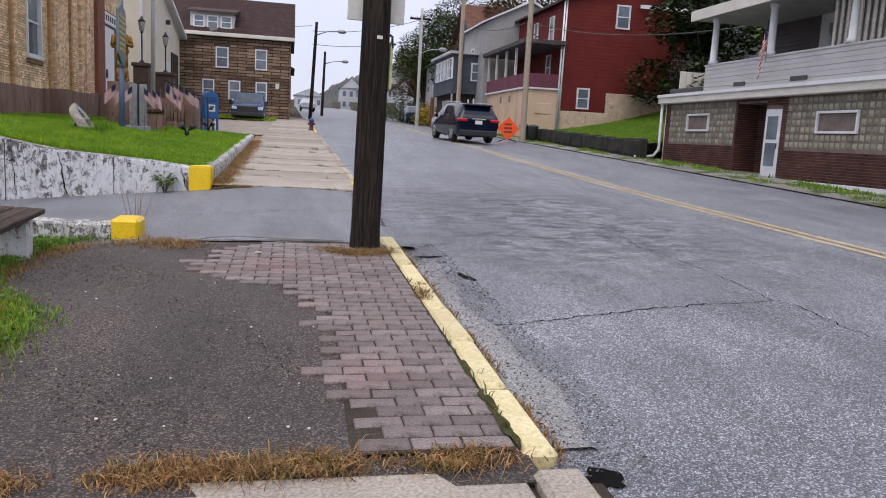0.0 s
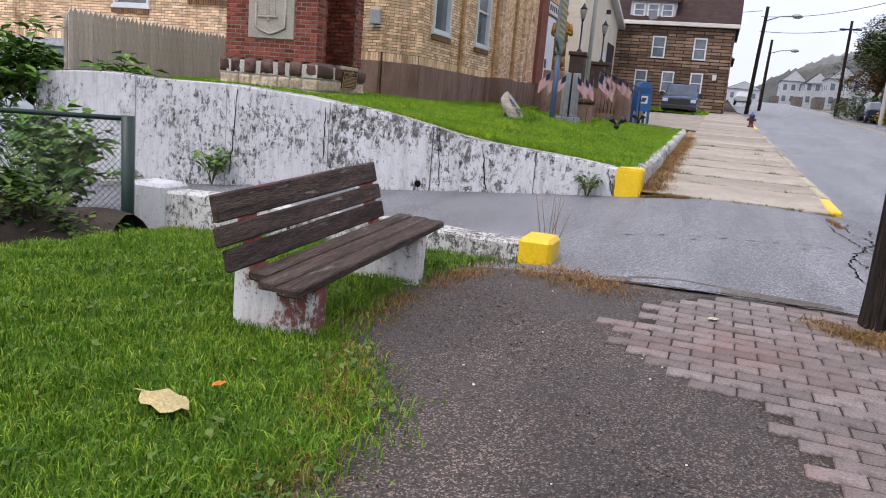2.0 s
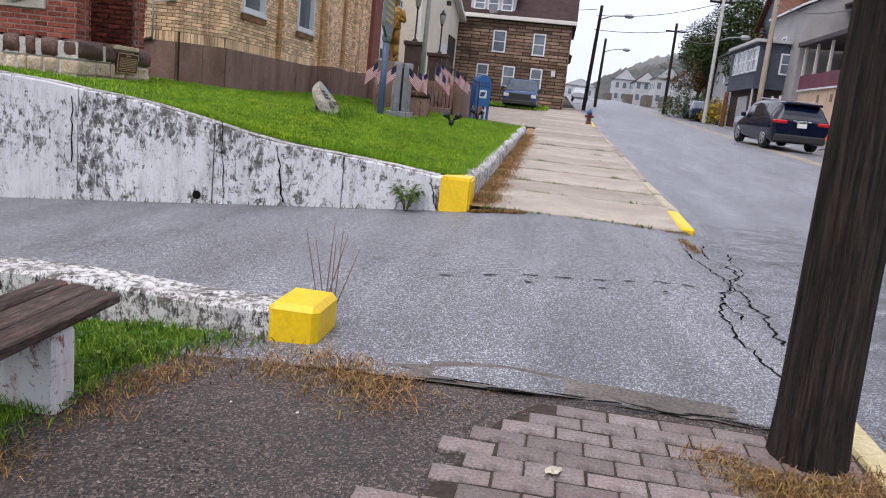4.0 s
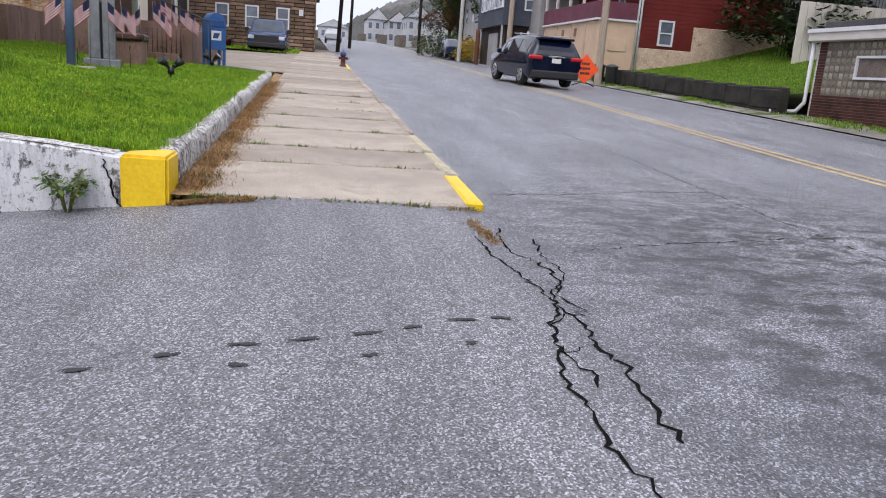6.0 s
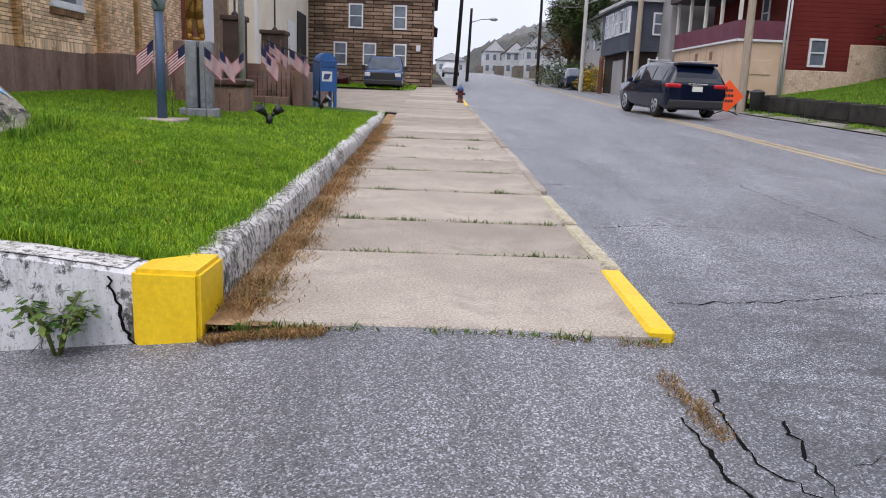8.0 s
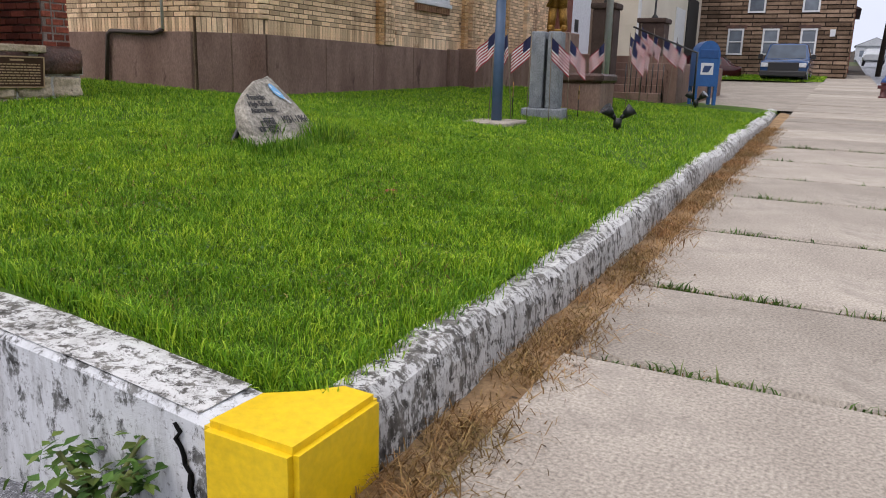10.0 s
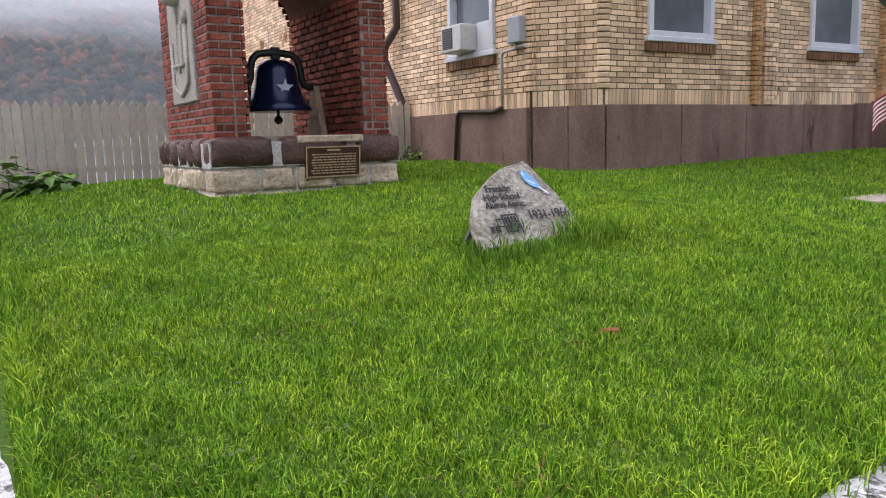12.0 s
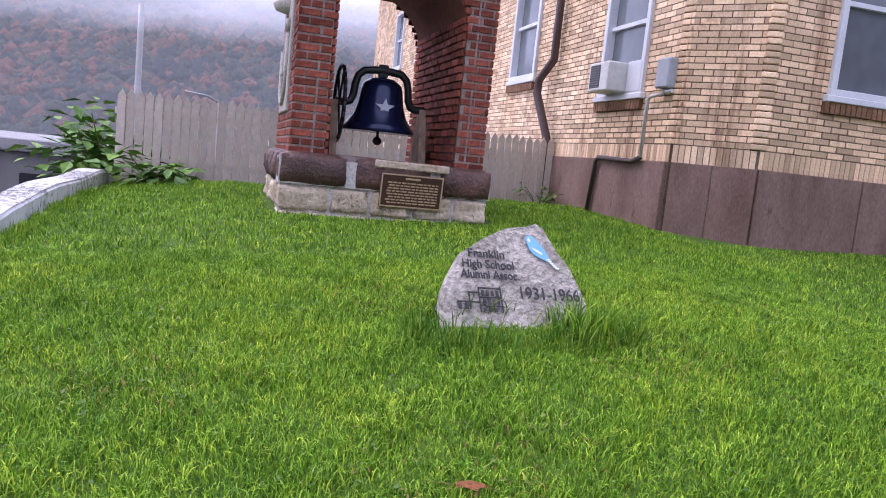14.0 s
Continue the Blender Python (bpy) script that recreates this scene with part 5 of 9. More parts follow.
# state history marker on its post
M_mkblue = plain("marker_blue", (0.055, 0.1, 0.18), 0.5)
mk = thing("history_marker", pose(-4.05, 20.0, 0.99, 0, 0, 4) @ Matrix.Diagonal((1.15, 1.0, 1.22, 1)), "blue metal history marker on a post in a concrete pad", "marker")
bx("pad", M_conc, mk, (-0.3, -0.42, -0.1, 0.26, 0.42, 0.035), 0.015, "square concrete pad")
rod("post", M_mkblue, mk, (0, 0, 0), (0, 0, 1.36), 0.062, 0.055, 14)
b = bmesh.new()
lathe(b, [(0.06, 1.28), (0.085, 1.32), (0.085, 1.38), (0.07, 1.42)], 14)
prism(b, [(-0.12, 1.36), (0.12, 1.36), (0.58, 1.5), (0.6, 1.56), (0.6, 2.36), (0.52, 2.42), (0.2, 2.46), (0.12, 2.62), (-0.12, 2.62), (-0.2, 2.46), (-0.52, 2.42), (-0.6, 2.36), (-0.6, 1.56), (-0.58, 1.5)], 0.05, axes((-0.025, 0, 0), (0, 1, 0), (0, 0, 1)))
part("plate", b, plain("marker_plate", (0.13, 0.17, 0.18), 0.6), mk, "weathered grey-blue marker plate")
b = bmesh.new()
for r in range(7):
    u = -0.5
    while u < 0.45:
        w = random.uniform(0.05, 0.14)
        for s in (-0.029, 0.026):
            box(b, s, u, 1.6 + 0.105 * r, s + 0.004, min(u + w, 0.5), 1.65 + 0.105 * r)
        u += w + 0.03
part("text_relief", b, plain("marker_gold", (0.5, 0.36, 0.1), 0.5), mk)

# small flags
def flag_materials():
    return plain("flag_red", (0.33, 0.02, 0.035), 0.8), plain("flag_white", (0.72, 0.71, 0.71), 0.8), plain("flag_navy", (0.014, 0.018, 0.07), 0.8)


def small_flag(x, y, z, turn, droop, h=1.15, sc=1.0, group="small flags by the monument"):
    """A stick flag whose cloth hangs in folds; stripes and canton are separate cloth pieces."""
    t = thing("small_flag", pose(x, y, z, random.uniform(-4, 4), random.uniform(-4, 4), turn), "small striped stick flag hanging limp over the lawn", "flag", group)
    rod("stick", plain("flag_stick", (0.2, 0.16, 0.11), 0.6), t, (0, 0, -0.05), (0, 0, h + 0.06), 0.006, None, 6)
    red, white, navy = flag_materials()
    L, H = 0.42 * sc, 0.3 * sc

    def at(s, v):
        a = radians(droop)
        x_ = s * math.cos(a) * 0.75
        return (x_, 0.035 * math.sin(s * 22 + v * 6) * min(1, s * 6), h - v - s * math.sin(a))

    strips = {"red_stripes": (bmesh.new(), red), "white_stripes": (bmesh.new(), white), "canton": (bmesh.new(), navy)}
    n = 9
    for k in range(13):
        bm_, _m = strips["red_stripes" if k % 2 == 0 else "white_stripes"]
        v0, v1 = H * k / 13, H * (k + 1) / 13
        s0 = 0.4 * L if k < 7 else 0.0
        rows = [[bm_.verts.new(at(s0 + (L - s0) * i / n, v)) for i in range(n + 1)] for v in (v0, v1)]
        for i in range(n):
            bm_.faces.new((rows[0][i], rows[0][i + 1], rows[1][i + 1], rows[1][i]))
    bm_, _m = strips["canton"]
    rows = [[bm_.verts.new(at(0.4 * L * i / 5, v)) for i in range(6)] for v in (0, H * 7 / 13)]
    for i in range(5):
        bm_.faces.new((rows[0][i], rows[0][i + 1], rows[1][i + 1], rows[1][i]))
    for nm, (bm_, m_) in strips.items():
        part(nm, bm_, m_, t)
    return t


for x, y, turn, dr in ((-4.05, 20.5, 170, 40), (-4.0, 20.95, 200, 34), (-3.72, 21.1, 20, 36), (-3.55, 21.4, 30, 42), (-3.75, 23.9, 190, 36), (-3.6, 24.9, 15, 38), (-4.3, 20.3, 185, 38)):
    small_flag(x, y, lz(x, y), turn, dr)
for i, (x, y, h) in enumerate(((-4.1, 27.2, 1.45), (-3.95, 27.5, 1.6), (-3.75, 27.3, 1.5), (-3.6, 27.7, 1.4), (-3.45, 27.9, 1.35), (-3.85, 27.0, 1.3), (-4.0, 26.6, 1.35))):
    small_flag(x, y, lz(x, y), 20 + 25 * (i % 3), 34 + 5 * (i % 3), h, 1.2, "flags by the steps")
# bronze star markers on rods
for x, y in ((-4.2, 20.9), (-3.55, 21.9)):
    s = thing("grave_marker", pose(x, y, lz(x, y), 0, 0, -70), "small bronze star flag holder on a rod", "grave marker", "bronze flag holders")
    rod("rod", M_black, s, (0, 0, -0.05), (0, 0, 0.42), 0.007, None, 6)
    b = bmesh.new()
    prism(b, [((0.11 if k % 2 == 0 else 0.055) * math.sin(k * math.pi / 5), 0.38 + (0.11 if k % 2 == 0 else 0.055) * math.cos(k * math.pi / 5)) for k in range(10)], 0.012, axes((0, 0.006, 0), (1, 0, 0), (0, 0, 1)))
    part("star", b, plain("old_brass", (0.3, 0.17, 0.05), 0.45, 0.6), s)
# low brown ledger stone
led = thing("ledger_stone", pose(-4.1, 24.1, 1.06, 0, 0, 8) @ Matrix.Diagonal((1.2, 1.2, 1.25, 1)), "low brown stone block with a sloping lid", "stone block")
bx("block", M_brown_band, led, (-0.3, -0.72, -0.1, 0.3, 0.72, 0.38), 0.02)
bx("lid", M_brownstone, led, (-0.34, -0.78, 0.38, 0.34, 0.78, 0.5), 0.03)

# flood lights on the lawn
def flood(x, y, turn, label, lean=35):
    f = thing("flood_light", pose(x, y, lz(x, y) - 0.02, 0, 0, turn), label, "flood light", "lawn flood lights")
    rod("stem", M_black, f, (0, 0, -0.05), (0, 0, 0.16), 0.022, None, 8)
    rod("junction_box", M_black, f, (0, 0, 0.08), (0, 0, 0.2), 0.055, 0.055, 12)
    for s in (-1, 1):
        b = bmesh.new()
        d = Vector((0.14 * s, -0.03, 0.13)).normalized()
        o = Vector((0.04 * s, 0, 0.2))
        tube(b, o, o + d * 0.07, 0.03, 0.035)
        tube(b, o + d * 0.06, o + d * 0.19, 0.045, 0.085, 14)
        h = part("lamp_head", b, M_black, f)
        b = bmesh.new()
        tube(b, o + d * 0.188, o + d * 0.195, 0.078, 0.078, 14)
        part("lens", b, plain("lens_dark", (0.05, 0.055, 0.06), 0.15), h)
    return f


flood(-2.6, 20.6, 30, "twin black flood light spiked into the lawn")
flood(-2.74, 27.3, 0, "twin black flood light near the mailbox")

# flagpole
fp = thing("flagpole", pose(-4.3, 25.9, 1.1), "tall pale metal flagpole on the lawn", "flagpole")
M_alu = plain("pale_metal", (0.5, 0.52, 0.55), 0.4, 0.4)
rod("mast", M_alu, fp, (0, 0, -0.1), (0, 0, 9.0), 0.075, 0.04, 16)
rod("collar", M_alu, fp, (0, 0, 0.0), (0, 0, 0.12), 0.13, 0.11, 16)

# entrance steps, piers and lamps
M_pier = surface("dark_pier_stone", (0.05, 0.035, 0.03), (0.1, 0.07, 0.06), 3, 40, 0.75, 0.4)
steps_ob = thing("entrance_steps", pose(-4.6, 29.6, 1.15), "brown stone entrance steps up to the hall", "steps")
for i in range(6):
    bx("step", M_brown_band, steps_ob, (-1.0, -1.4 + 0.3 * i, -0.2, 0.9, 1.6, 0.17 * (i + 1)), 0.012)
bx("cheek_wall", M_brown_band, steps_ob, (0.9, -1.0, -0.2, 1.2, 6.0, 0.85), 0.02)
for (x, y, w) in ((-5.1, 28.5, 0.5), (-5.0, 33.0, 0.7)):
    p = thing("lamp_pier", pose(x, y, 1.1), "dark stone pier carrying a black lantern", "pier", "entrance piers")
    bx("shaft", M_pier, p, (-w / 2, -w / 2, -0.2, w / 2, w / 2, 2.05), 0.02)
    bx("cap", M_pier, p, (-w / 2 - 0.05, -w / 2 - 0.05, 2.05, w / 2 + 0.05, w / 2 + 0.05, 2.18), 0.02)
    l = thing("lantern", pose(x, y, 3.28), "black post lantern standing on a stone pier", "lantern", "entrance lanterns")
    b = bmesh.new()
    lathe(b, [(0.09, 0.0), (0.09, 0.05), (0.03, 0.12), (0.025, 1.0), (0.05, 1.03), (0.04, 1.08)], 12)
    part("post", b, M_black, l)
    b = bmesh.new()
    lathe(b, [(0.07, 1.08), (0.12, 1.38), (0.12, 1.4)], 6)
    part("glass", b, plain("lantern_glass", (0.35, 0.36, 0.34), 0.2), l)
    b = bmesh.new()
    lathe(b, [(0.14, 1.4), (0.06, 1.5), (0.02, 1.6)], 6)
    part("cap", b, M_black, l)
rail = thing("handrail", pose(-3.6, 28.1, 1.2), "black iron handrail beside the steps", "handrail")
b = bmesh.new()
chain(b, [(0.9, -1.4, 0.0), (0.9, -1.4, 0.95), (-0.6, -0.6, 1.5)], 0.022)
part("top_bar", b, M_black, rail)
for i in range(8):
    rod("baluster", M_black, rail, (-0.9 + 0.12 * i, 0.2, 0.0), (-0.9 + 0.12 * i, 0.2, 0.75), 0.012, None, 6)

# street mailbox
mb = thing("mailbox", pose(-2.84, 28.6, 1.2, 0, 0, 25) @ Matrix.Diagonal((0.84, 0.84, 1.0, 1)), "blue street collection mailbox on short legs", "mailbox")
M_usblue = plain("mailbox_blue", (0.02, 0.1, 0.3), 0.4)
b = bmesh.new()
prism(b, [(-0.29, 0.3), (0.29, 0.3), (0.29, 0.98)] + [(0.29 * math.cos(a), 0.98 + 0.29 * math.sin(a)) for a in np.linspace(0.2, math.pi - 0.2, 9)] + [(-0.29, 0.98)], 0.6, axes((0, 0.3, 0), (1, 0, 0), (0, 0, 1)))
part("body", b, M_usblue, mb)
for sx_ in (-0.25, 0.25):
    for sy_ in (-0.25, 0.25):
        bx("leg", M_usblue, mb, (sx_ - 0.04, sy_ - 0.04, -0.1, sx_ + 0.04, sy_ + 0.04, 0.32))
bx("logo_panel", M_white, mb, (-0.18, -0.306, 0.55, 0.14, -0.302, 0.8))
b = bmesh.new()
prism(b, [(-0.14, 0.6), (0.02, 0.6), (0.1, 0.74), (-0.1, 0.74)], 0.002, axes((0, -0.307, 0), (1, 0, 0), (0, 0, 1)))
part("logo_mark", b, plain("logo_blue", (0.02, 0.05, 0.15), 0.5), mb)
bx("pull_door", plain("mailbox_blue_dark", (0.015, 0.07, 0.22), 0.4), mb, (-0.24, -0.32, 0.9, 0.24, -0.3, 1.08), 0.01)

# ---- picket fence ----
fence = thing("picket_fence", Matrix.Identity(4), "weathered tan painted wooden picket fence", "fence")
b = bmesh.new()
prism(b, [(0, 0), (0.098, 0), (0.098, 1.08), (0.049, 1.16), (0, 1.08)], 0.02)
pk = bpy.data.meshes.new("picket")
b.to_mesh(pk)
b.free()
pk.materials.append(M_picket)
y = 12.45
while y < 18.45:
    z = float(np.interp(y, [12.4, 14.5, 18.4], [1.16, 1.15, 1.17]))
    shared("picket", pk, fence, axes((-10.95 + random.uniform(-0.006, 0.006), y, z + random.uniform(-0.012, 0.012)), (0, 1, random.uniform(-0.008, 0.008)), (0, 0, 1)))
    y += 0.112
for z in (1.4, 2.0):
    bx("rail", M_picket, fence, (-11.01, 12.42, z, -10.965, 18.45, z + 0.08))
for y in (12.5, 15.2, 18.3):
    bx("post", M_picket, fence, (-11.09, y, 0.9, -11.01, y + 0.09, 2.2))

# ---- chain-link fence ----
M_green = plain("dark_green_coat", (0.012, 0.035, 0.028), 0.45)
M_wire = plain("mesh_wire", (0.05, 0.06, 0.06), 0.5, 0.4)
clf = thing("chain_link_fence", pose(-5.07, 7.34, 0), "dark green coated chain-link fence with a corner post", "fence")
rod("corner_post", M_green, clf, (0, 0, -0.5), (0, 0, 0.95), 0.055, 0.055, 12)
FX, FY = -4.0, -1.35
rod("top_rail", M_green, clf, (0, 0, 0.925), (FX, FY, 0.86), 0.022, None, 8)
rod("bottom_wire", M_wire, clf, (0, 0, 0.05), (FX, FY, -0.2), 0.006, None, 6)
rod("post", M_green, clf, (FX / 2, FY / 2, -0.6), (FX / 2, FY / 2, 0.88), 0.03, None, 8)
b = bmesh.new()
fl = math.hypot(FX, FY)
nw = int(fl / 0.055)
for k in range(-16, nw):
    for s in (1, -1):
        u0, u1 = k * 0.055, k * 0.055 + 0.88
        v0, v1 = 0.0, 0.88
        if u0 < 0:
            v0, u0 = -u0, 0.0
        if u1 > fl:
            v1, u1 = 0.88 - (u1 - fl), fl
        if u1 - u0 < 0.02:
            continue
        pa, pb = (v0, v1) if s > 0 else (0.88 - v0, 0.88 - v1)
        f0, f1 = u0 / fl, u1 / fl
        tube(b, (FX * f0, FY * f0, 0.04 + pa - 0.1 * f0), (FX * f1, FY * f1, 0.04 + pb - 0.1 * f1), 0.0022, None, 4, False)
part("wire_mesh", b, M_wire, clf)
bx("rubble_pier", M_whitewall, low, (-5.3, 7.58, -0.3, -4.9, 7.95, 0.36), 0.03)

dw = setting(sheet("wall_alley_side", surface("dark_alley_edge", (0.02, 0.017, 0.014), (0.05, 0.042, 0.035), 2, 30, 0.95, 0.6), np.linspace(-16, -5.2, 20), [7.17, 7.2], lambda x, y: np.where(y < 7.18, terrace(x, 7.2) - 1.3, terrace(x, 7.2) - 0.01)), "dark side face of the alley above the bank", "wall")
ledge = setting(sheet("pavement_ledge", M_oldstrip, np.linspace(-16, -5.2, 20), [7.16, 7.5], lambda x, y: terrace(x, 7.3) + 0.02), "pale concrete ledge along the alley", "ledge")

# ---- pale clapboard house below the alley ----
wh = thing("clapboard_house", pose(0, 0, 0), "pale blue-white clapboard house below the lawn", "house")
M_clap = surface("blue_white_clapboard", (0.5, 0.55, 0.62), (0.62, 0.66, 0.71), 1, 40, 0.6, 0.05, grain=0.05)
bx("wall", M_clap, wh, (-24.0, 15.2, -3.0, -12.3, 22.0, 1.75))
for i in range(36):
    bx("clapboard", M_clap, wh, (-24.0, 15.165, -2.6 + 0.12 * i, -12.28, 15.2, -2.6 + 0.12 * i + 0.113), 0, "", None)
bx("roof", surface("pale_roof", (0.4, 0.42, 0.45), (0.5, 0.52, 0.55), 2, 30, 0.7, 0.1), wh, (-24.3, 14.95, 1.75, -12.1, 22.2, 1.9))
bx("window", M_glass, wh, (-13.9, 15.15, -0.75, -12.9, 15.165, -0.6))

# ---- leafy weeds ----
def leaf_cloud(name, centres, radius, count, size, material, seed, parent=None, flat=0.6, long=1.8):
    """Many separate bent leaves round the centres, joined into one crown."""
    rng = np.random.default_rng(seed)
    c = np.asarray(centres, float)
    which = rng.integers(0, len(c), count)
    d = rng.normal(0, 1, (count, 3))
    d /= np.linalg.norm(d, axis=1)[:, None]
    r = np.asarray(radius, float)[which] * rng.uniform(0.35, 1.0, count) ** 0.5
    p = c[which, :3] + d * r[:, None] * np.array([1, 1, flat])
    L = size * rng.uniform(0.6, 1.3, count)
    a = rng.uniform(0, math.tau, count)
    way = np.stack([np.cos(a), np.sin(a), rng.uniform(-0.7, 0.3, count)], -1)
    side = np.stack([-np.sin(a), np.cos(a), rng.uniform(-0.4, 0.4, count)], -1) * (L / long / 2)[:, None]
    tip = p + way * L[:, None]
    mid = p + way * (L * 0.45)[:, None] + np.array([0, 0, 0.08]) * L[:, None]
    V = np.stack([p, mid + side, tip, mid - side], 1).reshape(-1, 3)
    k = 4 * np.arange(count)[:, None]
    F = np.concatenate([k + np.array([0, 1, 2]), k + np.array([0, 2, 3])])
    return mesh_from(name, V, F, material, parent)


M_leaf = blade_material("broad_leaf", (0.055, 0.13, 0.025), (0.11, 0.23, 0.04), (0.22, 0.34, 0.08))


def weed_plant(x, y, z, spread, height, n, leaf, label, seed, category="plant", material=None):
    t = thing("weed_plant", pose(x, y, z), label, category, "leafy weeds")
    rng = random.Random(seed)
    b = bmesh.new()
    cs = []
    for k in range(7):
        a = rng.uniform(0, math.tau)
        tip = (spread * 0.75 * math.cos(a), spread * 0.75 * math.sin(a), height * rng.uniform(0.5, 1.0))
        chain(b, [(0, 0, -0.05), (tip[0] * 0.4, tip[1] * 0.4, tip[2] * 0.6), tip], 0.008, 5)
        cs += [tip, (tip[0] * 0.5, tip[1] * 0.5, tip[2] * 0.7)]
    part("stem", b, surface("weed_stem", (0.08, 0.1, 0.03), (0.14, 0.15, 0.05), 5, 30, 0.7, 0.2), t)
    leaf_cloud("foliage", cs, [spread * 0.38] * len(cs), n, leaf, material or M_leaf, seed, t, 0.7)
    return t


weed_plant(-11.75, 12.25, 0.75, 0.7, 1.25, 260, 0.24, "tall broad-leaved knotweed over the wall end", 2)
weed_plant(-12.0, 12.1, 0.4, 0.85, 1.2, 420, 0.25, "mass of broad-leaved knotweed at the wall end", 21)
weed_plant(-12.5, 12.4, 0.5, 0.8, 1.1, 360, 0.24, "broad-leaved knotweed below the picket fence", 22)
weed_plant(-10.35, 12.95, 1.05, 0.55, 0.5, 170, 0.22, "broad-leaved weeds against the picket fence", 4)
weed_plant(-11.75, 12.6, 0.2, 0.6, 1.4, 220, 0.25, "tall leafy weeds at the wall corner", 6)
weed_plant(-11.7, 12.0, -0.6, 0.6, 1.4, 190, 0.25, "broad-leaved weeds at the foot of the wall", 7)
weed_plant(-7.7, 12.08, -0.25, 0.32, 0.55, 130, 0.13, "leafy weed growing at the wall foot", 8)
weed_plant(-9.3, 12.08, -0.42, 0.35, 0.2, 90, 0.1, "low weeds along the wall foot", 10)
weed_plant(-1.85, 12.1, 0.22, 0.17, 0.32, 170, 0.055, "small weed beside the yellow block", 9, "plant", M_weed)
weed_plant(-6.9, 6.2, -0.8, 0.7, 1.0, 420, 0.18, "ferny shrub behind the chain-link fence", 11, "shrub", M_weed)
weed_plant(-5.9, 5.7, -0.65, 0.65, 0.95, 420, 0.17, "ferns behind the chain-link fence", 12, "fern", M_weed)
weed_plant(-6.9, 8.1, -0.35, 0.6, 0.95, 420, 0.16, "leafy shrub below the chain-link fence", 31, "shrub", M_weed)
weed_plant(-7.6, 8.9, -0.3, 0.6, 1.1, 380, 0.2, "broad-leaved bush beside the alley", 32, "bush", M_leaf)
weed_plant(-5.75, 7.0, 0.05, 0.45, 0.4, 420, 0.1, "dark ferny weeds under the fence", 33, "fern", M_weed)
weed_plant(-8.6, 5.9, -0.6, 0.8, 1.6, 420, 0.2, "leafy bush at the bank below the fence", 13, "bush", M_leaf)
soil_bank = setting(sheet("ground_bank_soil", M_dirt, np.linspace(-9.5, -4.9, 24), np.linspace(6.6, 7.75, 12), lambda x, y: 0.13 - 2.6 * (y - 7.2) ** 2 - 0.05 * np.clip(-6 - x, 0, 4) + 0.03 * np.sin(x * 5 + y * 9)), "dark overgrown soil bank below the chain-link fence", "bank")
ivx = np.random.default_rng(88).uniform(-9.4, -4.95, 90)
ivy = leaf_cloud("ivy", np.stack([ivx, 7.1 + 0 * ivx, 0.0 - 0.04 * np.clip(-6 - ivx, 0, 4)], -1), [0.22] * 90, 2600, 0.07, M_weed, 89, None, 0.6, 1.3)
tagged(ivy, "dark ivy and weeds on the soil bank", "ivy", "", "stuff")
weed_plant(-10.6, 18.2, 1.2, 0.3, 0.4, 70, 0.1, "weeds at the hall corner", 14)

# ---- right-hand street: glass block building ----
M_dbrick = surface("dark_red_brick", (0.045, 0.02, 0.017), (0.1, 0.042, 0.033), 1.5, 40, 0.8, 0.3, vary=0.3, per="island")
M_dbrick_p = surface("dark_red_brick_piece", (0.045, 0.02, 0.017), (0.1, 0.042, 0.033), 1.5, 40, 0.8, 0.3, vary=0.3)
M_siding = surface("grey_white_siding", (0.38, 0.38, 0.39), (0.48, 0.48, 0.49), 1, 40, 0.55, 0.05, grain=0.05)
M_cream = surface("cream_trim", (0.55, 0.52, 0.47), (0.66, 0.63, 0.58), 1.5, 40, 0.6, 0.1, grain=0.08)
GX = 13.4
gb = setting(bx("wall_tavern", surface("dark_mortar", (0.12, 0.095, 0.085), (0.2, 0.165, 0.15), 3, 40, 0.9, 0.2), None, (GX + 0.75, 4.0, -0.2, 21.0, 25.7, 3.0)), "dark brick building with glass block windows and upper porch", "building")
for y0_, y1_, z0_ in ((4.0, 19.75, -0.2), (21.2, 25.7, -0.2), (19.75, 21.2, 2.75)):
    bx("front_leaf", MATS["dark_mortar"], gb, (GX + 0.008, y0_, z0_, GX + 0.75, y1_, 3.0))
gm = axes((GX + 0.04, 25.7, 0.0), (0, -1, 0), (0, 0, 1))
ghole = [(0.3, 1.5, 4.4, 2.86), (4.5, 0.0, 5.95, 2.75), (5.95, 0.45, 6.68, 2.62), (6.9, 1.47, 12.5, 2.86)]
cells = [(u0, v0 + 0.25, u1, v1 + 0.25) for u0, v0, u1, v1 in courses(21.0, 2.65, 0.2, 0.06, 0.013, [(a, c - 0.25, d, e - 0.25) for a, c, d, e in ghole])]
brick_face(gb, cells, gm, 0.04, M_dbrick, M_dbrick_p, None)
brick_face(gb, courses(1.45, 2.5, 0.2, 0.06, 0.013), axes((GX + 0.775, 21.2, 0.3), (0, -1, 0), (0, 0, 1)), 0.035, M_dbrick, M_dbrick_p)
brick_face(gb, courses(0.72, 2.5, 0.2, 0.06, 0.013), axes((GX + 0.01, 21.21, 0.3), (1, 0, 0), (0, 0, 1)), 0.03, M_dbrick, M_dbrick_p)
bx("entrance_step", M_conc, gb, (GX - 0.02, 19.76, 0.2, GX + 0.75, 21.19, 0.5), 0.01)
bx("base_strip", M_white, gb, (GX - 0.03, 4.0, 0.2, GX + 0.02, 21.3, 0.62), 0.01, "white painted footing")
M_gblock = surface("glass_block", (0.17, 0.17, 0.135), (0.3, 0.3, 0.24), 7, 30, 0.12, 0.3, vary=0.3)


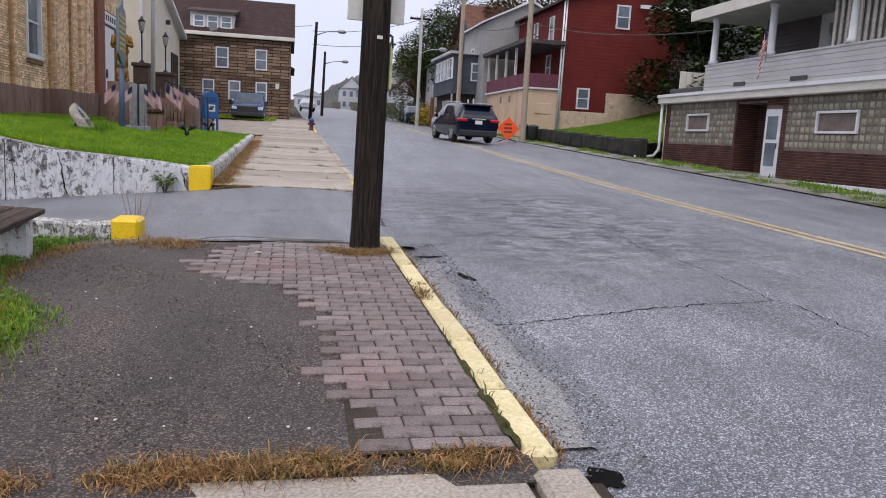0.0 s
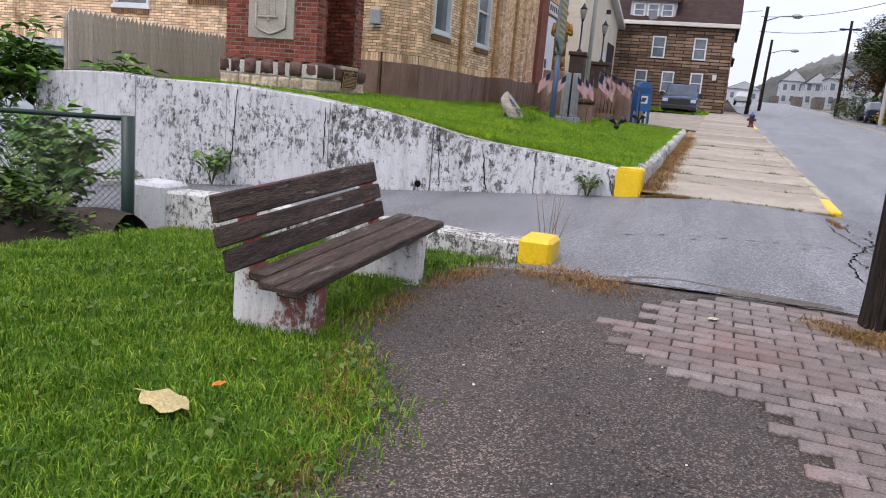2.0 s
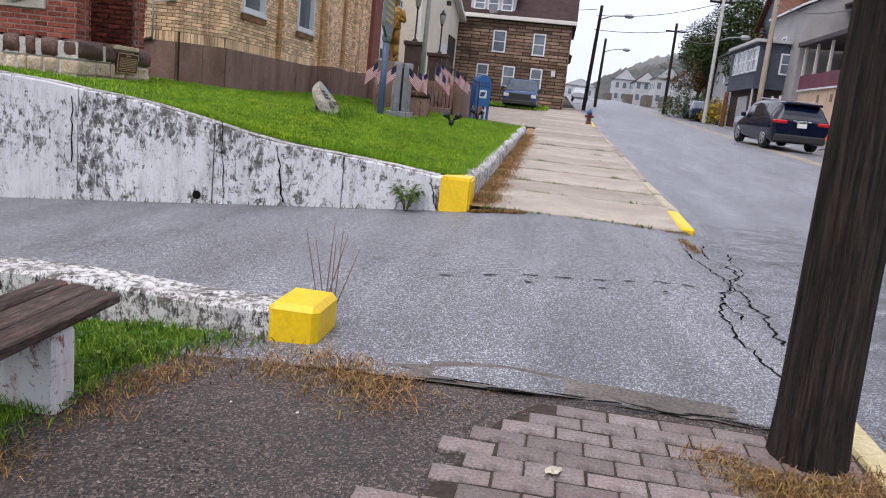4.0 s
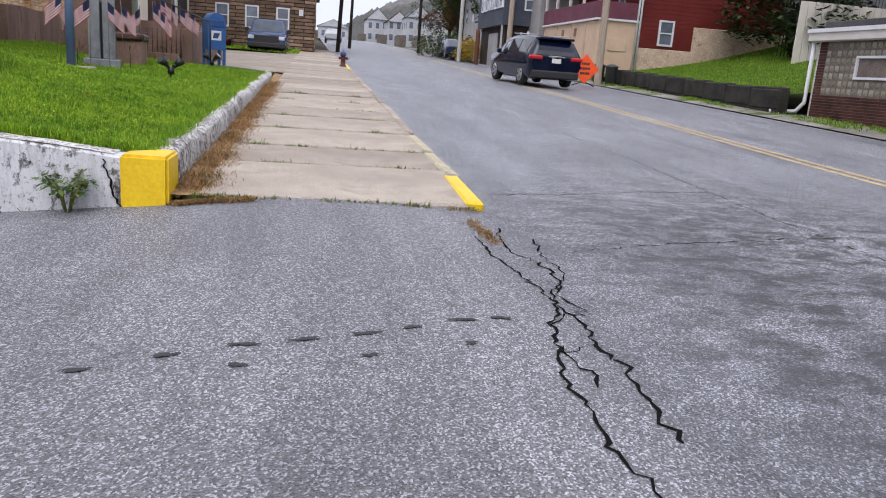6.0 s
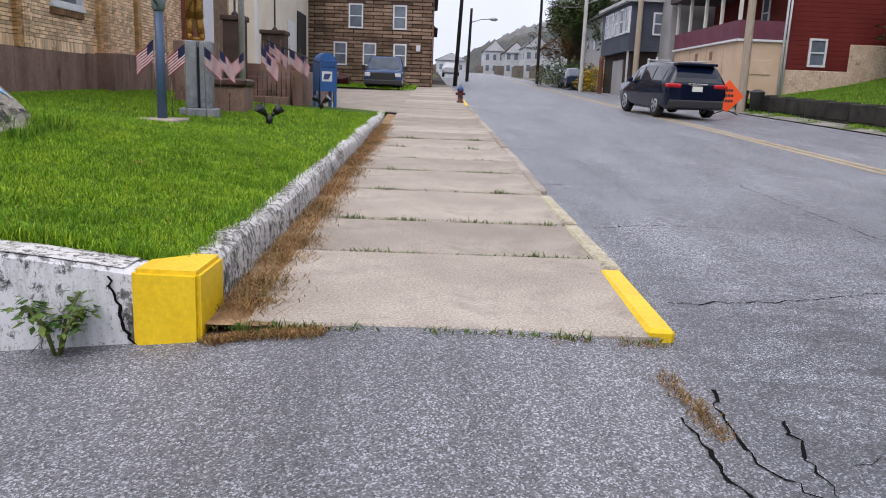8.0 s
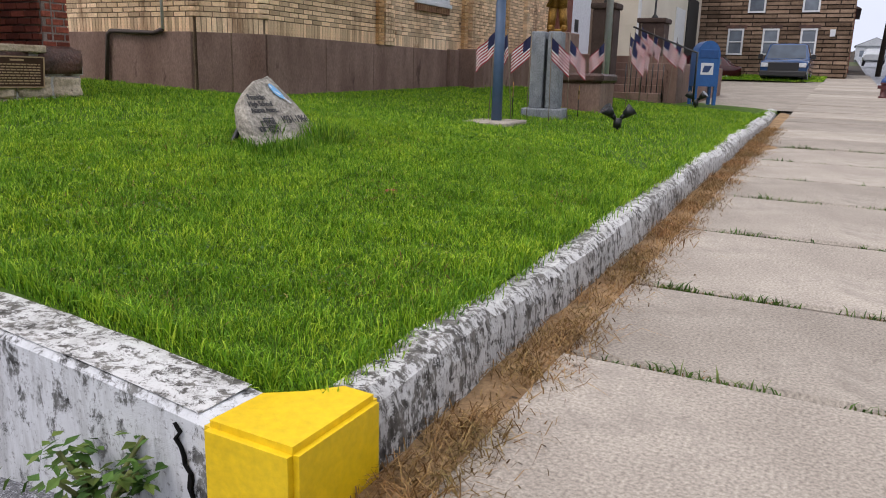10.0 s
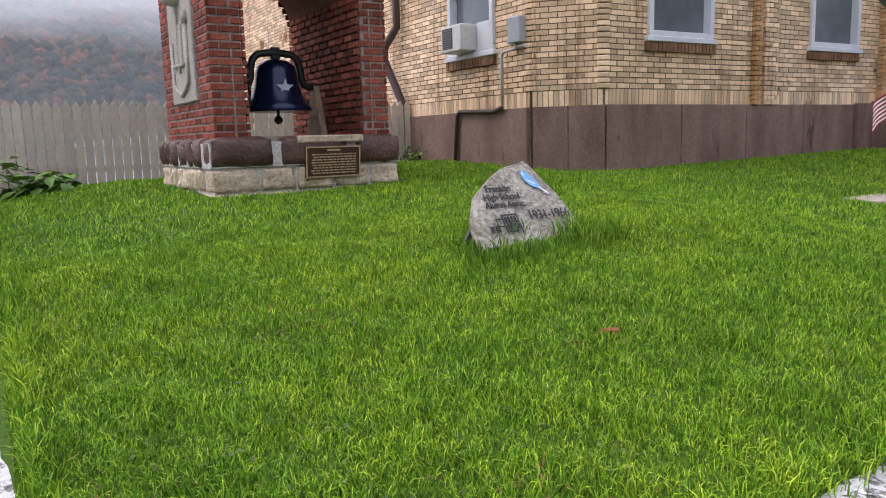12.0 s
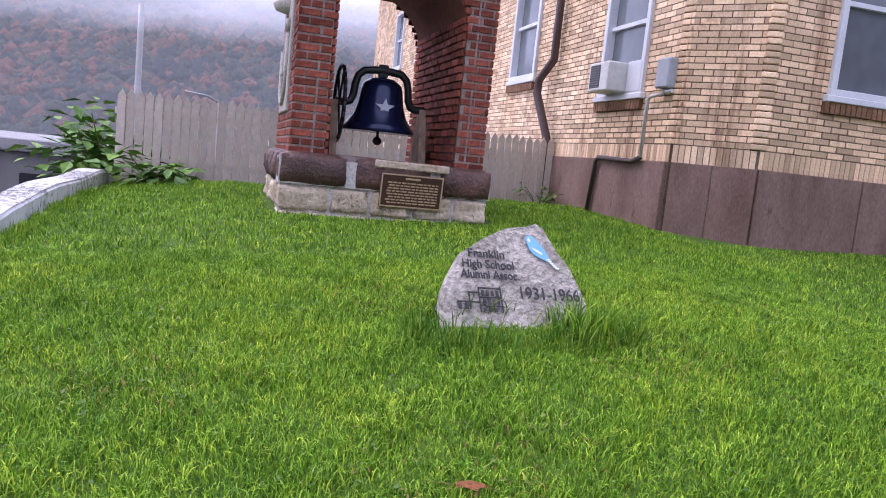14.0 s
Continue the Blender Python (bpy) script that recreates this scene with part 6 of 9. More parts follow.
def block_window(u0, u1, v0, v1, wu0, wu1, wv0, wv1, name):
    w = setting(bx(name, surface("block_joint", (0.34, 0.33, 0.3), (0.45, 0.44, 0.4), 3, 30, 0.8, 0.1), None, (GX + 0.05, 25.7 - u1, v0, GX + 0.12, 25.7 - u0, v1)), "glass block window with a small white framed pane", "window")
    b = bmesh.new()
    box(b, 0.004, 0.004, 0, 0.195, 0.195, 0.05, 0.03)
    me = bpy.data.meshes.new("glass_block")
    bmesh.ops.recalc_face_normals(b, faces=b.faces)
    b.to_mesh(me)
    b.free()
    me.materials.append(M_gblock)
    nu, nv = round((u1 - u0) / 0.2), round((v1 - v0) / 0.2)
    for i in range(nu):
        for j in range(nv):
            u, v = u0 + i * (u1 - u0) / nu, v0 + j * (v1 - v0) / nv
            if u > wu0 - 0.15 and u < wu1 - 0.05 and v > wv0 - 0.15 and v < wv1 - 0.05:
                continue
            shared("glass_block", me, w, axes((GX + 0.05, 25.7 - u, v), (0, -1, 0), (0, 0, 1)))
    b = bmesh.new()
    for r in ((wu0, wv0, wu1, wv0 + 0.06), (wu0, wv1 - 0.06, wu1, wv1), (wu0, wv0 + 0.06, wu0 + 0.06, wv1 - 0.06), (wu1 - 0.06, wv0 + 0.06, wu1, wv1 - 0.06)):
        box(b, r[0], r[1], -0.02, r[2], r[3], 0.09)
    for v_ in b.verts:
        v_.co = gm @ v_.co
    part("frame", b, M_white, w)
    b = bmesh.new()
    box(b, wu0 + 0.06, wv0 + 0.06, 0.0, wu1 - 0.06, wv1 - 0.06, 0.02, 0, gm)
    part("pane", b, plain("curtained_glass", (0.42, 0.47, 0.52), 0.15), w)


block_window(0.3, 4.4, 1.5, 2.86, 1.55, 2.95, 1.92, 2.5, "window_6")
block_window(6.9, 12.5, 1.47, 2.86, 8.15, 9.65, 1.88, 2.45, "window_7")
dr = setting(bx("door_1", M_white, None, (GX - 0.01, 19.03, 0.55, GX + 0.035, 19.74, 2.55), 0.01), "white storm door in the brick front", "door")
bx("pane", M_glass, dr, (GX - 0.02, 19.15, 1.7, GX - 0.012, 19.62, 2.35))
bx("lower_panel", M_glass, dr, (GX - 0.02, 19.15, 0.95, GX - 0.012, 19.62, 1.6))
rod("door_handle", M_black, dr, (GX - 0.04, 19.09, 1.45), (GX - 0.04, 19.09, 1.6), 0.012)
bx("fascia", M_cream, gb, (GX - 0.25, 4.0, 2.88, GX + 0.5, 25.95, 3.18), 0.02, "cream fascia over the brick front")
bx("gutter", M_white, gb, (GX - 0.3, 4.0, 3.1, GX - 0.2, 25.95, 3.2))
bx("flat_roof", surface("tar_roof", (0.05, 0.05, 0.055), (0.09, 0.09, 0.09), 3, 30, 0.7, 0.2), gb, (GX + 0.1, 23.2, 3.18, 21.0, 25.8, 3.42), 0.02)
# balcony wall of clapboards
for i in range(6):
    bx("siding_board", M_siding, gb, (GX - 0.1 - 0.008 * (i % 2), 4.0, 3.2 + 0.135 * i, GX, 23.15, 3.2 + 0.135 * i + 0.13), 0.004)
bx("balcony_floor", M_siding, gb, (GX, 4.0, 3.19, 21.0, 23.15, 3.26))
bx("rail_cap", M_siding, gb, (GX - 0.13, 4.0, 4.0, GX + 0.06, 23.18, 4.06), 0.008)
for y in (22.85, 19.85, 16.6, 13.4):
    b = bmesh.new()
    lathe(b, [(0.15, 4.06), (0.15, 4.16), (0.115, 4.2), (0.1, 5.35), (0.14, 5.42), (0.14, 5.52)], 14, pose(GX - 0.02, y, 0))
    part("column", b, M_white, gb)
# the shade under the porch roof is put into this siding colour
M_porchshade = surface("shaded_porch_siding", (0.07, 0.065, 0.07), (0.12, 0.11, 0.115), 1.5, 40, 0.7, 0.1)
bx("upper_wall", M_porchshade, gb, (15.6, 4.0, 3.2, 21.0, 22.9, 6.0))
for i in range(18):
    bx("siding_board", M_porchshade, gb, (15.575, 4.0, 3.3 + 0.13 * i, 15.6, 22.9, 3.3 + 0.13 * i + 0.12))
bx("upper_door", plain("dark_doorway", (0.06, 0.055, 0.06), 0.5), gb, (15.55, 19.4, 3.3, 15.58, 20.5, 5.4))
bx("upper_door_frame", M_white, gb, (15.54, 19.2, 3.3, 15.565, 20.7, 5.55))
bx("upper_pane", M_glass, gb, (15.53, 19.6, 4.1, 15.54, 20.3, 5.2))
b = bmesh.new()
prism(b, [(GX - 0.5, 5.5), (21.5, 5.5), (21.5, 6.6), (GX - 0.5, 5.75)], 19.6, axes((0, 23.6, 0), (1, 0, 0), (0, 0, 1)))
# ceiling greyed to carry the porch shade
part("porch_roof", b, surface("shaded_porch_ceiling", (0.26, 0.25, 0.23), (0.36, 0.34, 0.31), 1.5, 40, 0.6, 0.1, grain=0.08), gb)
bx("porch_fascia", M_cream, gb, (GX - 0.54, 4.0, 5.46, GX - 0.5, 23.6, 5.78))
for i in range(24):
    bx("screen_slat", surface("screen_slat", (0.26, 0.245, 0.215), (0.38, 0.36, 0.32), 2, 20, 0.6, 0.1), gb, (GX - 0.06, 17.2 - 0.22 * i, 4.06, GX - 0.03, 17.2 - 0.22 * i + 0.1, 5.5))
# panel behind the slats, its grey standing for the dim porch
bx("screen_back", plain("screen_shade", (0.16, 0.155, 0.14), 0.7), gb, (GX + 0.02, 12.0, 4.06, GX + 0.05, 17.25, 5.5))
bx("vent", plain("vent_dark", (0.05, 0.05, 0.05), 0.6), gb, (GX - 0.12, 20.8, 3.28, GX - 0.1, 21.4, 3.4))
bx("vent", plain("vent_dark", (0.05, 0.05, 0.05), 0.6), gb, (GX - 0.12, 18.0, 3.28, GX - 0.1, 18.7, 3.4))
spout = thing("downspout", pose(GX - 0.12, 25.82, 0), "white metal downspout at the brick corner", "downspout")
b = bmesh.new()
chain(b, [(0, 0, 3.15), (0, 0, 1.25), (-0.15, 0.1, 1.0), (-0.7, 0.5, 0.95)], 0.055, 8)
part("pipe", b, M_white, spout)
bx("flank_wall", M_cream, gb, (GX + 0.02, 25.7, 0.3, 21.0, 25.8, 3.0))
pf = small_flag(GX - 0.25, 19.7, 3.9, 200, 70, 1.25, 2.6, "porch flag")
tagged(pf, "striped flag hanging from the porch column", "flag")

# grass bank with a dark stone edge
M_darkwall = surface("mossy_dark_stone", (0.018, 0.018, 0.016), (0.05, 0.048, 0.042), 2, 25, 0.9, 0.7)
bw = setting(bx("wall_bank", M_darkwall, None, (12.6, 25.95, 0.4, 12.9, 38.6, 1.62), 0.03), "low dark mossy stone wall below a grass bank", "wall")
for i in range(9):
    bx("stone", M_darkwall, bw, (12.57, 26.0 + 1.4 * i, 1.0 + 0.035 * 1.4 * i, 12.95, 27.37 + 1.4 * i, 1.56 + 0.037 * 1.4 * i), 0.04)
bankh = lambda x, y: 1.45 + (y - 26) * 0.015 + np.clip(x - 12.9, 0, 12) * 0.16 + 0.012 * np.clip(x - 15.6, 0, 12) ** 2
gbank = setting(sheet("ground_bank_grass", M_turf, np.linspace(12.85, 26, 16), np.linspace(25.8, 42.1, 16), bankh), "green grass bank beside the red house", "bank")
bp = scatter(36000, 12.9, 22, 26.0, 42.0, bankh, 31)
blades("bank_grass", bp, M_blade2, 0.08, 0.022, 0.6, 32, None, "green grass on the bank")
vg = scatter(26000, 11.8, 13.3, 6, 60, lambda x, y: grade(y) + 0.03, 33, lambda x, y, r: (np.sin(x * 4 + np.sin(y * 1.3) * 2) + np.sin(y * 0.9) + r.normal(0, 0.5, len(x)) > 0.3))
blades("verge_grass", vg, M_blade2, 0.09, 0.02, 0.7, 34, None, "patchy grass on the far verge")


# ---- houses on the right ----
def sash(parent, name, x, y, z, w, h, axis, out):
    """A white framed window on a wall: axis 'x' lies on a wall facing the street, 'y' on one facing down the street."""
    m = axes((x, y, z), (0, -1, 0), (0, 0, 1)) if axis == "x" else axes((x, y, z), (1, 0, 0), (0, 0, 1))
    b = bmesh.new()
    t_ = 0.09
    for r in ((0, 0, w, t_), (0, h - t_, w, h), (0, t_, t_, h - t_), (w - t_, t_, w, h - t_), (t_, h / 2 - 0.03, w - t_, h / 2 + 0.03)):
        box(b, r[0], r[1], -0.05, r[2], r[3], 0.06, 0, m)
    f = part(name, b, M_white, parent)
    b = bmesh.new()
    box(b, t_, t_, -0.02, w - t_, h - t_, 0.025, 0, m)
    part("pane", b, M_glass, f)
    return f


def boards(parent, x0, x1, y0, y1, z0, z1, material, step=0.16, faces="xy"):
    """Lapped clapboards on the street side and the side facing down the street."""
    b = bmesh.new()
    z = z0
    while z < z1 - 0.02:
        t_ = min(z + step - 0.012, z1)
        if "x" in faces:
            box(b, x0 - 0.025, y0, z, x0, y1, t_)
        if "y" in faces:
            box(b, x0, y0 - 0.025, z, x1, y0, t_)
        z += step
    return part("siding", b, material, parent)


def gable_roof(parent, x0, x1, y0, y1, z, rise, material, along="x", over=0.35, name="roof"):
    b = bmesh.new()
    if along == "x":
        c = (y0 + y1) / 2
        prism(b, [(y0 - over, z - 0.12), (y0 - over, z), (c, z + rise), (y1 + over, z), (y1 + over, z - 0.12), (c, z + rise - 0.14)], x1 - x0 + 2 * over, axes((x0 - over, 0, 0), (0, 1, 0), (0, 0, 1)))
    else:
        c = (x0 + x1) / 2
        prism(b, [(x0 - over, z - 0.12), (x0 - over, z), (c, z + rise), (x1 + over, z), (x1 + over, z - 0.12), (c, z + rise - 0.14)], y1 - y0 + 2 * over, axes((0, y1 + over, 0), (1, 0, 0), (0, 0, 1)))
    return part(name, b, material, parent)


M_redside = surface("barn_red_siding", (0.115, 0.016, 0.014), (0.16, 0.026, 0.022), 0.8, 30, 0.75, 0.1, grain=0.15)
M_shingle = surface("brown_shingle", (0.05, 0.035, 0.032), (0.09, 0.065, 0.06), 2, 25, 0.9, 0.4)
M_beige = surface("beige_stucco", (0.5, 0.36, 0.25), (0.62, 0.47, 0.35), 1, 30, 0.85, 0.2, grain=0.1)
M_maroon = surface("maroon_panel", (0.12, 0.04, 0.06), (0.18, 0.065, 0.09), 1, 30, 0.7, 0.1)
M_buffstone = surface("buff_stone_base", (0.45, 0.34, 0.25), (0.6, 0.48, 0.37), 2.5, 20, 0.9, 0.6, spots=[((0.3, 0.22, 0.16), 3, 0.6)])
rh = thing("red_house", Matrix.Identity(4), "barn red two-storey house with a beige porch base", "house")
bx("wall", M_redside, rh, (15.2, 42.0, 1.5, 22.8, 51.0, 9.3))
boards(rh, 15.2, 22.8, 42.0, 51.0, 3.2, 9.3, M_redside, 0.2)
b = bmesh.new()
prism(b, [(15.2, 9.3), (22.8, 9.3), (19.0, 10.6)], 9.0, axes((0, 51.0, 0), (1, 0, 0), (0, 0, 1)))
part("gable", b, M_redside, rh)
gable_roof(rh, 15.2, 22.8, 42.0, 51.0, 9.35, 1.3, M_shingle, "y")
bx("eave_board", M_white, rh, (19.5, 41.6, 9.15, 23.2, 41.68, 9.35))
sash(rh, "window", 18.2, 41.97, 7.95, 0.85, 1.35, "y", 0)
sash(rh, "window", 16.15, 41.97, 3.3, 0.78, 1.2, "y", 0)
sash(rh, "window", 15.17, 44.6, 7.2, 0.8, 1.5, "x", 0)
sash(rh, "window", 15.17, 47.6, 7.2, 0.8, 1.5, "x", 0)
sash(rh, "window", 15.17, 44.8, 5.0, 0.8, 1.5, "x", 0)
bx("stone_base", M_buffstone, rh, (15.15, 41.93, 1.0, 18.0, 42.0, 3.15), 0.02)
bx("stone_base", M_buffstone, rh, (17.95, 41.92, 1.0, 22.85, 42.0, 4.3), 0.02)
for x in (15.0, 15.14):
    rod("drainpipe", M_white, rh, (x, 41.9, 1.8), (x + 0.05, 41.9, 9.3), 0.05, None, 8)
bx("porch_base", M_beige, rh, (13.1, 42.0, 1.2, 15.2, 50.7, 4.3), 0.02, "beige stucco porch base")
for y in (43.6, 45.8, 48.2):
    bx("pilaster", M_beige, rh, (13.06, y, 1.5, 13.1, y + 0.08, 4.3))
for y in (45.0, 47.0):
    bx("vent_window", plain("vent_brown", (0.2, 0.12, 0.08), 0.6), rh, (13.07, y, 3.6, 13.09, y + 0.35, 4.0))
bx("panel", M_beige, rh, (13.7, 41.96, 2.9, 14.6, 42.0, 3.5), 0.01)
bx("porch_rail", M_maroon, rh, (13.02, 41.95, 4.35, 13.1, 50.7, 5.15), 0, "maroon porch parapet")
bx("porch_rail", M_maroon, rh, (13.1, 41.95, 4.35, 15.2, 42.03, 5.15))
bx("porch_trim", M_white, rh, (12.96, 41.9, 4.28, 15.2, 50.75, 4.37))
for y in (42.05, 44.2, 46.3, 48.5, 50.5):
    bx("porch_post", M_cream, rh, (13.02, y, 5.15, 13.16, y + 0.14, 6.75), 0.01)
bx("porch_roof", surface("dark_porch_roof", (0.06, 0.05, 0.055), (0.1, 0.085, 0.09), 2, 25, 0.8, 0.2), rh, (12.7, 41.6, 6.75, 15.2, 51.0, 7.0), 0.02)
bx("footing", M_buffstone, rh, (13.05, 41.95, 1.0, 15.2, 42.02, 1.9), 0.01)
# fence board on the bank beside the red house
bfn = thing("board_fence", Matrix.Identity(4), "pale board fence behind the brick building", "fence")
for i in range(14):
    bx("board", M_cream, bfn, (18.8 + 0.33 * i, 35.0, 2.4, 18.8 + 0.33 * i + 0.31, 35.05, 5.1), 0.004)
ifn = thing("iron_fence", Matrix.Identity(4), "dark iron picket fence on the slope behind the boards", "fence")
for i in range(34):
    rod("picket", M_black, ifn, (19.0 + 0.16 * i, 36.4, 3.0), (19.0 + 0.16 * i, 36.4, 6.0 + 0.05 * (i % 3)), 0.02, 0.012, 5)
for z_ in (4.9, 5.75):
    rod("rail", M_black, ifn, (18.9, 36.4, z_), (24.5, 36.4, z_), 0.02, None, 5)

gh = thing("grey_house", Matrix.Identity(4), "grey sided gabled house with a brown roof", "house")
M_greyside = surface("grey_siding", (0.3, 0.3, 0.3), (0.38, 0.38, 0.375), 1, 30, 0.7, 0.05, grain=0.08)
bx("wall", M_greyside, gh, (12.9, 51.2, 1.5, 18.9, 57.6, 9.1))
boards(gh, 12.9, 18.9, 51.2, 57.6, 3.0, 9.1, M_greyside, 0.17)
b = bmesh.new()
prism(b, [(12.9, 9.1), (18.9, 9.1), (15.9, 10.75)], 6.4, axes((0, 57.6, 0), (1, 0, 0), (0, 0, 1)))
part("gable", b, M_greyside, gh)
M_rustroof = surface("rust_shingle", (0.1, 0.05, 0.035), (0.17, 0.085, 0.06), 2, 25, 0.9, 0.3)
gable_roof(gh, 12.9, 18.9, 51.2, 57.6, 9.15, 1.65, M_white, "y")
sash(gh, "window", 12.87, 55.0, 6.2, 0.9, 1.5, "x", 0)

bh = thing("blue_house", Matrix.Identity(4), "slate blue sided house over a dark garage floor", "house")
M_slate = surface("slate_blue_siding", (0.055, 0.065, 0.085), (0.085, 0.1, 0.13), 1, 30, 0.7, 0.05)
bx("lower_floor", surface("dark_base", (0.03, 0.022, 0.02), (0.06, 0.045, 0.04), 2, 25, 0.9, 0.3), bh, (11.4, 53.3, 1.2, 15.0, 60.0, 4.4))
bx("wall", M_slate, bh, (11.1, 53.0, 4.4, 15.0, 60.0, 7.1))
boards(bh, 11.1, 15.0, 53.0, 60.0, 4.4, 7.1, M_slate, 0.17)
bx("flat_roof", M_siding, bh, (10.8, 52.7, 7.1, 15.2, 60.2, 7.28))
sash(bh, "window", 12.4, 52.96, 5.3, 0.85, 1.25, "y", 0)
for i in range(5):
    sash(bh, "window", 11.06, 58.9 - 1.25 * i, 5.4, 0.95, 1.45, "x", 0)
bx("garage_door", M_greyside, bh, (11.35, 55.0, 1.7, 11.4, 57.5, 4.0))
for y in (53.1, 59.8):
    bx("post", M_siding, bh, (11.1, y, 1.5, 11.2, y + 0.1, 4.4))
sh = thing("slate_house", Matrix.Identity(4), "slate blue house with a rust brown roof and pointed gable", "house")
bx("wall", M_slate, sh, (14.1, 60.6, 1.5, 23.0, 66.6, 9.5))
b = bmesh.new()
prism(b, [(60.6, 9.5), (66.6, 9.5), (63.6, 12.2)], 8.8, axes((14.1, 0, 0), (0, 1, 0), (0, 0, 1)))
part("gable", b, M_slate, sh)
gable_roof(sh, 14.1, 23.0, 60.6, 66.6, 9.5, 2.8, M_rustroof, "x")
sash(sh, "window", 15.0, 60.57, 7.6, 0.8, 1.4, "y", 0)
stoop = thing("porch_stairs", Matrix.Identity(4), "weathered wooden stairs beside the grey house", "stairs")
for i in range(6):
    bx("tread", M_cream, stoop, (12.2, 51.0 + 0.28 * i, 1.9 + 0.2 * i, 13.2, 51.3 + 0.28 * i, 1.98 + 0.2 * i))
for y in (51.0, 52.6):
    bx("newel", M_white, stoop, (12.2, y, 1.7, 12.3, y + 0.1, 4.0))

# ---- vehicles ----
def loft_car(name, m, L, stations, paint, label, wheel_y, wheel_r, track, category="car", truck=False):
    """A car from cross-sections: rows of (y, low, belt, roof, half_low, half_belt, half_roof). Rear at y = 0."""
    t = thing(name, m, label, category)
    b, g = bmesh.new(), bmesh.new()
    prev = None
    for y, lo, belt, roof, wl, wb, wr in stations:
        ring = []
        for s in (1, -1):
            side = [(s * wl * 0.92, lo), (s * wl, lo + 0.14), (s * (wb + 0.015), (lo + belt) * 0.55), (s * wb, belt), (s * wr, roof - 0.05), (s * wr * 0.82, roof)]
            ring.append(side)
        pts_ = ring[0] + ring[1][::-1]
        cur = [b.verts.new((x, y, z)) for x, z in pts_]
        if prev:
            n = len(cur)
            for k in range(n):
                b.faces.new((prev[0][k], prev[0][(k + 1) % n], cur[(k + 1) % n], cur[k])).smooth = True
        else:
            b.faces.new(cur)
        prev = (cur, pts_)
    b.faces.new(prev[0][::-1])
    part("body", b, paint, t)
    M_carglass = glass_mat("car_glass", (0.015, 0.018, 0.022), 0.04)
    cab = [s for s in stations if s[3] - s[2] > 0.3]
    for sd in (1, -1):
        for (y0, lo0, be0, ro0, wl0, wb0, wr0), (y1, lo1, be1, ro1, wl1, wb1, wr1) in zip(cab, cab[1:]):
            g = bmesh.new()
            e = 0.012
            f0, f1 = 0.12, 0.86
            q = []
            for (yy_, be, ro, wb, wr, f) in ((y0 + 0.05, be0, ro0, wb0, wr0, f0), (y1 - 0.05, be1, ro1, wb1, wr1, f0), (y1 - 0.05, be1, ro1, wb1, wr1, f1), (y0 + 0.05, be0, ro0, wb0, wr0, f1)):
                q.append((sd * (wb + (wr - wb) * f + e), yy_, be + (ro - 0.05 - be) * f))
            vs = [g.verts.new(p) for p in q]
            g.faces.new(vs)
            part("side_window", g, M_carglass, t)
    M_tyre = plain("tyre", (0.015, 0.015, 0.016), 0.8)
    M_rim = plain("alloy", (0.45, 0.46, 0.48), 0.35, 0.7)
    for y in wheel_y:
        for sd in (1, -1):
            w = bmesh.new()
            lathe(w, [(wheel_r * 0.6, -0.11), (wheel_r * 0.95, -0.11), (wheel_r, -0.08), (wheel_r, 0.08), (wheel_r * 0.95, 0.11), (wheel_r * 0.6, 0.11)], 24, pose(sd * track, y, wheel_r, 0, 90, 0))
            wo = part("wheel", w, M_tyre, t)
            w = bmesh.new()
            lathe(w, [(wheel_r * 0.2, -0.115), (wheel_r * 0.66, -0.118), (wheel_r * 0.66, 0.118), (wheel_r * 0.2, 0.115)], 20, pose(sd * track, y, wheel_r, 0, 90, 0))
            ro_ = part("rim", w, M_rim, wo)
            w = bmesh.new()
            for k in range(5):
                a = k * math.tau / 5
                box(w, sd * track - 0.122, y + wheel_r * 0.4 * math.cos(a) - 0.035, wheel_r + wheel_r * 0.4 * math.sin(a) - 0.035, sd * track + 0.122, y + wheel_r * 0.4 * math.cos(a) + 0.035, wheel_r + wheel_r * 0.4 * math.sin(a) + 0.035)
            part("rim_holes", w, M_tyre, wo)
    return t, M_carglass


def car_paint(name, c):
    m, tr, bs = graph(name)
    tr.links.new(ramp(tr, noise_tex(tr, coords(tr), 2, 3), [(0.3, tuple(x * 0.85 for x in c)), (0.7, c)]), bs.inputs["Base Color"])
    bs.inputs["Metallic"].default_value, bs.inputs["Roughness"].default_value = 0.0, 0.14
    bs.inputs["Specular IOR Level"].default_value = 0.3
    bs.inputs["Coat Weight"].default_value = 0.25
    return m


M_navy = car_paint("navy_car_paint", (0.003, 0.007, 0.024))
suv_rows = [(0.0, 0.42, 0.95, 1.0, 0.78, 0.86, 0.8), (0.06, 0.3, 1.0, 1.08, 0.84, 0.9, 0.78), (0.22, 0.26, 1.03, 1.5, 0.88, 0.915, 0.66), (0.5, 0.24, 1.03, 1.6, 0.9, 0.92, 0.66), (1.35, 0.22, 1.02, 1.66, 0.9, 0.92, 0.68), (2.3, 0.22, 1.0, 1.66, 0.9, 0.92, 0.68), (3.0, 0.22, 0.98, 1.56, 0.9, 0.92, 0.66), (3.5, 0.22, 0.98, 1.05, 0.9, 0.91, 0.8), (4.3, 0.24, 0.92, 0.96, 0.86, 0.87, 0.75), (4.6, 0.3, 0.75, 0.8, 0.72, 0.76, 0.66)]
suv, M_cg = loft_car("suv", pose(7.78, 31.3, float(grade(32.0)), 2.1, 0, 5), 4.65, suv_rows, M_navy, "dark blue mid-size SUV driving in the far lane", (0.95, 3.65), 0.36, 0.8)
b = bmesh.new()
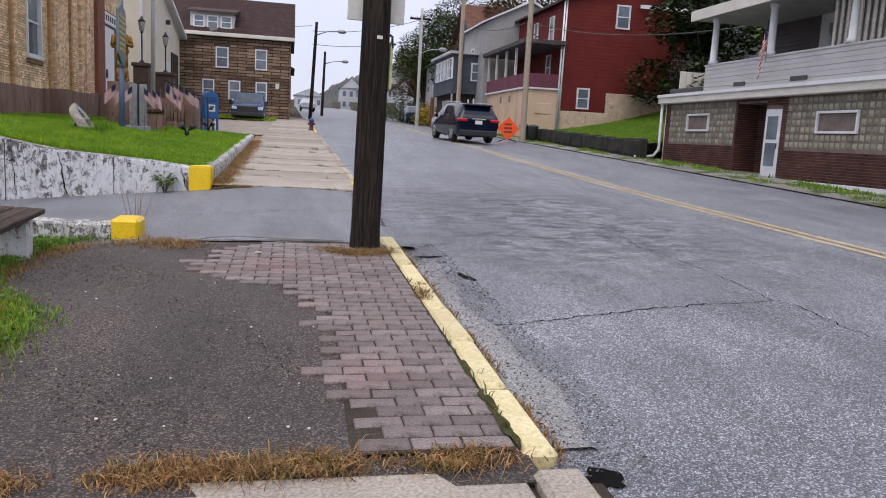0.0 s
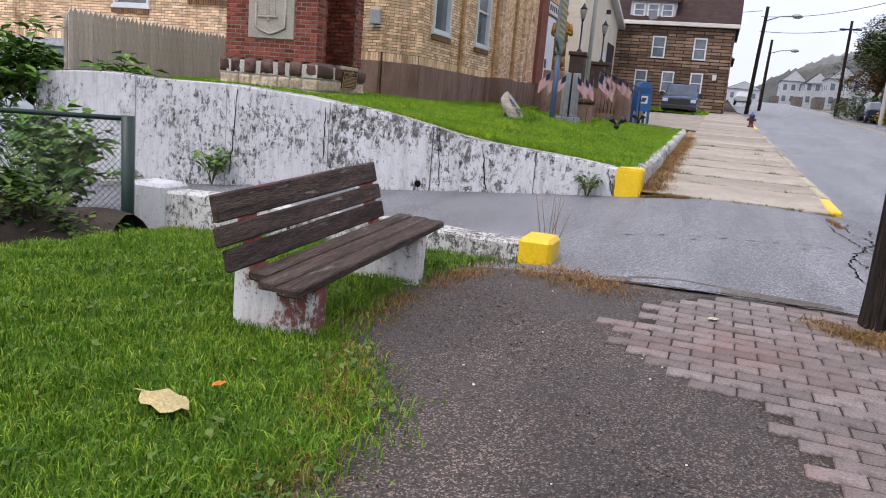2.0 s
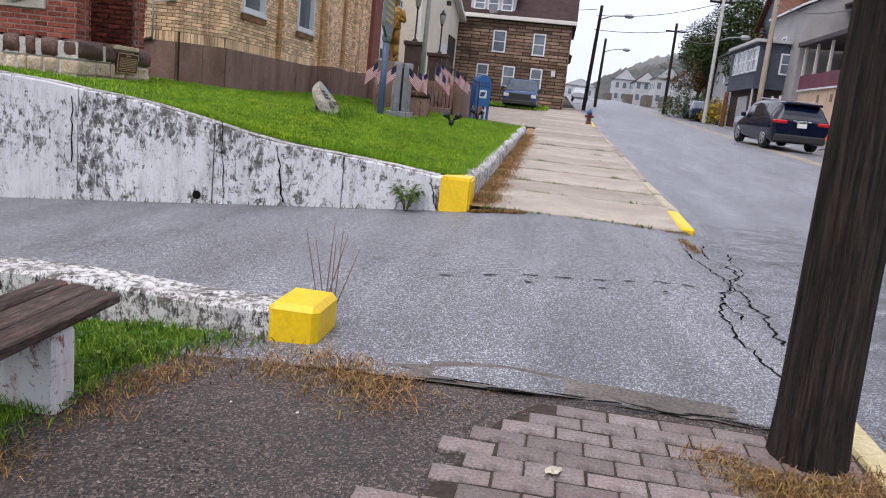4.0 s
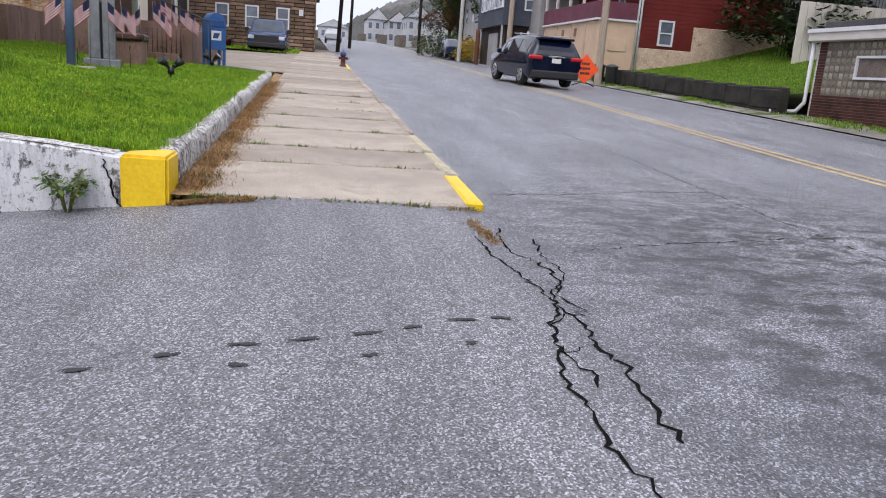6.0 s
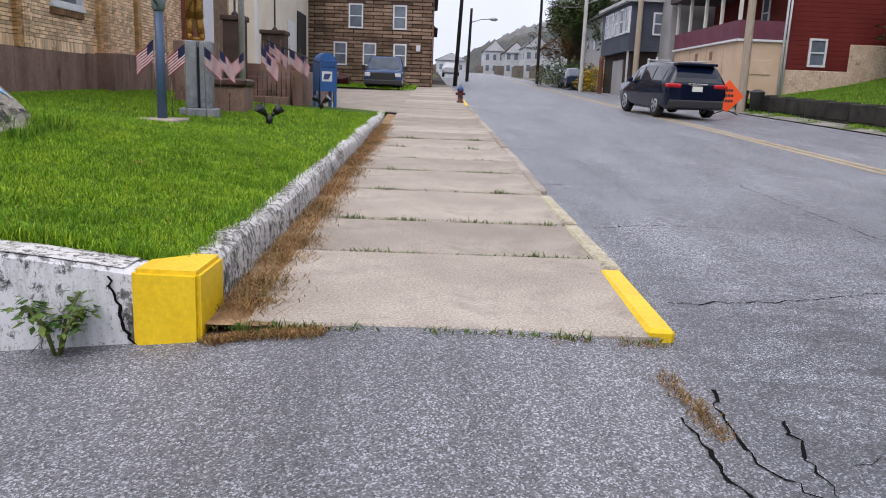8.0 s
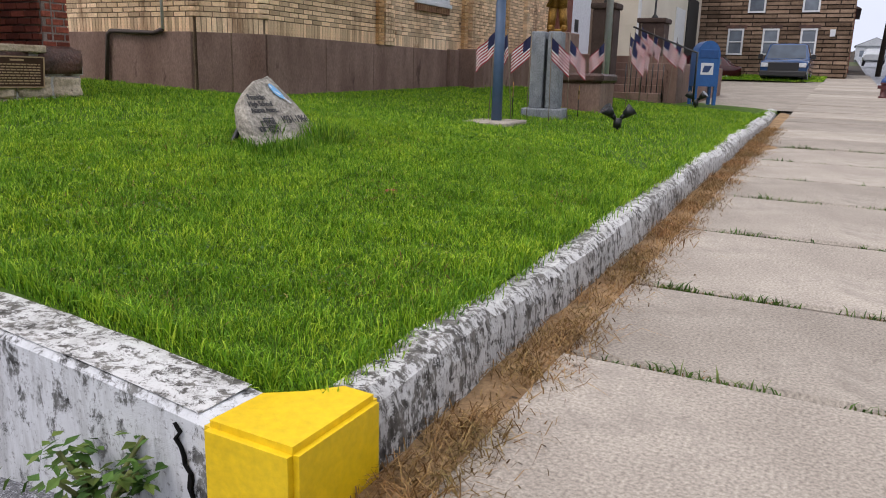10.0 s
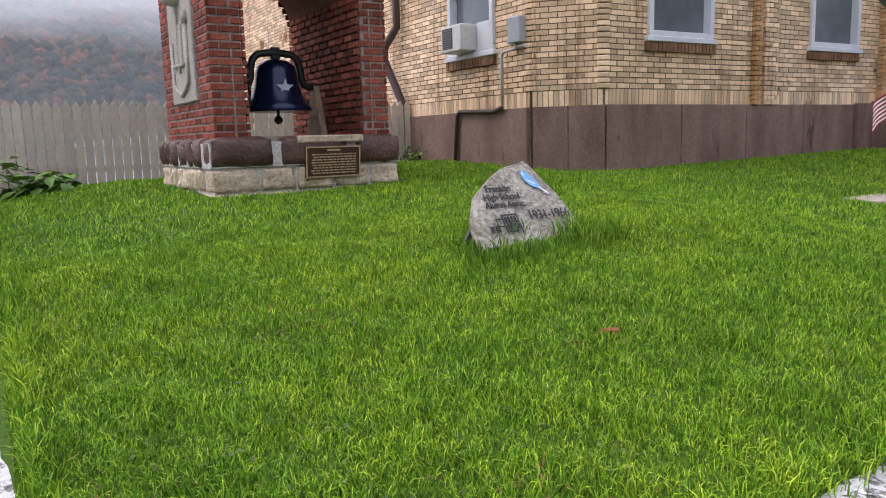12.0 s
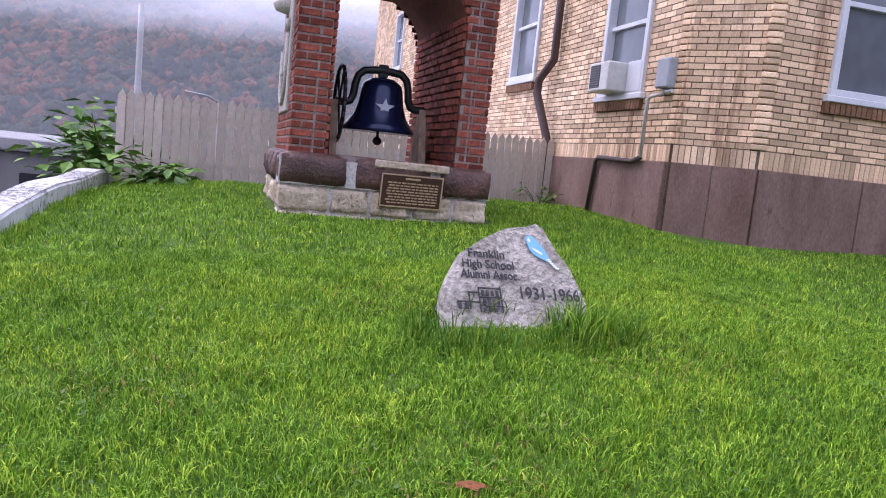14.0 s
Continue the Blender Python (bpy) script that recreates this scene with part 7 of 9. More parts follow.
vs = [b.verts.new(p) for p in ((-0.7, 0.04, 1.06), (0.7, 0.04, 1.06), (0.58, 0.235, 1.47), (-0.58, 0.235, 1.47))]
b.faces.new(vs)
part("rear_window", b, M_cg, suv)
M_lamp = plain("tail_lamp_red", (0.5, 0.015, 0.02), 0.25)
for sd in (1, -1):
    bx("tail_light", M_lamp, suv, (min(sd * 0.5, sd * 0.93), -0.03, 0.9, max(sd * 0.5, sd * 0.93), 0.22, 1.02), 0.03)
    bx("mirror", M_navy, suv, (min(sd * 0.93, sd * 1.08), 2.95, 0.98, max(sd * 0.93, sd * 1.08), 3.1, 1.14), 0.03)
    rod("roof_rail", M_alu, suv, (sd * 0.62, 0.7, 1.68), (sd * 0.62, 2.6, 1.7), 0.018)
bx("number_plate", plain("plate_white", (0.7, 0.7, 0.66), 0.5), suv, (-0.16, -0.02, 0.8, 0.16, 0.0, 0.95), 0.005)
bx("chrome_bar", plain("chrome", (0.7, 0.7, 0.72), 0.15, 1.0), suv, (-0.3, -0.025, 0.98, 0.3, 0.0, 1.03), 0.01)
bx("bumper", plain("bumper_black", (0.02, 0.02, 0.022), 0.6), suv, (-0.84, -0.06, 0.3, 0.84, 0.2, 0.55), 0.04)
bx("spoiler", M_navy, suv, (-0.62, 0.12, 1.54, 0.62, 0.5, 1.62), 0.02)

M_bluecar = car_paint("steel_blue_paint", (0.02, 0.06, 0.16))
pk_rows = [(0.0, 0.5, 1.1, 1.14, 0.85, 0.95, 0.9), (0.1, 0.4, 1.15, 1.2, 0.95, 0.99, 0.93), (2.0, 0.4, 1.15, 1.2, 0.96, 1.0, 0.93), (2.2, 0.4, 1.18, 1.85, 0.96, 1.0, 0.78), (3.2, 0.4, 1.18, 1.95, 0.96, 1.0, 0.8), (4.0, 0.4, 1.16, 1.88, 0.96, 1.0, 0.78), (4.65, 0.4, 1.15, 1.22, 0.96, 0.99, 0.9), (5.6, 0.4, 1.08, 1.14, 0.95, 0.96, 0.86), (5.8, 0.45, 1.0, 1.04, 0.88, 0.9, 0.8)]
pick, _ = loft_car("pickup_truck", pose(-2.55, 53.6, 1.5, 0, 0, 180) @ pose(0, 0, 0), 5.8, pk_rows, M_bluecar, "steel blue pickup truck parked facing the street", (1.2, 4.75), 0.4, 0.86, "pickup truck")
b = bmesh.new()
b.faces.new([b.verts.new(p) for p in ((-0.82, 4.68, 1.24), (0.82, 4.68, 1.24), (0.7, 4.06, 1.84), (-0.7, 4.06, 1.84))])
part("windscreen", b, glass_mat("windscreen", (0.03, 0.045, 0.065), 0.08), pick)
bx("grille", M_black, pick, (-0.62, 5.78, 0.62, 0.62, 5.87, 1.02), 0.02)
bx("bumper", plain("bumper_black", (0.02, 0.02, 0.022), 0.6), pick, (-0.95, 5.7, 0.42, 0.95, 5.92, 0.66), 0.04)
for sd in (1, -1):
    bx("headlight", plain("headlight_glass", (0.55, 0.58, 0.62), 0.15), pick, (min(sd * 0.62, sd * 0.92), 5.72, 0.82, max(sd * 0.62, sd * 0.92), 5.84, 1.0), 0.02)
    bx("mirror", M_black, pick, (min(sd * 1.0, sd * 1.2), 4.3, 1.2, max(sd * 1.0, sd * 1.2), 4.42, 1.42), 0.02)
car2_rows = [(0.0, 0.4, 0.8, 0.85, 0.75, 0.82, 0.76), (0.4, 0.28, 0.88, 0.93, 0.84, 0.87, 0.75), (0.9, 0.25, 0.9, 1.3, 0.86, 0.88, 0.62), (1.6, 0.24, 0.9, 1.42, 0.86, 0.88, 0.62), (2.5, 0.24, 0.9, 1.4, 0.86, 0.88, 0.62), (3.2, 0.24, 0.9, 0.95, 0.86, 0.87, 0.75), (4.2, 0.3, 0.72, 0.76, 0.75, 0.78, 0.7)]
loft_car("sedan", pose(10.2, 62.0, float(grade(64)), 2.1, 0, 0), 4.3, car2_rows, car_paint("slate_car_paint", (0.02, 0.035, 0.07)), "dark blue sedan parked at the far kerb", (0.8, 3.3), 0.32, 0.74)
loft_car("sedan", pose(-4.6, 51.5, 1.5, 0, 0, 90), 4.3, car2_rows, car_paint("maroon_paint", (0.06, 0.012, 0.014)), "dark maroon sedan beside the brown house", (0.8, 3.3), 0.32, 0.74)

loft_car("sedan", pose(1.9, 92.0, float(grade(93)), 2.1, 0, 180), 4.3, car2_rows, car_paint("silver_paint", (0.4, 0.42, 0.44)), "silver sedan parked far up the street", (0.8, 3.3), 0.32, 0.74)

# ---- yard, cream building and brown stone house on the left ----
yard = setting(sheet("pavement_yard", M_conc, np.linspace(-16, -0.9, 16), np.linspace(29.8, 54, 24), lambda x, y: np.maximum(grade(y) - 0.015, 1.0) + 0.0 * x), "pale concrete yard between the buildings", "pavement")
slope_p = setting(sheet("ground_lawn_side", M_turf, np.linspace(-7, -2.2, 10), np.linspace(47.5, 54.8, 8), lambda x, y: grade(y) + 0.03 + 0.04 * np.clip(-2.2 - x, 0, 1)), "strip of grass before the brown house", "lawn")
blades("strip_grass", scatter(9000, -7, -0.9, 47.6, 54.8, lambda x, y: grade(y) + 0.04, 41), M_blade, 0.12, 0.03, 0.6, 42, None, "grass before the brown house")
cb = thing("cream_building", Matrix.Identity(4), "cream sided garage building with a sloping roof", "building")
M_creamside = surface("cream_siding", (0.6, 0.55, 0.45), (0.7, 0.65, 0.55), 0.8, 30, 0.6, 0.05, grain=0.06)
b = bmesh.new()
prism(b, [(40.5, 0.9), (54.0, 0.9), (54.0, 7.0), (44.0, 9.2), (40.5, 9.2)], 7.0, axes((-14.3, 0, 0), (0, 1, 0), (0, 0, 1)))
part("wall", b, M_creamside, cb)
boards(cb, -14.3, -7.3, 40.5, 54.0, 1.2, 9.2, M_creamside, 0.22, "y")
b = bmesh.new()
prism(b, [(54.6, 6.85), (54.6, 7.05), (43.8, 9.45), (43.8, 9.25)], 7.6, axes((-14.5, 0, 0), (0, 1, 0), (0, 0, 1)))
part("roof", b, M_white, cb)
bx("garage_door", plain("garage_white", (0.7, 0.71, 0.72), 0.5), cb, (-7.3, 47.5, 1.6, -7.26, 49.6, 4.9), 0.01)
# dark panel laid on the uncut wall, painted as a shaded opening
bx("opening_shade", plain("doorway_shade", (0.02, 0.018, 0.017), 0.8), cb, (-7.3, 50.2, 1.6, -7.25, 53.0, 5.6))
bx("corner_trim", M_white, cb, (-7.32, 40.46, 1.0, -7.22, 40.6, 9.2))
lampb = bx("wall_lamp", M_black, cb, (-7.3, 48.2, 7.0, -7.05, 48.4, 7.25), 0.03)

bhn = thing("brown_house", Matrix.Identity(4), "brown stone-faced house with a dark roof and dormer", "house")
M_bstone = surface("brown_stone_siding", (0.15, 0.105, 0.075), (0.29, 0.21, 0.155), 1.5, 25, 0.85, 0.4, vary=0.45, per="island")
YB = 55.0
bx("wall", surface("brown_joint", (0.03, 0.022, 0.017), (0.06, 0.045, 0.034), 2, 25, 0.9, 0.2), bhn, (-8.8, YB, 1.2, -0.1, 65, 7.5))
wins = [(-5.08, 5.2, -4.22, 6.6), (-2.47, 5.2, -1.65, 6.6), (-5.95, 3.05, -5.15, 4.4), (-4.22, 3.05, -3.42, 4.4), (-2.4, 3.05, -1.62, 4.4)]
cells = courses(8.7, 5.6, 1.1, 0.155, 0.055, [(a + 8.8, c - 1.8, d + 8.8, e - 1.8) for a, c, d, e in wins])
V, F = bricks(cells, axes((-8.8, YB, 1.8), (1, 0, 0), (0, 0, 1)), 0.05, 0.02)
tagged(mesh_from("stone_facing", V, F, M_bstone, bhn), "", "", "", "stuff")
V, F = bricks(courses(10, 5.6, 1.1, 0.155, 0.055), axes((-0.1, YB, 1.8), (0, 1, 0), (0, 0, 1)), 0.05, 0.02)
tagged(mesh_from("stone_facing", V, F, M_bstone, bhn), "", "", "", "stuff")
for a, c, d, e in wins:
    sash(bhn, "window", a, YB - 0.02, c, d - a, e - c, "y", 0)
    bx("lintel", M_brownstone, bhn, (a - 0.12, YB - 0.07, e, d + 0.12, YB, e + 0.18))
b = bmesh.new()
prism(b, [(YB - 0.4, 7.45), (YB + 5, 10.6), (65.4, 7.45)], 9.3, axes((-9.1, 0, 0), (0, 1, 0), (0, 0, 1)))
part("roof", b, surface("dark_brown_shingle", (0.03, 0.018, 0.017), (0.06, 0.036, 0.034), 2, 25, 0.9, 0.4), bhn)
bx("gutter", M_cream, bhn, (-9.15, YB - 0.5, 7.25, 0.2, YB - 0.3, 7.5), 0.02)
bx("dormer", M_siding, bhn, (-6.8, YB + 0.4, 7.7, -3.9, YB + 4, 8.9))
b = bmesh.new()
prism(b, [(YB + 0.1, 8.8), (YB + 4, 9.6), (YB + 4, 9.7), (YB + 0.1, 8.95)], 3.3, axes((-7.0, 0, 0), (0, 1, 0), (0, 0, 1)))
part("dormer_roof", b, M_shingle, bhn)
for x in (-6.6, -5.7, -4.8):
    sash(bhn, "dormer_window", x, YB + 0.38, 7.85, 0.75, 0.85, "y", 0)
dish = thing("satellite_dish", pose(-5.3, YB + 0.1, 7.75, 60, 0, 20), "small grey satellite dish on the roof edge", "satellite dish")
b = bmesh.new()
lathe(b, [(0.02, 0.0), (0.2, 0.04), (0.3, 0.1), (0.29, 0.11)], 18)
part("dish", b, plain("dish_grey", (0.12, 0.12, 0.13), 0.5), dish)
rod("arm", M_black, dish, (0, 0, 0), (0, -0.1, -0.3), 0.02)
bx("utility_box", M_white, bhn, (-1.05, YB - 0.15, 4.0, -0.8, YB - 0.05, 4.35), 0.01)

# ---- hydrant ----
hy = thing("fire_hydrant", pose(1.0, 37.0, float(grade(37))) @ Matrix.Diagonal((0.8, 0.8, 0.78, 1)), "dark red fire hydrant with a blue top", "hydrant")
b = bmesh.new()
lathe(b, [(0.17, -0.02), (0.17, 0.05), (0.12, 0.08), (0.115, 0.5), (0.15, 0.52), (0.15, 0.56)], 16)
tube(b, (-0.22, 0, 0.4), (0.22, 0, 0.4), 0.07, 0.07)
tube(b, (0, -0.24, 0.38), (0, 0, 0.38), 0.085, 0.085)
part("barrel", b, plain("hydrant_red", (0.08, 0.014, 0.016), 0.45), hy)
b = bmesh.new()
lathe(b, [(0.15, 0.56), (0.13, 0.66), (0.07, 0.74), (0.03, 0.76), (0.03, 0.82)], 16)
part("bonnet", b, plain("hydrant_blue", (0.03, 0.08, 0.25), 0.45), hy)

# ---- road works sign ----
sg = thing("road_work_sign", pose(10.2, 35.1, float(grade(35.1)) - 0.02), "orange diamond road work sign on a low stand", "road sign")
b = bmesh.new()
prism(b, [(0, 0.1), (0.56, 0.66), (0, 1.22), (-0.56, 0.66)], 0.02, axes((0, 0.01, 0), (1, 0, 0), (0, 0, 1)))
bmesh.ops.bevel(b, geom=list(b.edges), offset=0.006, segments=1, affect="EDGES")
part("panel", b, plain("sign_orange", (0.9, 0.1, 0.015), 0.5), sg)
b = bmesh.new()
for z, w in ((0.86, 0.34), (0.68, 0.42), (0.5, 0.4)):
    for k in range(4):
        box(b, -w / 2 + k * w / 4, -0.014, z - 0.045, -w / 2 + (k + 0.78) * w / 4, -0.01, z + 0.045)
part("text_relief", b, M_ink, sg)
for sd in (1, -1):
    rod("leg", M_black, sg, (0, 0.05, 0.2), (sd * 0.45, 0.1, 0.03), 0.02)
for x, y in ((12.1, 38.6), (12.2, 37.4)):
    tb = thing("trash_can", pose(x, y, float(grade(y)) + 0.03), "dark grey plastic rubbish bin by the porch", "bin", "bins")
    b = bmesh.new()
    lathe(b, [(0.2, 0), (0.26, 0.7), (0.28, 0.72), (0.28, 0.76), (0.1, 0.84)], 16)
    part("body", b, plain("bin_grey", (0.04, 0.042, 0.045), 0.5), tb)

# ---- street poles, lamps and wires ----
M_lampgrey = plain("lamp_arm_grey", (0.3, 0.31, 0.32), 0.4, 0.4)
def street_lamp_arm(t, z, dx, dz=0.6):
    b = bmesh.new()
    chain(b, [(0, 0, z), (dx * 0.5, 0, z + dz * 0.8), (dx, 0, z + dz)], 0.04, 6)
    part("lamp_arm", b, M_lampgrey, t)
    b = bmesh.new()
    lathe(b, [(0.05, -0.35), (0.15, -0.2), (0.16, 0.15), (0.05, 0.35)], 10, pose(dx * 1.12, 0, z + dz, 0, 90, 0))
    part("lamp_head", b, M_lampgrey, t)


p2 = wood_pole(11.75, 37.7, 1.25, 10.5, 0.16, 0.12, M_pole, "pale wooden utility pole beside the beige porch")
p3 = wood_pole(11.5, 52.5, 1.8, 11.0, 0.17, 0.13, M_pole, "pale wooden utility pole before the blue house")
b = bmesh.new()
lathe(b, [(0.22, 9.2), (0.25, 9.25), (0.25, 10.0), (0.15, 10.1)], 14, pose(-0.35, 0, -0.4))
part("transformer", b, plain("transformer_grey", (0.35, 0.37, 0.4), 0.5), p3)
p4 = wood_pole(9.8, 59.5, 2.05, 9.0, 0.14, 0.11, surface("white_pole", (0.4, 0.4, 0.38), (0.52, 0.51, 0.48), 4, 30, 0.7, 0.2), "pale pole with a crossarm and street lamp")
bx("crossarm", M_poleold, p4, (-0.9, -0.06, 8.1, 0.75, 0.06, 8.25))
for x in (-0.8, -0.35, 0.3, 0.65):
    rod("insulator", M_white, p4, (x, 0, 8.25), (x, 0, 8.4), 0.04)
street_lamp_arm(p4, 5.6, 1.6, 0.4)
p5 = wood_pole(1.55, 62.0, 2.1, 7.6, 0.15, 0.11, M_poleold, "dark pole with a street lamp", (0, 2.5))
street_lamp_arm(p5, 6.6, 1.8, 0.5)
p6 = wood_pole(3.1, 78.0, 2.7, 6.4, 0.15, 0.11, M_poleold, "dark distant pole with a street lamp", (0, 1.5))
street_lamp_arm(p6, 5.2, 1.8, 0.4)
p7 = wood_pole(9.7, 80.0, 2.75, 8.5, 0.15, 0.12, M_poleold, "dark utility pole beyond the bushes")
wood_pole(10.3, 56.0, 1.95, 2.2, 0.14, 0.14, surface("rust_post", (0.1, 0.04, 0.025), (0.16, 0.07, 0.04), 4, 30, 0.8, 0.3), "short rusty brown post at the verge")


def wire(a, c, sag, r=0.014, label="black overhead cable between the poles"):
    b = bmesh.new()
    n = 14
    pts_ = [(a[0] + (c[0] - a[0]) * i / n, a[1] + (c[1] - a[1]) * i / n, a[2] + (c[2] - a[2]) * i / n - sag * 4 * (i / n) * (1 - i / n)) for i in range(n + 1)]
    chain(b, pts_, r, 5)
    return tagged(part("overhead_cable", b, M_black), label, "cable", "overhead cables")


wire((1.55, 62, 9.0), (9.8, 59.5, 10.2), 0.4, 0.02)
wire((1.55, 62, 8.0), (9.8, 59.5, 8.8), 0.4, 0.02)
wire((9.8, 59.5, 10.3), (11.5, 52.5, 11.2), 0.2, 0.02)
wire((11.5, 52.5, 9.2), (11.75, 37.7, 7.3), 0.5, 0.02)
wire((11.75, 37.7, 7.2), (15.5, 23.3, 5.6), 0.5, 0.02)
wire((11.75, 37.7, 6.8), (15.2, 42.0, 6.6), 0.1, 0.02)
wire((0.69, 6.82, 9.2), (11.75, 37.7, 11.0), 0.5, 0.012)
wire((1.55, 62, 9.4), (-14, 62, 9.0), 0.4, 0.02)
bx("crossarm", M_poleold, p7, (-0.9, -0.06, 7.7, 0.9, 0.06, 7.84))
wire((9.8, 59.5, 7.6), (9.7, 80, 10.6), 0.5, 0.02)

# fittings on the corner pole
bx("sign_board", plain("pole_sign_back", (0.55, 0.55, 0.52), 0.5), near_pole, (-0.26, 0.15, 2.15, 0.28, 0.17, 2.5), 0.004)
bx("side_sign", surface("faded_green_yellow", (0.32, 0.36, 0.16), (0.45, 0.46, 0.24), 3, 30, 0.6, 0.1), near_pole, (0.14, -0.04, 1.5, 0.165, 0.22, 1.95), 0.004)
bx("tag", plain("tag_alu", (0.55, 0.55, 0.52), 0.4), near_pole, (0.0, -0.137, 1.93, 0.05, -0.125, 1.96))
b = bmesh.new()
chain(b, [(0.11, -0.06, 2.0), (0.15, -0.05, 1.98), (0.16, -0.03, 1.88)], 0.012, 6)
part("strap", b, M_black, near_pole)

# ---- trees, bushes and hills ----
M_autumn = [blade_material("foliage_green", (0.03, 0.055, 0.015), (0.05, 0.085, 0.022), (0.085, 0.12, 0.035)),
            blade_material("foliage_rust", (0.08, 0.04, 0.015), (0.13, 0.07, 0.025), (0.19, 0.11, 0.04)),
            blade_material("foliage_dark", (0.018, 0.035, 0.014), (0.03, 0.055, 0.02), (0.05, 0.08, 0.03))]
M_bark = surface("bark", (0.05, 0.04, 0.032), (0.1, 0.08, 0.065), 4, 30, 0.9, 0.5, stretch=(4, 4, 0.5))


def tree(x, y, z, h, spread, mat_i, seed, count=8500):
    t = thing("tree", pose(x, y, z), ("green leafy tree on the hillside", "rust coloured autumn tree on the hillside", "dark green tree on the hillside")[mat_i], "tree", "hillside trees")
    rng = random.Random(seed)
    b = bmesh.new()
    tube(b, (0, 0, -0.5), (0.1, 0, h * 0.55), 0.03 * h, 0.015 * h, 8)
    cs, rs = [], []
    for k in range(9):
        a = rng.uniform(0, math.tau)
        r = spread * rng.uniform(0.2, 0.75)
        zz_ = h * rng.uniform(0.4, 0.95)
        tip = (r * math.cos(a), r * math.sin(a), zz_)
        tube(b, (0.05, 0, h * rng.uniform(0.25, 0.5)), tip, 0.012 * h, 0.004 * h, 6)
        cs.append(tip)
        rs.append(spread * rng.uniform(0.35, 0.55))
    part("trunk", b, M_bark, t)
    leaf_cloud("crown", cs, rs, count, 0.27, M_autumn[mat_i], seed, t, 0.8, 1.3)
    return t


seed = 50
for x, y, h, s, k in ((24, 48, 10, 4.5, 2), (31, 45, 11, 5, 0), (33, 37, 10, 4.5, 2), (34, 31, 12, 5, 1), (31, 26, 9, 4.5, 0), (31, 22, 12, 5.5, 2), (29, 16, 11, 5, 0), (24, 60, 12, 5, 0), (19, 66, 11, 5, 1), (22, 72, 13, 5.5, 2), (17, 76, 11, 5, 0), (26, 80, 14, 6, 1), (19, 86, 12, 5.5, 2), (30, 58, 14, 6, 2), (33, 44, 14, 6, 1), (16, 70, 8, 4, 2), (14.5, 84, 8, 4, 0), (18, 92, 11, 5, 2), (23, 92, 14, 6, 0), (16, 100, 9, 4.5, 1), (21, 104, 13, 6, 2), (27, 100, 17, 7, 0), (20, 79, 13, 5.5, 0), (30, 88, 18, 7, 2), (28, 70, 15, 6.5, 0), (22, 38, 8, 4, 2), (23.5, 30, 8, 4, 0), (34, 74, 18, 7, 1), (20, 116, 12, 6, 2)):
    seed += 1
    tree(x, y, float(terrain(x, y)), h, s, k, seed)
M_yb = blade_material("yellow_leaf", (0.35, 0.24, 0.02), (0.55, 0.4, 0.03), (0.65, 0.5, 0.08))


def bush(x, y, z, r, material, label, seed, n=1400, leaf=0.2):
    t = thing("bush", pose(x, y, z), label, "bush")
    rng = random.Random(seed)
    cs = [(rng.uniform(-r, r) * 0.7, rng.uniform(-r, r) * 0.7, rng.uniform(0.3, 1.0) * r) for _ in range(9)]
    b = bmesh.new()
    for c in cs:
        tube(b, (0, 0, -0.1), c, 0.03, 0.01, 5)
    part("stem", b, M_bark, t)
    leaf_cloud("foliage", cs, [r * 0.5] * 9, n, leaf, material, seed, t, 0.8, 1.6)


bush(10.9, 60.5, 2.0, 1.5, M_yb, "golden yellow bush beside the blue house", 81)
bush(10.6, 64.5, 2.1, 1.6, M_autumn[2], "dark green bush on the verge", 82)
bush(10.0, 69.0, 2.3, 1.9, M_autumn[0], "green bush on the verge", 83)
bush(10.9, 73.0, 2.4, 2.2, M_autumn[2], "tall dark green bush on the verge", 84)


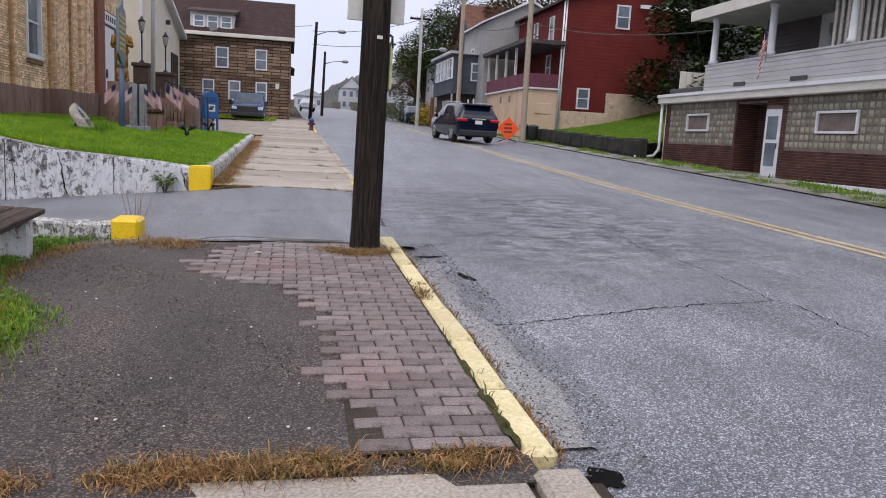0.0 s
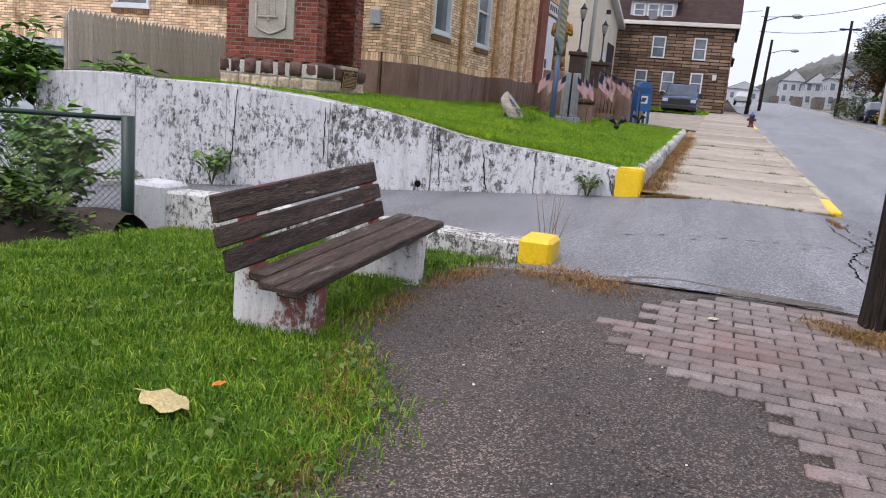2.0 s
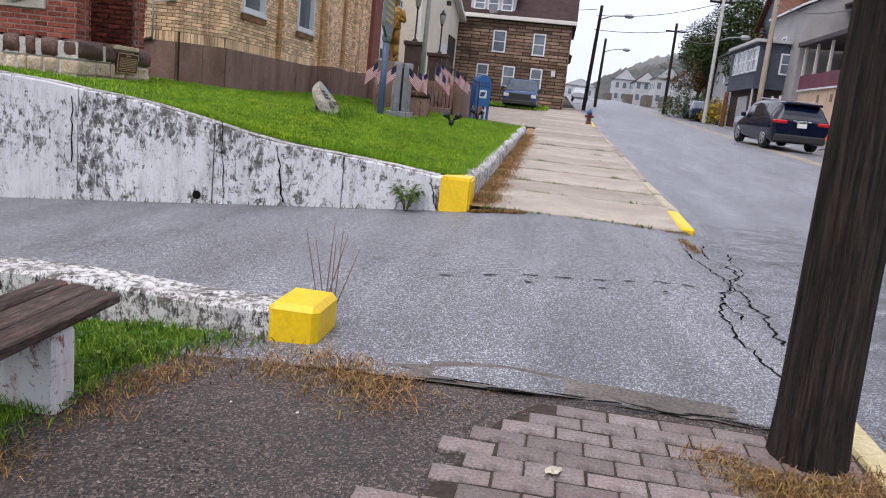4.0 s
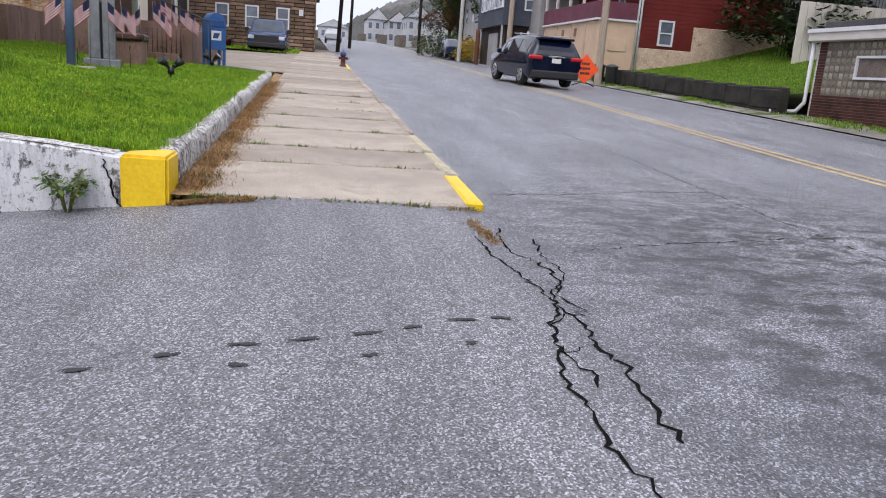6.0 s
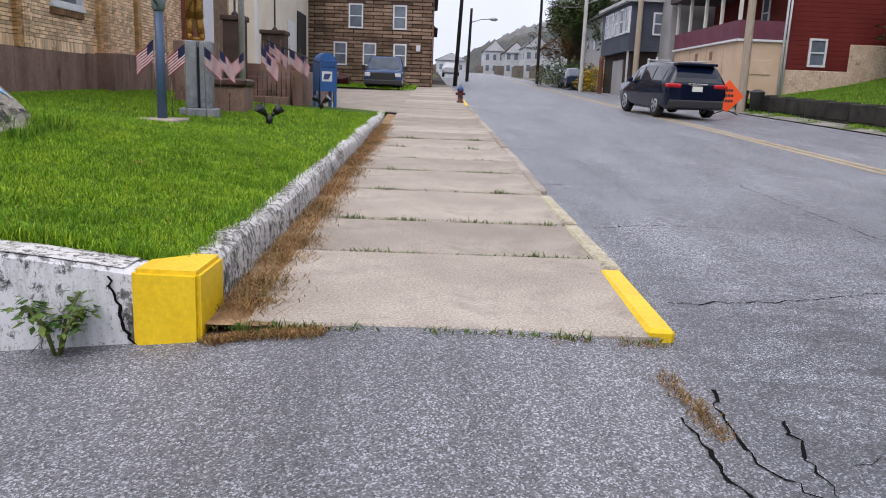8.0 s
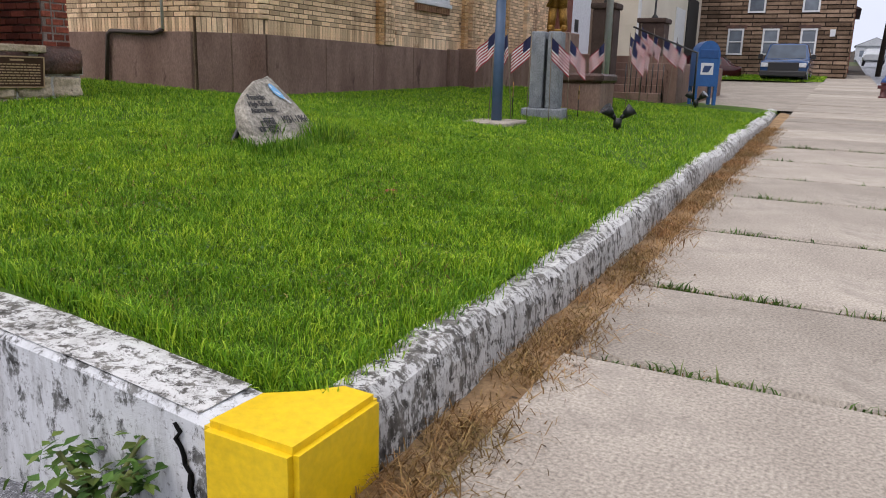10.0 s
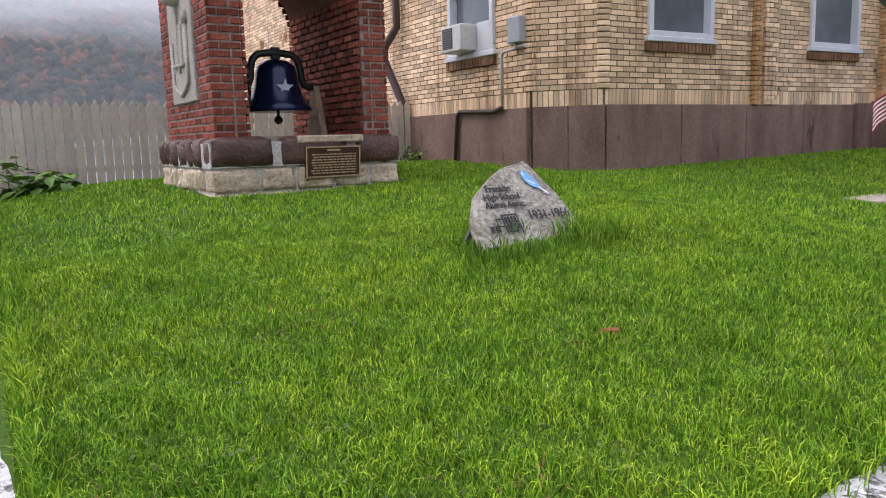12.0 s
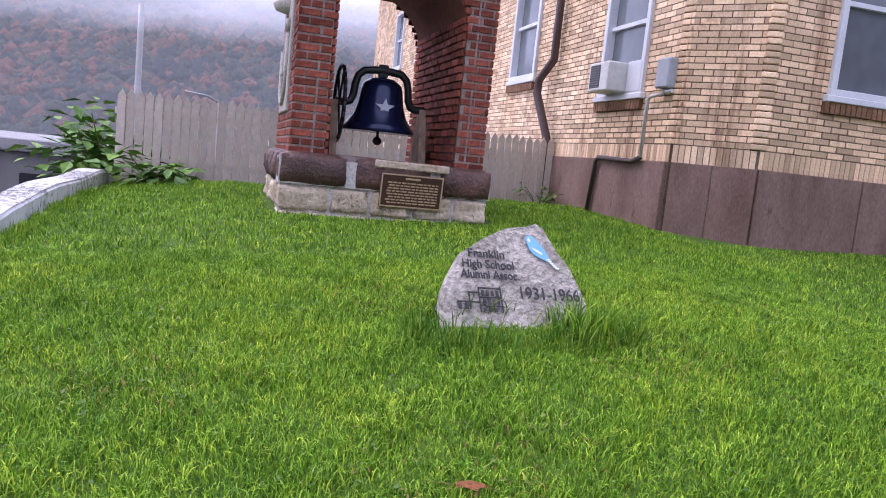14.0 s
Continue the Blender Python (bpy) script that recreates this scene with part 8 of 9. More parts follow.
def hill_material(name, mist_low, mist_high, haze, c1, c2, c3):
    """Distant autumn woods with mist painted in: haze-coloured glow mixed over them, stronger uphill."""
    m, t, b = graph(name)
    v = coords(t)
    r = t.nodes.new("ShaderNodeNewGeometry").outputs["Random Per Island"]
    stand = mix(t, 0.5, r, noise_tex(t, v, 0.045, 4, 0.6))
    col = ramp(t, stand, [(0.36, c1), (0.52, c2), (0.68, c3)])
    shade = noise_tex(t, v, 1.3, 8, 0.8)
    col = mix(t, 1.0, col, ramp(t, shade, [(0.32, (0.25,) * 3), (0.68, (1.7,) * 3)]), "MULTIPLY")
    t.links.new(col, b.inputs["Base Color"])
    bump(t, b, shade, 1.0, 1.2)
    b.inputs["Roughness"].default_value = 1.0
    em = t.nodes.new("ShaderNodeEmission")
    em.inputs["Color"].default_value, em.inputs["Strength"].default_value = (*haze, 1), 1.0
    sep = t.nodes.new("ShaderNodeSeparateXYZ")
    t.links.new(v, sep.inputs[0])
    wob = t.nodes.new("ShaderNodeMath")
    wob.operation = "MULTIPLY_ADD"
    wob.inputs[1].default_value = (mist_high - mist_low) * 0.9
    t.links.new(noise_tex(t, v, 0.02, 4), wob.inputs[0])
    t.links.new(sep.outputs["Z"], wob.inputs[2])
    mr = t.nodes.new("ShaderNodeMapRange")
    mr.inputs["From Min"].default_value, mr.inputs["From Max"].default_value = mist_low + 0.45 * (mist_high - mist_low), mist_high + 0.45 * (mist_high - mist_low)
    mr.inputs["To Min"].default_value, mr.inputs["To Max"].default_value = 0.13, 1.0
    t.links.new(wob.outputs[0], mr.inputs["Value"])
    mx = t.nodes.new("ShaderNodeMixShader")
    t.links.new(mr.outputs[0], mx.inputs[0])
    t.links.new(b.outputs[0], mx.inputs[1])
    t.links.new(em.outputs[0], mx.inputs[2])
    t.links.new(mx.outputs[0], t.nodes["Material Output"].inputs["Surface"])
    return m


# haze colour that the hill and woods materials give off as painted mist
HAZE_GLOW = (0.76, 0.8, 0.88)
M_hillw = hill_material("painted_mist_autumn_hill", 19, 48, HAZE_GLOW, (0.016, 0.036, 0.036), (0.045, 0.06, 0.036), (0.17, 0.075, 0.045))
M_hilln = hill_material("painted_mist_far_hill", 24, 54, HAZE_GLOW, (0.03, 0.045, 0.035), (0.045, 0.055, 0.035), (0.09, 0.06, 0.03))
rngh = np.random.default_rng(12)


def hill(name, xs, ys, f, material, label):
    ob = sheet(name, material, xs, ys, f)
    return setting(ob, label, "backdrop")


def north_top(x):
    return np.interp(x, [-160, -30, 5, 12, 25, 40, 60, 110, 260], [3, 5, 9, 12, 20, 27, 32, 38, 44])


def lumps(x, y, s):
    return (np.sin(x * 0.37 * s) * np.sin(y * 0.41 * s + 1.3) + 0.6 * np.sin(x * 0.93 * s + y * 0.7 * s) + 0.4 * np.sin(y * 1.7 * s - x * 0.3))


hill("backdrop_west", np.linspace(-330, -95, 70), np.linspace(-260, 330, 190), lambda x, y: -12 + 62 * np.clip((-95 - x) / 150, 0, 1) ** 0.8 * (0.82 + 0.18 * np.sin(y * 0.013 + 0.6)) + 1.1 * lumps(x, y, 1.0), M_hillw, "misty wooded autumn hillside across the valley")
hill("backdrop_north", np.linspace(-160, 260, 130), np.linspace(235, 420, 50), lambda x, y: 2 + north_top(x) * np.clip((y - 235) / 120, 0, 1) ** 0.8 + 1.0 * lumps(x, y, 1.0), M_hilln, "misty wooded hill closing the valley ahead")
M_woods = hill_material("near_woods", 26, 70, HAZE_GLOW, (0.02, 0.035, 0.014), (0.035, 0.05, 0.02), (0.1, 0.055, 0.025))
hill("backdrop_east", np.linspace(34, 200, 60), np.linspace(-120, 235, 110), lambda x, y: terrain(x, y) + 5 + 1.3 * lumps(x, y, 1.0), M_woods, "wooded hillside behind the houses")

# crowns of the distant woods
def woods(name, n, x0, x1, y0, y1, f, size, material, seed, label):
    rng = np.random.default_rng(seed)
    b = bmesh.new()
    bmesh.ops.create_icosphere(b, subdivisions=1, radius=1.0)
    base = np.array([v.co[:] for v in b.verts])
    tri = np.array([[v.index for v in p.verts] for p in b.faces])
    b.free()
    x, y = rng.uniform(x0, x1, n), rng.uniform(y0, y1, n)
    z = f(x, y)
    s = size * rng.uniform(0.5, 1.3, n)
    V = base[None] * (1 + 0.15 * rng.normal(0, 1, (n, len(base), 1)).clip(-1.5, 1.5)) * s[:, None, None] * np.stack([np.ones(n), np.ones(n), rng.uniform(0.9, 1.5, n)], -1)[:, None]
    V = V + np.stack([x, y, z + s * 0.4], -1)[:, None]
    F = tri[None] + len(base) * np.arange(n)[:, None, None]
    ob = mesh_from(name, V.reshape(-1, 3), F.reshape(-1, 3), material, None)
    for p_ in ob.data.polygons:
        p_.use_smooth = True
    return tagged(ob, label, "woods", "", "stuff")


west = lambda x, y: -12 + 62 * np.clip((-95 - x) / 150, 0, 1) ** 0.8 * (0.82 + 0.18 * np.sin(y * 0.013 + 0.6))
north = lambda x, y: 2 + north_top(x) * np.clip((y - 235) / 120, 0, 1) ** 0.8
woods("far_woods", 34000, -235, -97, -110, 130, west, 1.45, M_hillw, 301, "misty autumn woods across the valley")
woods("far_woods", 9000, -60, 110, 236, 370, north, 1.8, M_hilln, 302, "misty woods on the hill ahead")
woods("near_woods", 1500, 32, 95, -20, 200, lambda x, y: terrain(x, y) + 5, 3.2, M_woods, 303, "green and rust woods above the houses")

# ---- far houses up the street ----
def far_house(x, y, w, d, h, rise, wall, roof, label, along="y", nwin=3):
    z = float(grade(y)) - 0.5
    t = thing("house", pose(x, y, z), label, "house", "far houses up the street")
    bx("wall", wall, t, (0, 0, 0, w, d, h))
    b = bmesh.new()
    if along == "y":
        prism(b, [(-0.3, h), (w + 0.3, h), (w / 2, h + rise)], d + 0.4, axes((0, d + 0.2, 0), (1, 0, 0), (0, 0, 1)))
    else:
        prism(b, [(-0.3, h), (d + 0.3, h), (d / 2, h + rise)], w + 0.4, axes((-0.2, 0, 0), (0, 1, 0), (0, 0, 1)))
    part("roof", b, roof, t)
    if along == "y":
        b = bmesh.new()
        prism(b, [(0, h), (w, h), (w / 2, h + rise * 0.93)], 0.1, axes((0, -0.25, 0), (1, 0, 0), (0, 0, 1)))
        part("gable", b, wall, t)
    for i in range(nwin):
        for zz_ in (1.3, 3.9):
            if zz_ + 1.2 < h:
                u = w * (i + 0.5) / nwin
                bx("window", M_glass, t, (u - 0.4, -0.03, zz_, u + 0.4, 0.0, zz_ + 1.3))
                bx("window", M_glass, t, (-0.03, d * (i + 0.5) / nwin - 0.4, zz_, 0.0, d * (i + 0.5) / nwin + 0.4, zz_ + 1.3))
    return t


M_slater = surface("grey_slate", (0.09, 0.095, 0.105), (0.14, 0.145, 0.155), 2, 25, 0.8, 0.2)
M_farwall = surface("pale_far_wall", (0.4, 0.42, 0.45), (0.52, 0.54, 0.57), 1, 20, 0.7, 0.05)
M_farporch = surface("dark_far_porch", (0.1, 0.085, 0.075), (0.2, 0.17, 0.15), 2, 20, 0.8, 0.1)
for x, y, w, h, rise, wall, roof, label in ((12.6, 198, 5.2, 6.0, 2.6, M_farwall, M_slater, "white gabled house far up the street"),
                                            (16.6, 186, 5.0, 5.4, 2.4, M_farwall, M_shingle, "pale gabled house far up the street"),
                                            (19.4, 172, 5.2, 6.2, 2.5, M_farwall, M_slater, "tall white house with a slate roof up the street"),
                                            (21.6, 158, 5.0, 5.6, 2.4, M_farwall, M_shingle, "pale house with a brown roof up the street"),
                                            (1.0, 205, 7.5, 3.6, 1.8, M_farwall, M_slater, "low white house up the street")):
    fh = far_house(x, y, w, 10, h, rise, wall, roof, label, "y", 3)
    bx("porch", M_farporch, fh, (-1.6, 0.6, 0.0, -0.05, 9.4, 2.4))
far_house(-6.5, 70, 6.5, 9, 4.6, 2.0, surface("red_brick_far", (0.16, 0.05, 0.035), (0.22, 0.075, 0.05), 2, 20, 0.9, 0.2), M_shingle, "red brick house beyond the brown house")
far_house(14.5, 74, 7, 9, 6.5, 3.0, M_greyside, M_slater, "grey house among the hillside trees")

# poles on the valley side
wood_pole(-30.2, 10.6, -2.0, 8.2, 0.13, 0.1, plain("galvanised", (0.45, 0.46, 0.47), 0.5, 0.3), "pale leaning pole with a lamp beyond the fence", (0, 4))
lp_ = thing("street_lamp", pose(-40.4, 13.2, -3.0), "thin street lamp beyond the picket fence", "street lamp")
rod("post", M_lampgrey, lp_, (0, 0, 0), (0, 0, 6.6), 0.06, 0.05)
b = bmesh.new()
chain(b, [(0, 0, 6.6), (0, -0.5, 6.85), (0, -1.6, 6.95)], 0.05, 6)
part("lamp_arm", b, M_lampgrey, lp_)
conc = thing("concrete_wall", pose(-26, 2, -2.5), "grey concrete retaining structure below the lawn", "wall")
bx("slab", surface("aged_concrete", (0.13, 0.13, 0.13), (0.22, 0.215, 0.21), 0.8, 40, 0.9, 0.3), conc, (-8, -8, 0, 2.0, 9.0, 3.4), 0.05)
bx("cap", M_oldstrip, conc, (-8.2, -8.2, 3.4, 2.3, 9.2, 3.75), 0.03)
bx("opening", M_black, conc, (2.0, 6.3, 2.1, 2.02, 8.2, 2.8))

# ---- cracks, tar and worn patches in the road ----
def crack(points, width, seed, label="dark crack in the asphalt"):
    """A jagged thin tar-dark seam lying on the asphalt."""
    rng = random.Random(seed)
    pts_ = []
    for (x0, y0), (x1, y1) in zip(points, points[1:]):
        n = max(2, int(math.hypot(x1 - x0, y1 - y0) / 0.045))
        for i in range(n):
            f = i / n
            pts_.append((x0 + (x1 - x0) * f + rng.gauss(0, 0.014), y0 + (y1 - y0) * f + rng.gauss(0, 0.014)))
    b = bmesh.new()
    prev = None
    for i, (x, y) in enumerate(pts_):
        dx, dy = (pts_[min(i + 1, len(pts_) - 1)][0] - pts_[max(i - 1, 0)][0], pts_[min(i + 1, len(pts_) - 1)][1] - pts_[max(i - 1, 0)][1])
        l = math.hypot(dx, dy) or 1
        w = width * rng.uniform(0.15, 0.9) / 2
        zz_ = lambda X, Y: (road_z(X, Y) if X > 1.25 or Y < 7.3 else max(float(terrace(X, Y)) - 0.008, road_z(max(X, ROAD_L), Y) if X > ROAD_L else -9)) + 0.004
        a = (x - dy / l * w, y + dx / l * w)
        c = (x + dy / l * w, y - dx / l * w)
        cur = (b.verts.new((*a, zz_(*a))), b.verts.new((*c, zz_(*c))))
        if prev:
            b.faces.new((prev[0], prev[1], cur[1], cur[0]))
        prev = cur
    return setting(part("trim_crack", b, M_tar), label, "crack")


CR = [([(0.94, 11.39), (0.98, 10.82), (1.06, 10.46), (1.1, 10.08), (0.98, 9.72), (0.88, 9.41), (0.84, 9.13), (0.82, 8.6), (0.9, 8.0)], 0.03),
      ([(1.18, 11.7), (1.1, 11.09), (1.24, 10.84), (1.25, 10.46), (1.11, 10.15), (1.1, 9.95), (1.14, 9.77), (1.1, 9.5), (1.15, 9.27), (1.12, 9.05), (1.09, 8.6)], 0.035),
      ([(1.37, 11.43), (1.31, 10.95), (1.32, 10.61), (1.16, 10.22), (1.21, 10.02), (1.16, 9.83)], 0.025),
      ([(0.92, 9.46), (0.94, 9.23), (1.02, 9.22), (0.92, 9.02)], 0.03),
      ([(1.06, 10.46), (1.25, 10.46)], 0.015), ([(0.98, 9.72), (1.1, 9.95)], 0.015), ([(0.88, 9.41), (1.1, 9.5)], 0.015),
      ([(1.48, 11.06), (2.21, 11.31), (2.8, 11.43), (3.4, 11.56), (4.6, 11.7)], 0.018),
      ([(1.38, 12.95), (2.04, 13.02), (2.93, 13.28), (3.77, 13.4)], 0.02),
      ([(1.05, 4.51), (1.67, 4.66), (2.48, 4.91), (3.06, 5.06), (3.75, 5.14)], 0.022),
      ([(3.82, 2.0), (3.82, 4.1), (3.79, 4.4), (3.86, 5.01), (3.76, 5.2), (3.83, 6.0), (3.81, 6.91), (3.73, 7.43), (3.88, 8.31), (3.75, 9.2), (3.8, 11.4), (3.76, 12.4), (3.77, 13.4), (3.8, 15.5), (3.77, 18)], 0.016),
      ([(1.3, 17.6), (2.4, 17.8), (3.7, 17.7)], 0.02), ([(1.3, 21.5), (2.8, 21.6), (4.4, 21.4)], 0.02), ([(1.3, 15.1), (2.0, 15.3), (2.9, 15.2)], 0.02)]
for i, (p, w) in enumerate(CR):
    crack(p, w * 0.8, 200 + i)


def blot(x, y, rx, ry, seed, material, label, z_of, lift=0.005, turn=0.0):
    """An uneven flat stain or patch lying on the ground."""
    rng = random.Random(seed)
    n = 22
    b = bmesh.new()
    ph = [rng.uniform(0, math.tau) for _ in range(4)]
    vs = []
    for k in range(n):
        a = k * math.tau / n
        r = 1 + 0.22 * math.sin(2 * a + ph[0]) + 0.16 * math.sin(3 * a + ph[1]) + 0.14 * math.sin(5 * a + ph[2]) + rng.uniform(-0.12, 0.12)
        u, v = rx * r * math.cos(a), ry * r * math.sin(a)
        px_, py_ = x + u * math.cos(turn) - v * math.sin(turn), y + u * math.sin(turn) + v * math.cos(turn)
        vs.append(b.verts.new((px_, py_, z_of(px_, py_) + lift)))
    b.faces.new(vs)
    return setting(part("trim_patch", b, material), label, "stain")


al = lambda x, y: max(float(terrace(x, y)) - 0.008, road_z(x, y) if x > ROAD_L else -9.0)
M_drip = plain("damp_asphalt", (0.035, 0.036, 0.04), 0.9)
for i, (x, y, w) in enumerate(((-0.7, 9.33, 0.055), (-0.41, 9.4, 0.055), (-0.17, 9.46, 0.06), (0.08, 9.53, 0.06), (0.29, 9.61, 0.04), (0.54, 9.72, 0.06), (0.73, 9.78, 0.05), (-0.42, 9.2, 0.04), (0.08, 9.3, 0.03), (0.52, 9.44, 0.025), (-1.0, 9.25, 0.05))):
    blot(x, y, w, 0.016, 300 + i, M_drip, "small dark damp mark on the alley", al, 0.006, 0.15)
for i, (x, y, rx, ry) in enumerate(((1.3, 6.85, 0.12, 0.035), (1.46, 6.0, 0.04, 0.13), (1.18, 2.5, 0.08, 0.09))):
    blot(x, y, rx, ry, 340 + i, M_tar, "dark patch worn into the asphalt", road_z, 0.007, 0.2)

M_mud = surface("dried_mud", (0.1, 0.088, 0.08), (0.17, 0.152, 0.14), 4, 60, 0.9, 0.5, spots=[((0.06, 0.052, 0.047), 7, 0.56)], grain=0.5, edge=0.14)
crown_z = lambda x, y: float(terrace(x, y)) + (0.004 if y < 7.285 else -0.009)
blot(-0.35, 7.4, 0.75, 0.13, 361, M_mud, "grey-brown mud washed over the asphalt edge", crown_z, 0.004, -0.05)
blot(0.3, 7.33, 0.3, 0.09, 362, M_mud, "grey-brown mud washed over the asphalt edge", crown_z, 0.006, -0.2)
for i in range(16):
    xs_ = -1.3 + 0.14 * i
    blot(xs_, 7.24 + 0.025 * math.sin(i * 1.7), 0.085, 0.009, 370 + i, M_tar, "open dark seam between path and alley", crown_z, 0.0085, 0.12 * math.sin(i * 2.3))
M_moss = surface("kerb_moss", (0.03, 0.036, 0.012), (0.075, 0.065, 0.022), 9, 60, 0.95, 0.8, grain=0.5)
for i, y_ in enumerate((2.8, 2.95, 3.15, 3.6)):
    blot(0.9, y_, 0.022, 0.12, 391 + i, M_moss, "green moss between the bricks and kerb", crown_z, 0.02, 0.03)

# ---- dead grass, weeds and leaf litter ----
def strip(n, pts2, spread, z_of, seed):
    """Random roots along a polyline in plan."""
    rng = np.random.default_rng(seed)
    P = np.array(pts2, float)
    seg = np.hypot(*(P[1:] - P[:-1]).T)
    cum = np.concatenate([[0], np.cumsum(seg)])
    s = rng.uniform(0, cum[-1], n)
    x, y = np.interp(s, cum, P[:, 0]) + rng.normal(0, spread, n), np.interp(s, cum, P[:, 1]) + rng.normal(0, spread, n)
    clump = np.sin(s * 5.1) + np.sin(s * 11.7 + 1) + rng.normal(0, 0.6, n) > -0.4
    x, y = x[clump], y[clump]
    return np.stack([x, y, z_of(x, y)], -1)


tz = lambda x, y: terrace(x, y) + 0.004
sz = lambda x, y: grade(y) - 0.03
JOINTS = (13.82, 15.01, 16.57, 18.13, 19.32, 20.88, 22.44, 23.63, 25.19)
dead = np.concatenate([strip(300, [(-0.9, yj), (1.1, yj)], 0.03, sz, 400 + i) for i, yj in enumerate(JOINTS)] + [strip(9000, [(-1.6, 2.5), (-0.9, 2.52), (0.0, 2.6), (0.9, 2.6)], 0.045, tz, 1),
                       strip(3800, [(0.35, 6.85), (0.55, 6.68), (0.75, 6.7), (0.95, 6.85)], 0.075, tz, 2),
                       strip(21000, [(-1.08, 12.4), (-1.04, 16), (-1.06, 20), (-1.1, 25)], 0.085, sz, 3),
                       strip(1300, [(-1.15, 12.3), (0.2, 12.22), (1.15, 12.2)], 0.025, sz, 4),
                       strip(1500, [(-1.5, 7.3), (-1.05, 7.1), (-0.8, 6.85)], 0.11, tz, 5),
                       strip(4200, [(-1.42, 3.4), (-1.5, 4.3), (-1.72, 4.9), (-1.98, 5.4)], 0.07, tz, 6),
                       strip(2600, [(-2.02, 5.5), (-2.0, 6.4), (-1.8, 7.3)], 0.08, tz, 8),
                       strip(1500, [(1.075, 2.6), (1.08, 4.5), (1.07, 6.9)], 0.018, lambda x, y: grade(y) - 0.03, 9),
                       strip(500, [(0.93, 5.0), (0.98, 5.5)], 0.03, tz, 10),
                       strip(2200, [(-1.15, 12.16), (-0.95, 12.2), (-0.6, 12.19)], 0.035, lambda x, y: terrace(x, y) - 0.004, 15),
                       strip(500, [(1.0, 11.8), (1.05, 11.2)], 0.03, tz, 7)])
blades("dead_grass", dead, M_straw, 0.045, 0.005, 1.9, 61, None, "matted orange-brown dead grass along the edges")
lay = np.concatenate([strip(2600, [(-1.6, 2.5), (0.0, 2.58), (0.9, 2.6)], 0.05, tz, 11), strip(17000, [(-1.04, 12.4), (-1.06, 25)], 0.095, lambda x, y: grade(y) + 0.004, 12), strip(700, [(0.45, 6.65), (0.92, 6.7)], 0.08, tz, 13), strip(400, [(-1.45, 7.35), (-0.8, 7.0)], 0.12, tz, 14)])
blades("dead_litter", lay, M_straw, 0.07, 0.005, 3.0, 62, None, "flat brown grass litter lying on the ground")
weeds = np.concatenate([strip(700, [(-4.5, 7.45), (-3, 7.5), (-1.7, 7.5)], 0.06, tz, 21), strip(420, [(-1.1, 12.25), (1.1, 12.22)], 0.02, sz, 22), strip(500, [(-2.4, 6.8), (-2.0, 7.3), (-1.75, 7.4)], 0.09, tz, 23), strip(260, [(-10, 12.12), (-2, 12.12)], 0.03, lambda x, y: terrace(x, y), 24), strip(70, [(0.93, 2.75), (0.9, 4), (0.92, 6.4)], 0.015, tz, 25)]
                       + [strip(420, [(-0.85, yj), (1.1, yj)], 0.016, sz, 100 + i) for i, yj in enumerate((13.82, 15.01, 16.57, 18.13, 19.32, 20.88, 22.44))])
blades("joint_weeds", weeds, M_weed, 0.075, 0.009, 1.3, 63, None, "small green weeds in joints and along the walls")
tuft = scatter(1500, -3.85, -3.25, 14.6, 15.75, lawn_height, 71, lambda x, y, r: (np.hypot((x + 3.5) / 0.12, (y - 15.05) / 0.42) > 0.8) & (np.hypot((x + 3.5) / 0.22, (y - 15.15) / 0.5) < 1.2))
tall = scatter(200, -3.55, -3.35, 15.3, 15.62, lawn_height, 75)
blades("rock_tuft", tall, M_blade, 0.17, 0.009, 0.8, 76, None, "tall dark grass tuft beside the memorial stone")
blades("rock_tuft", tuft, M_blade2, 0.15, 0.007, 0.7, 72, None, "longer grass tuft round the memorial stone")
lawn_dead = scatter(11000, -4.6, -1.5, 12.6, 17.5, lawn_height, 73, lambda x, y, r: np.sin(x * 3.7 + 1) * np.sin(y * 2.9) + r.normal(0, 0.35, len(x)) > 0.65)
blades("lawn_thatch", lawn_dead, M_straw, 0.05, 0.006, 2.2, 74, None, "dry straw thatch in the lawn")
twig = thing("dry_weed", pose(-1.55, 8.3, 0.1), "thin dry brown weed stalks behind the block", "weed")
for i in range(7):
    rod("stalk", surface("dry_stalk", (0.16, 0.1, 0.06), (0.25, 0.17, 0.1), 4, 30, 0.8, 0.2), twig, (random.uniform(-0.05, 0.05), 0, 0), (random.uniform(-0.2, 0.2), random.uniform(-0.08, 0.08), random.uniform(0.35, 0.6)), 0.004, 0.002, 5)


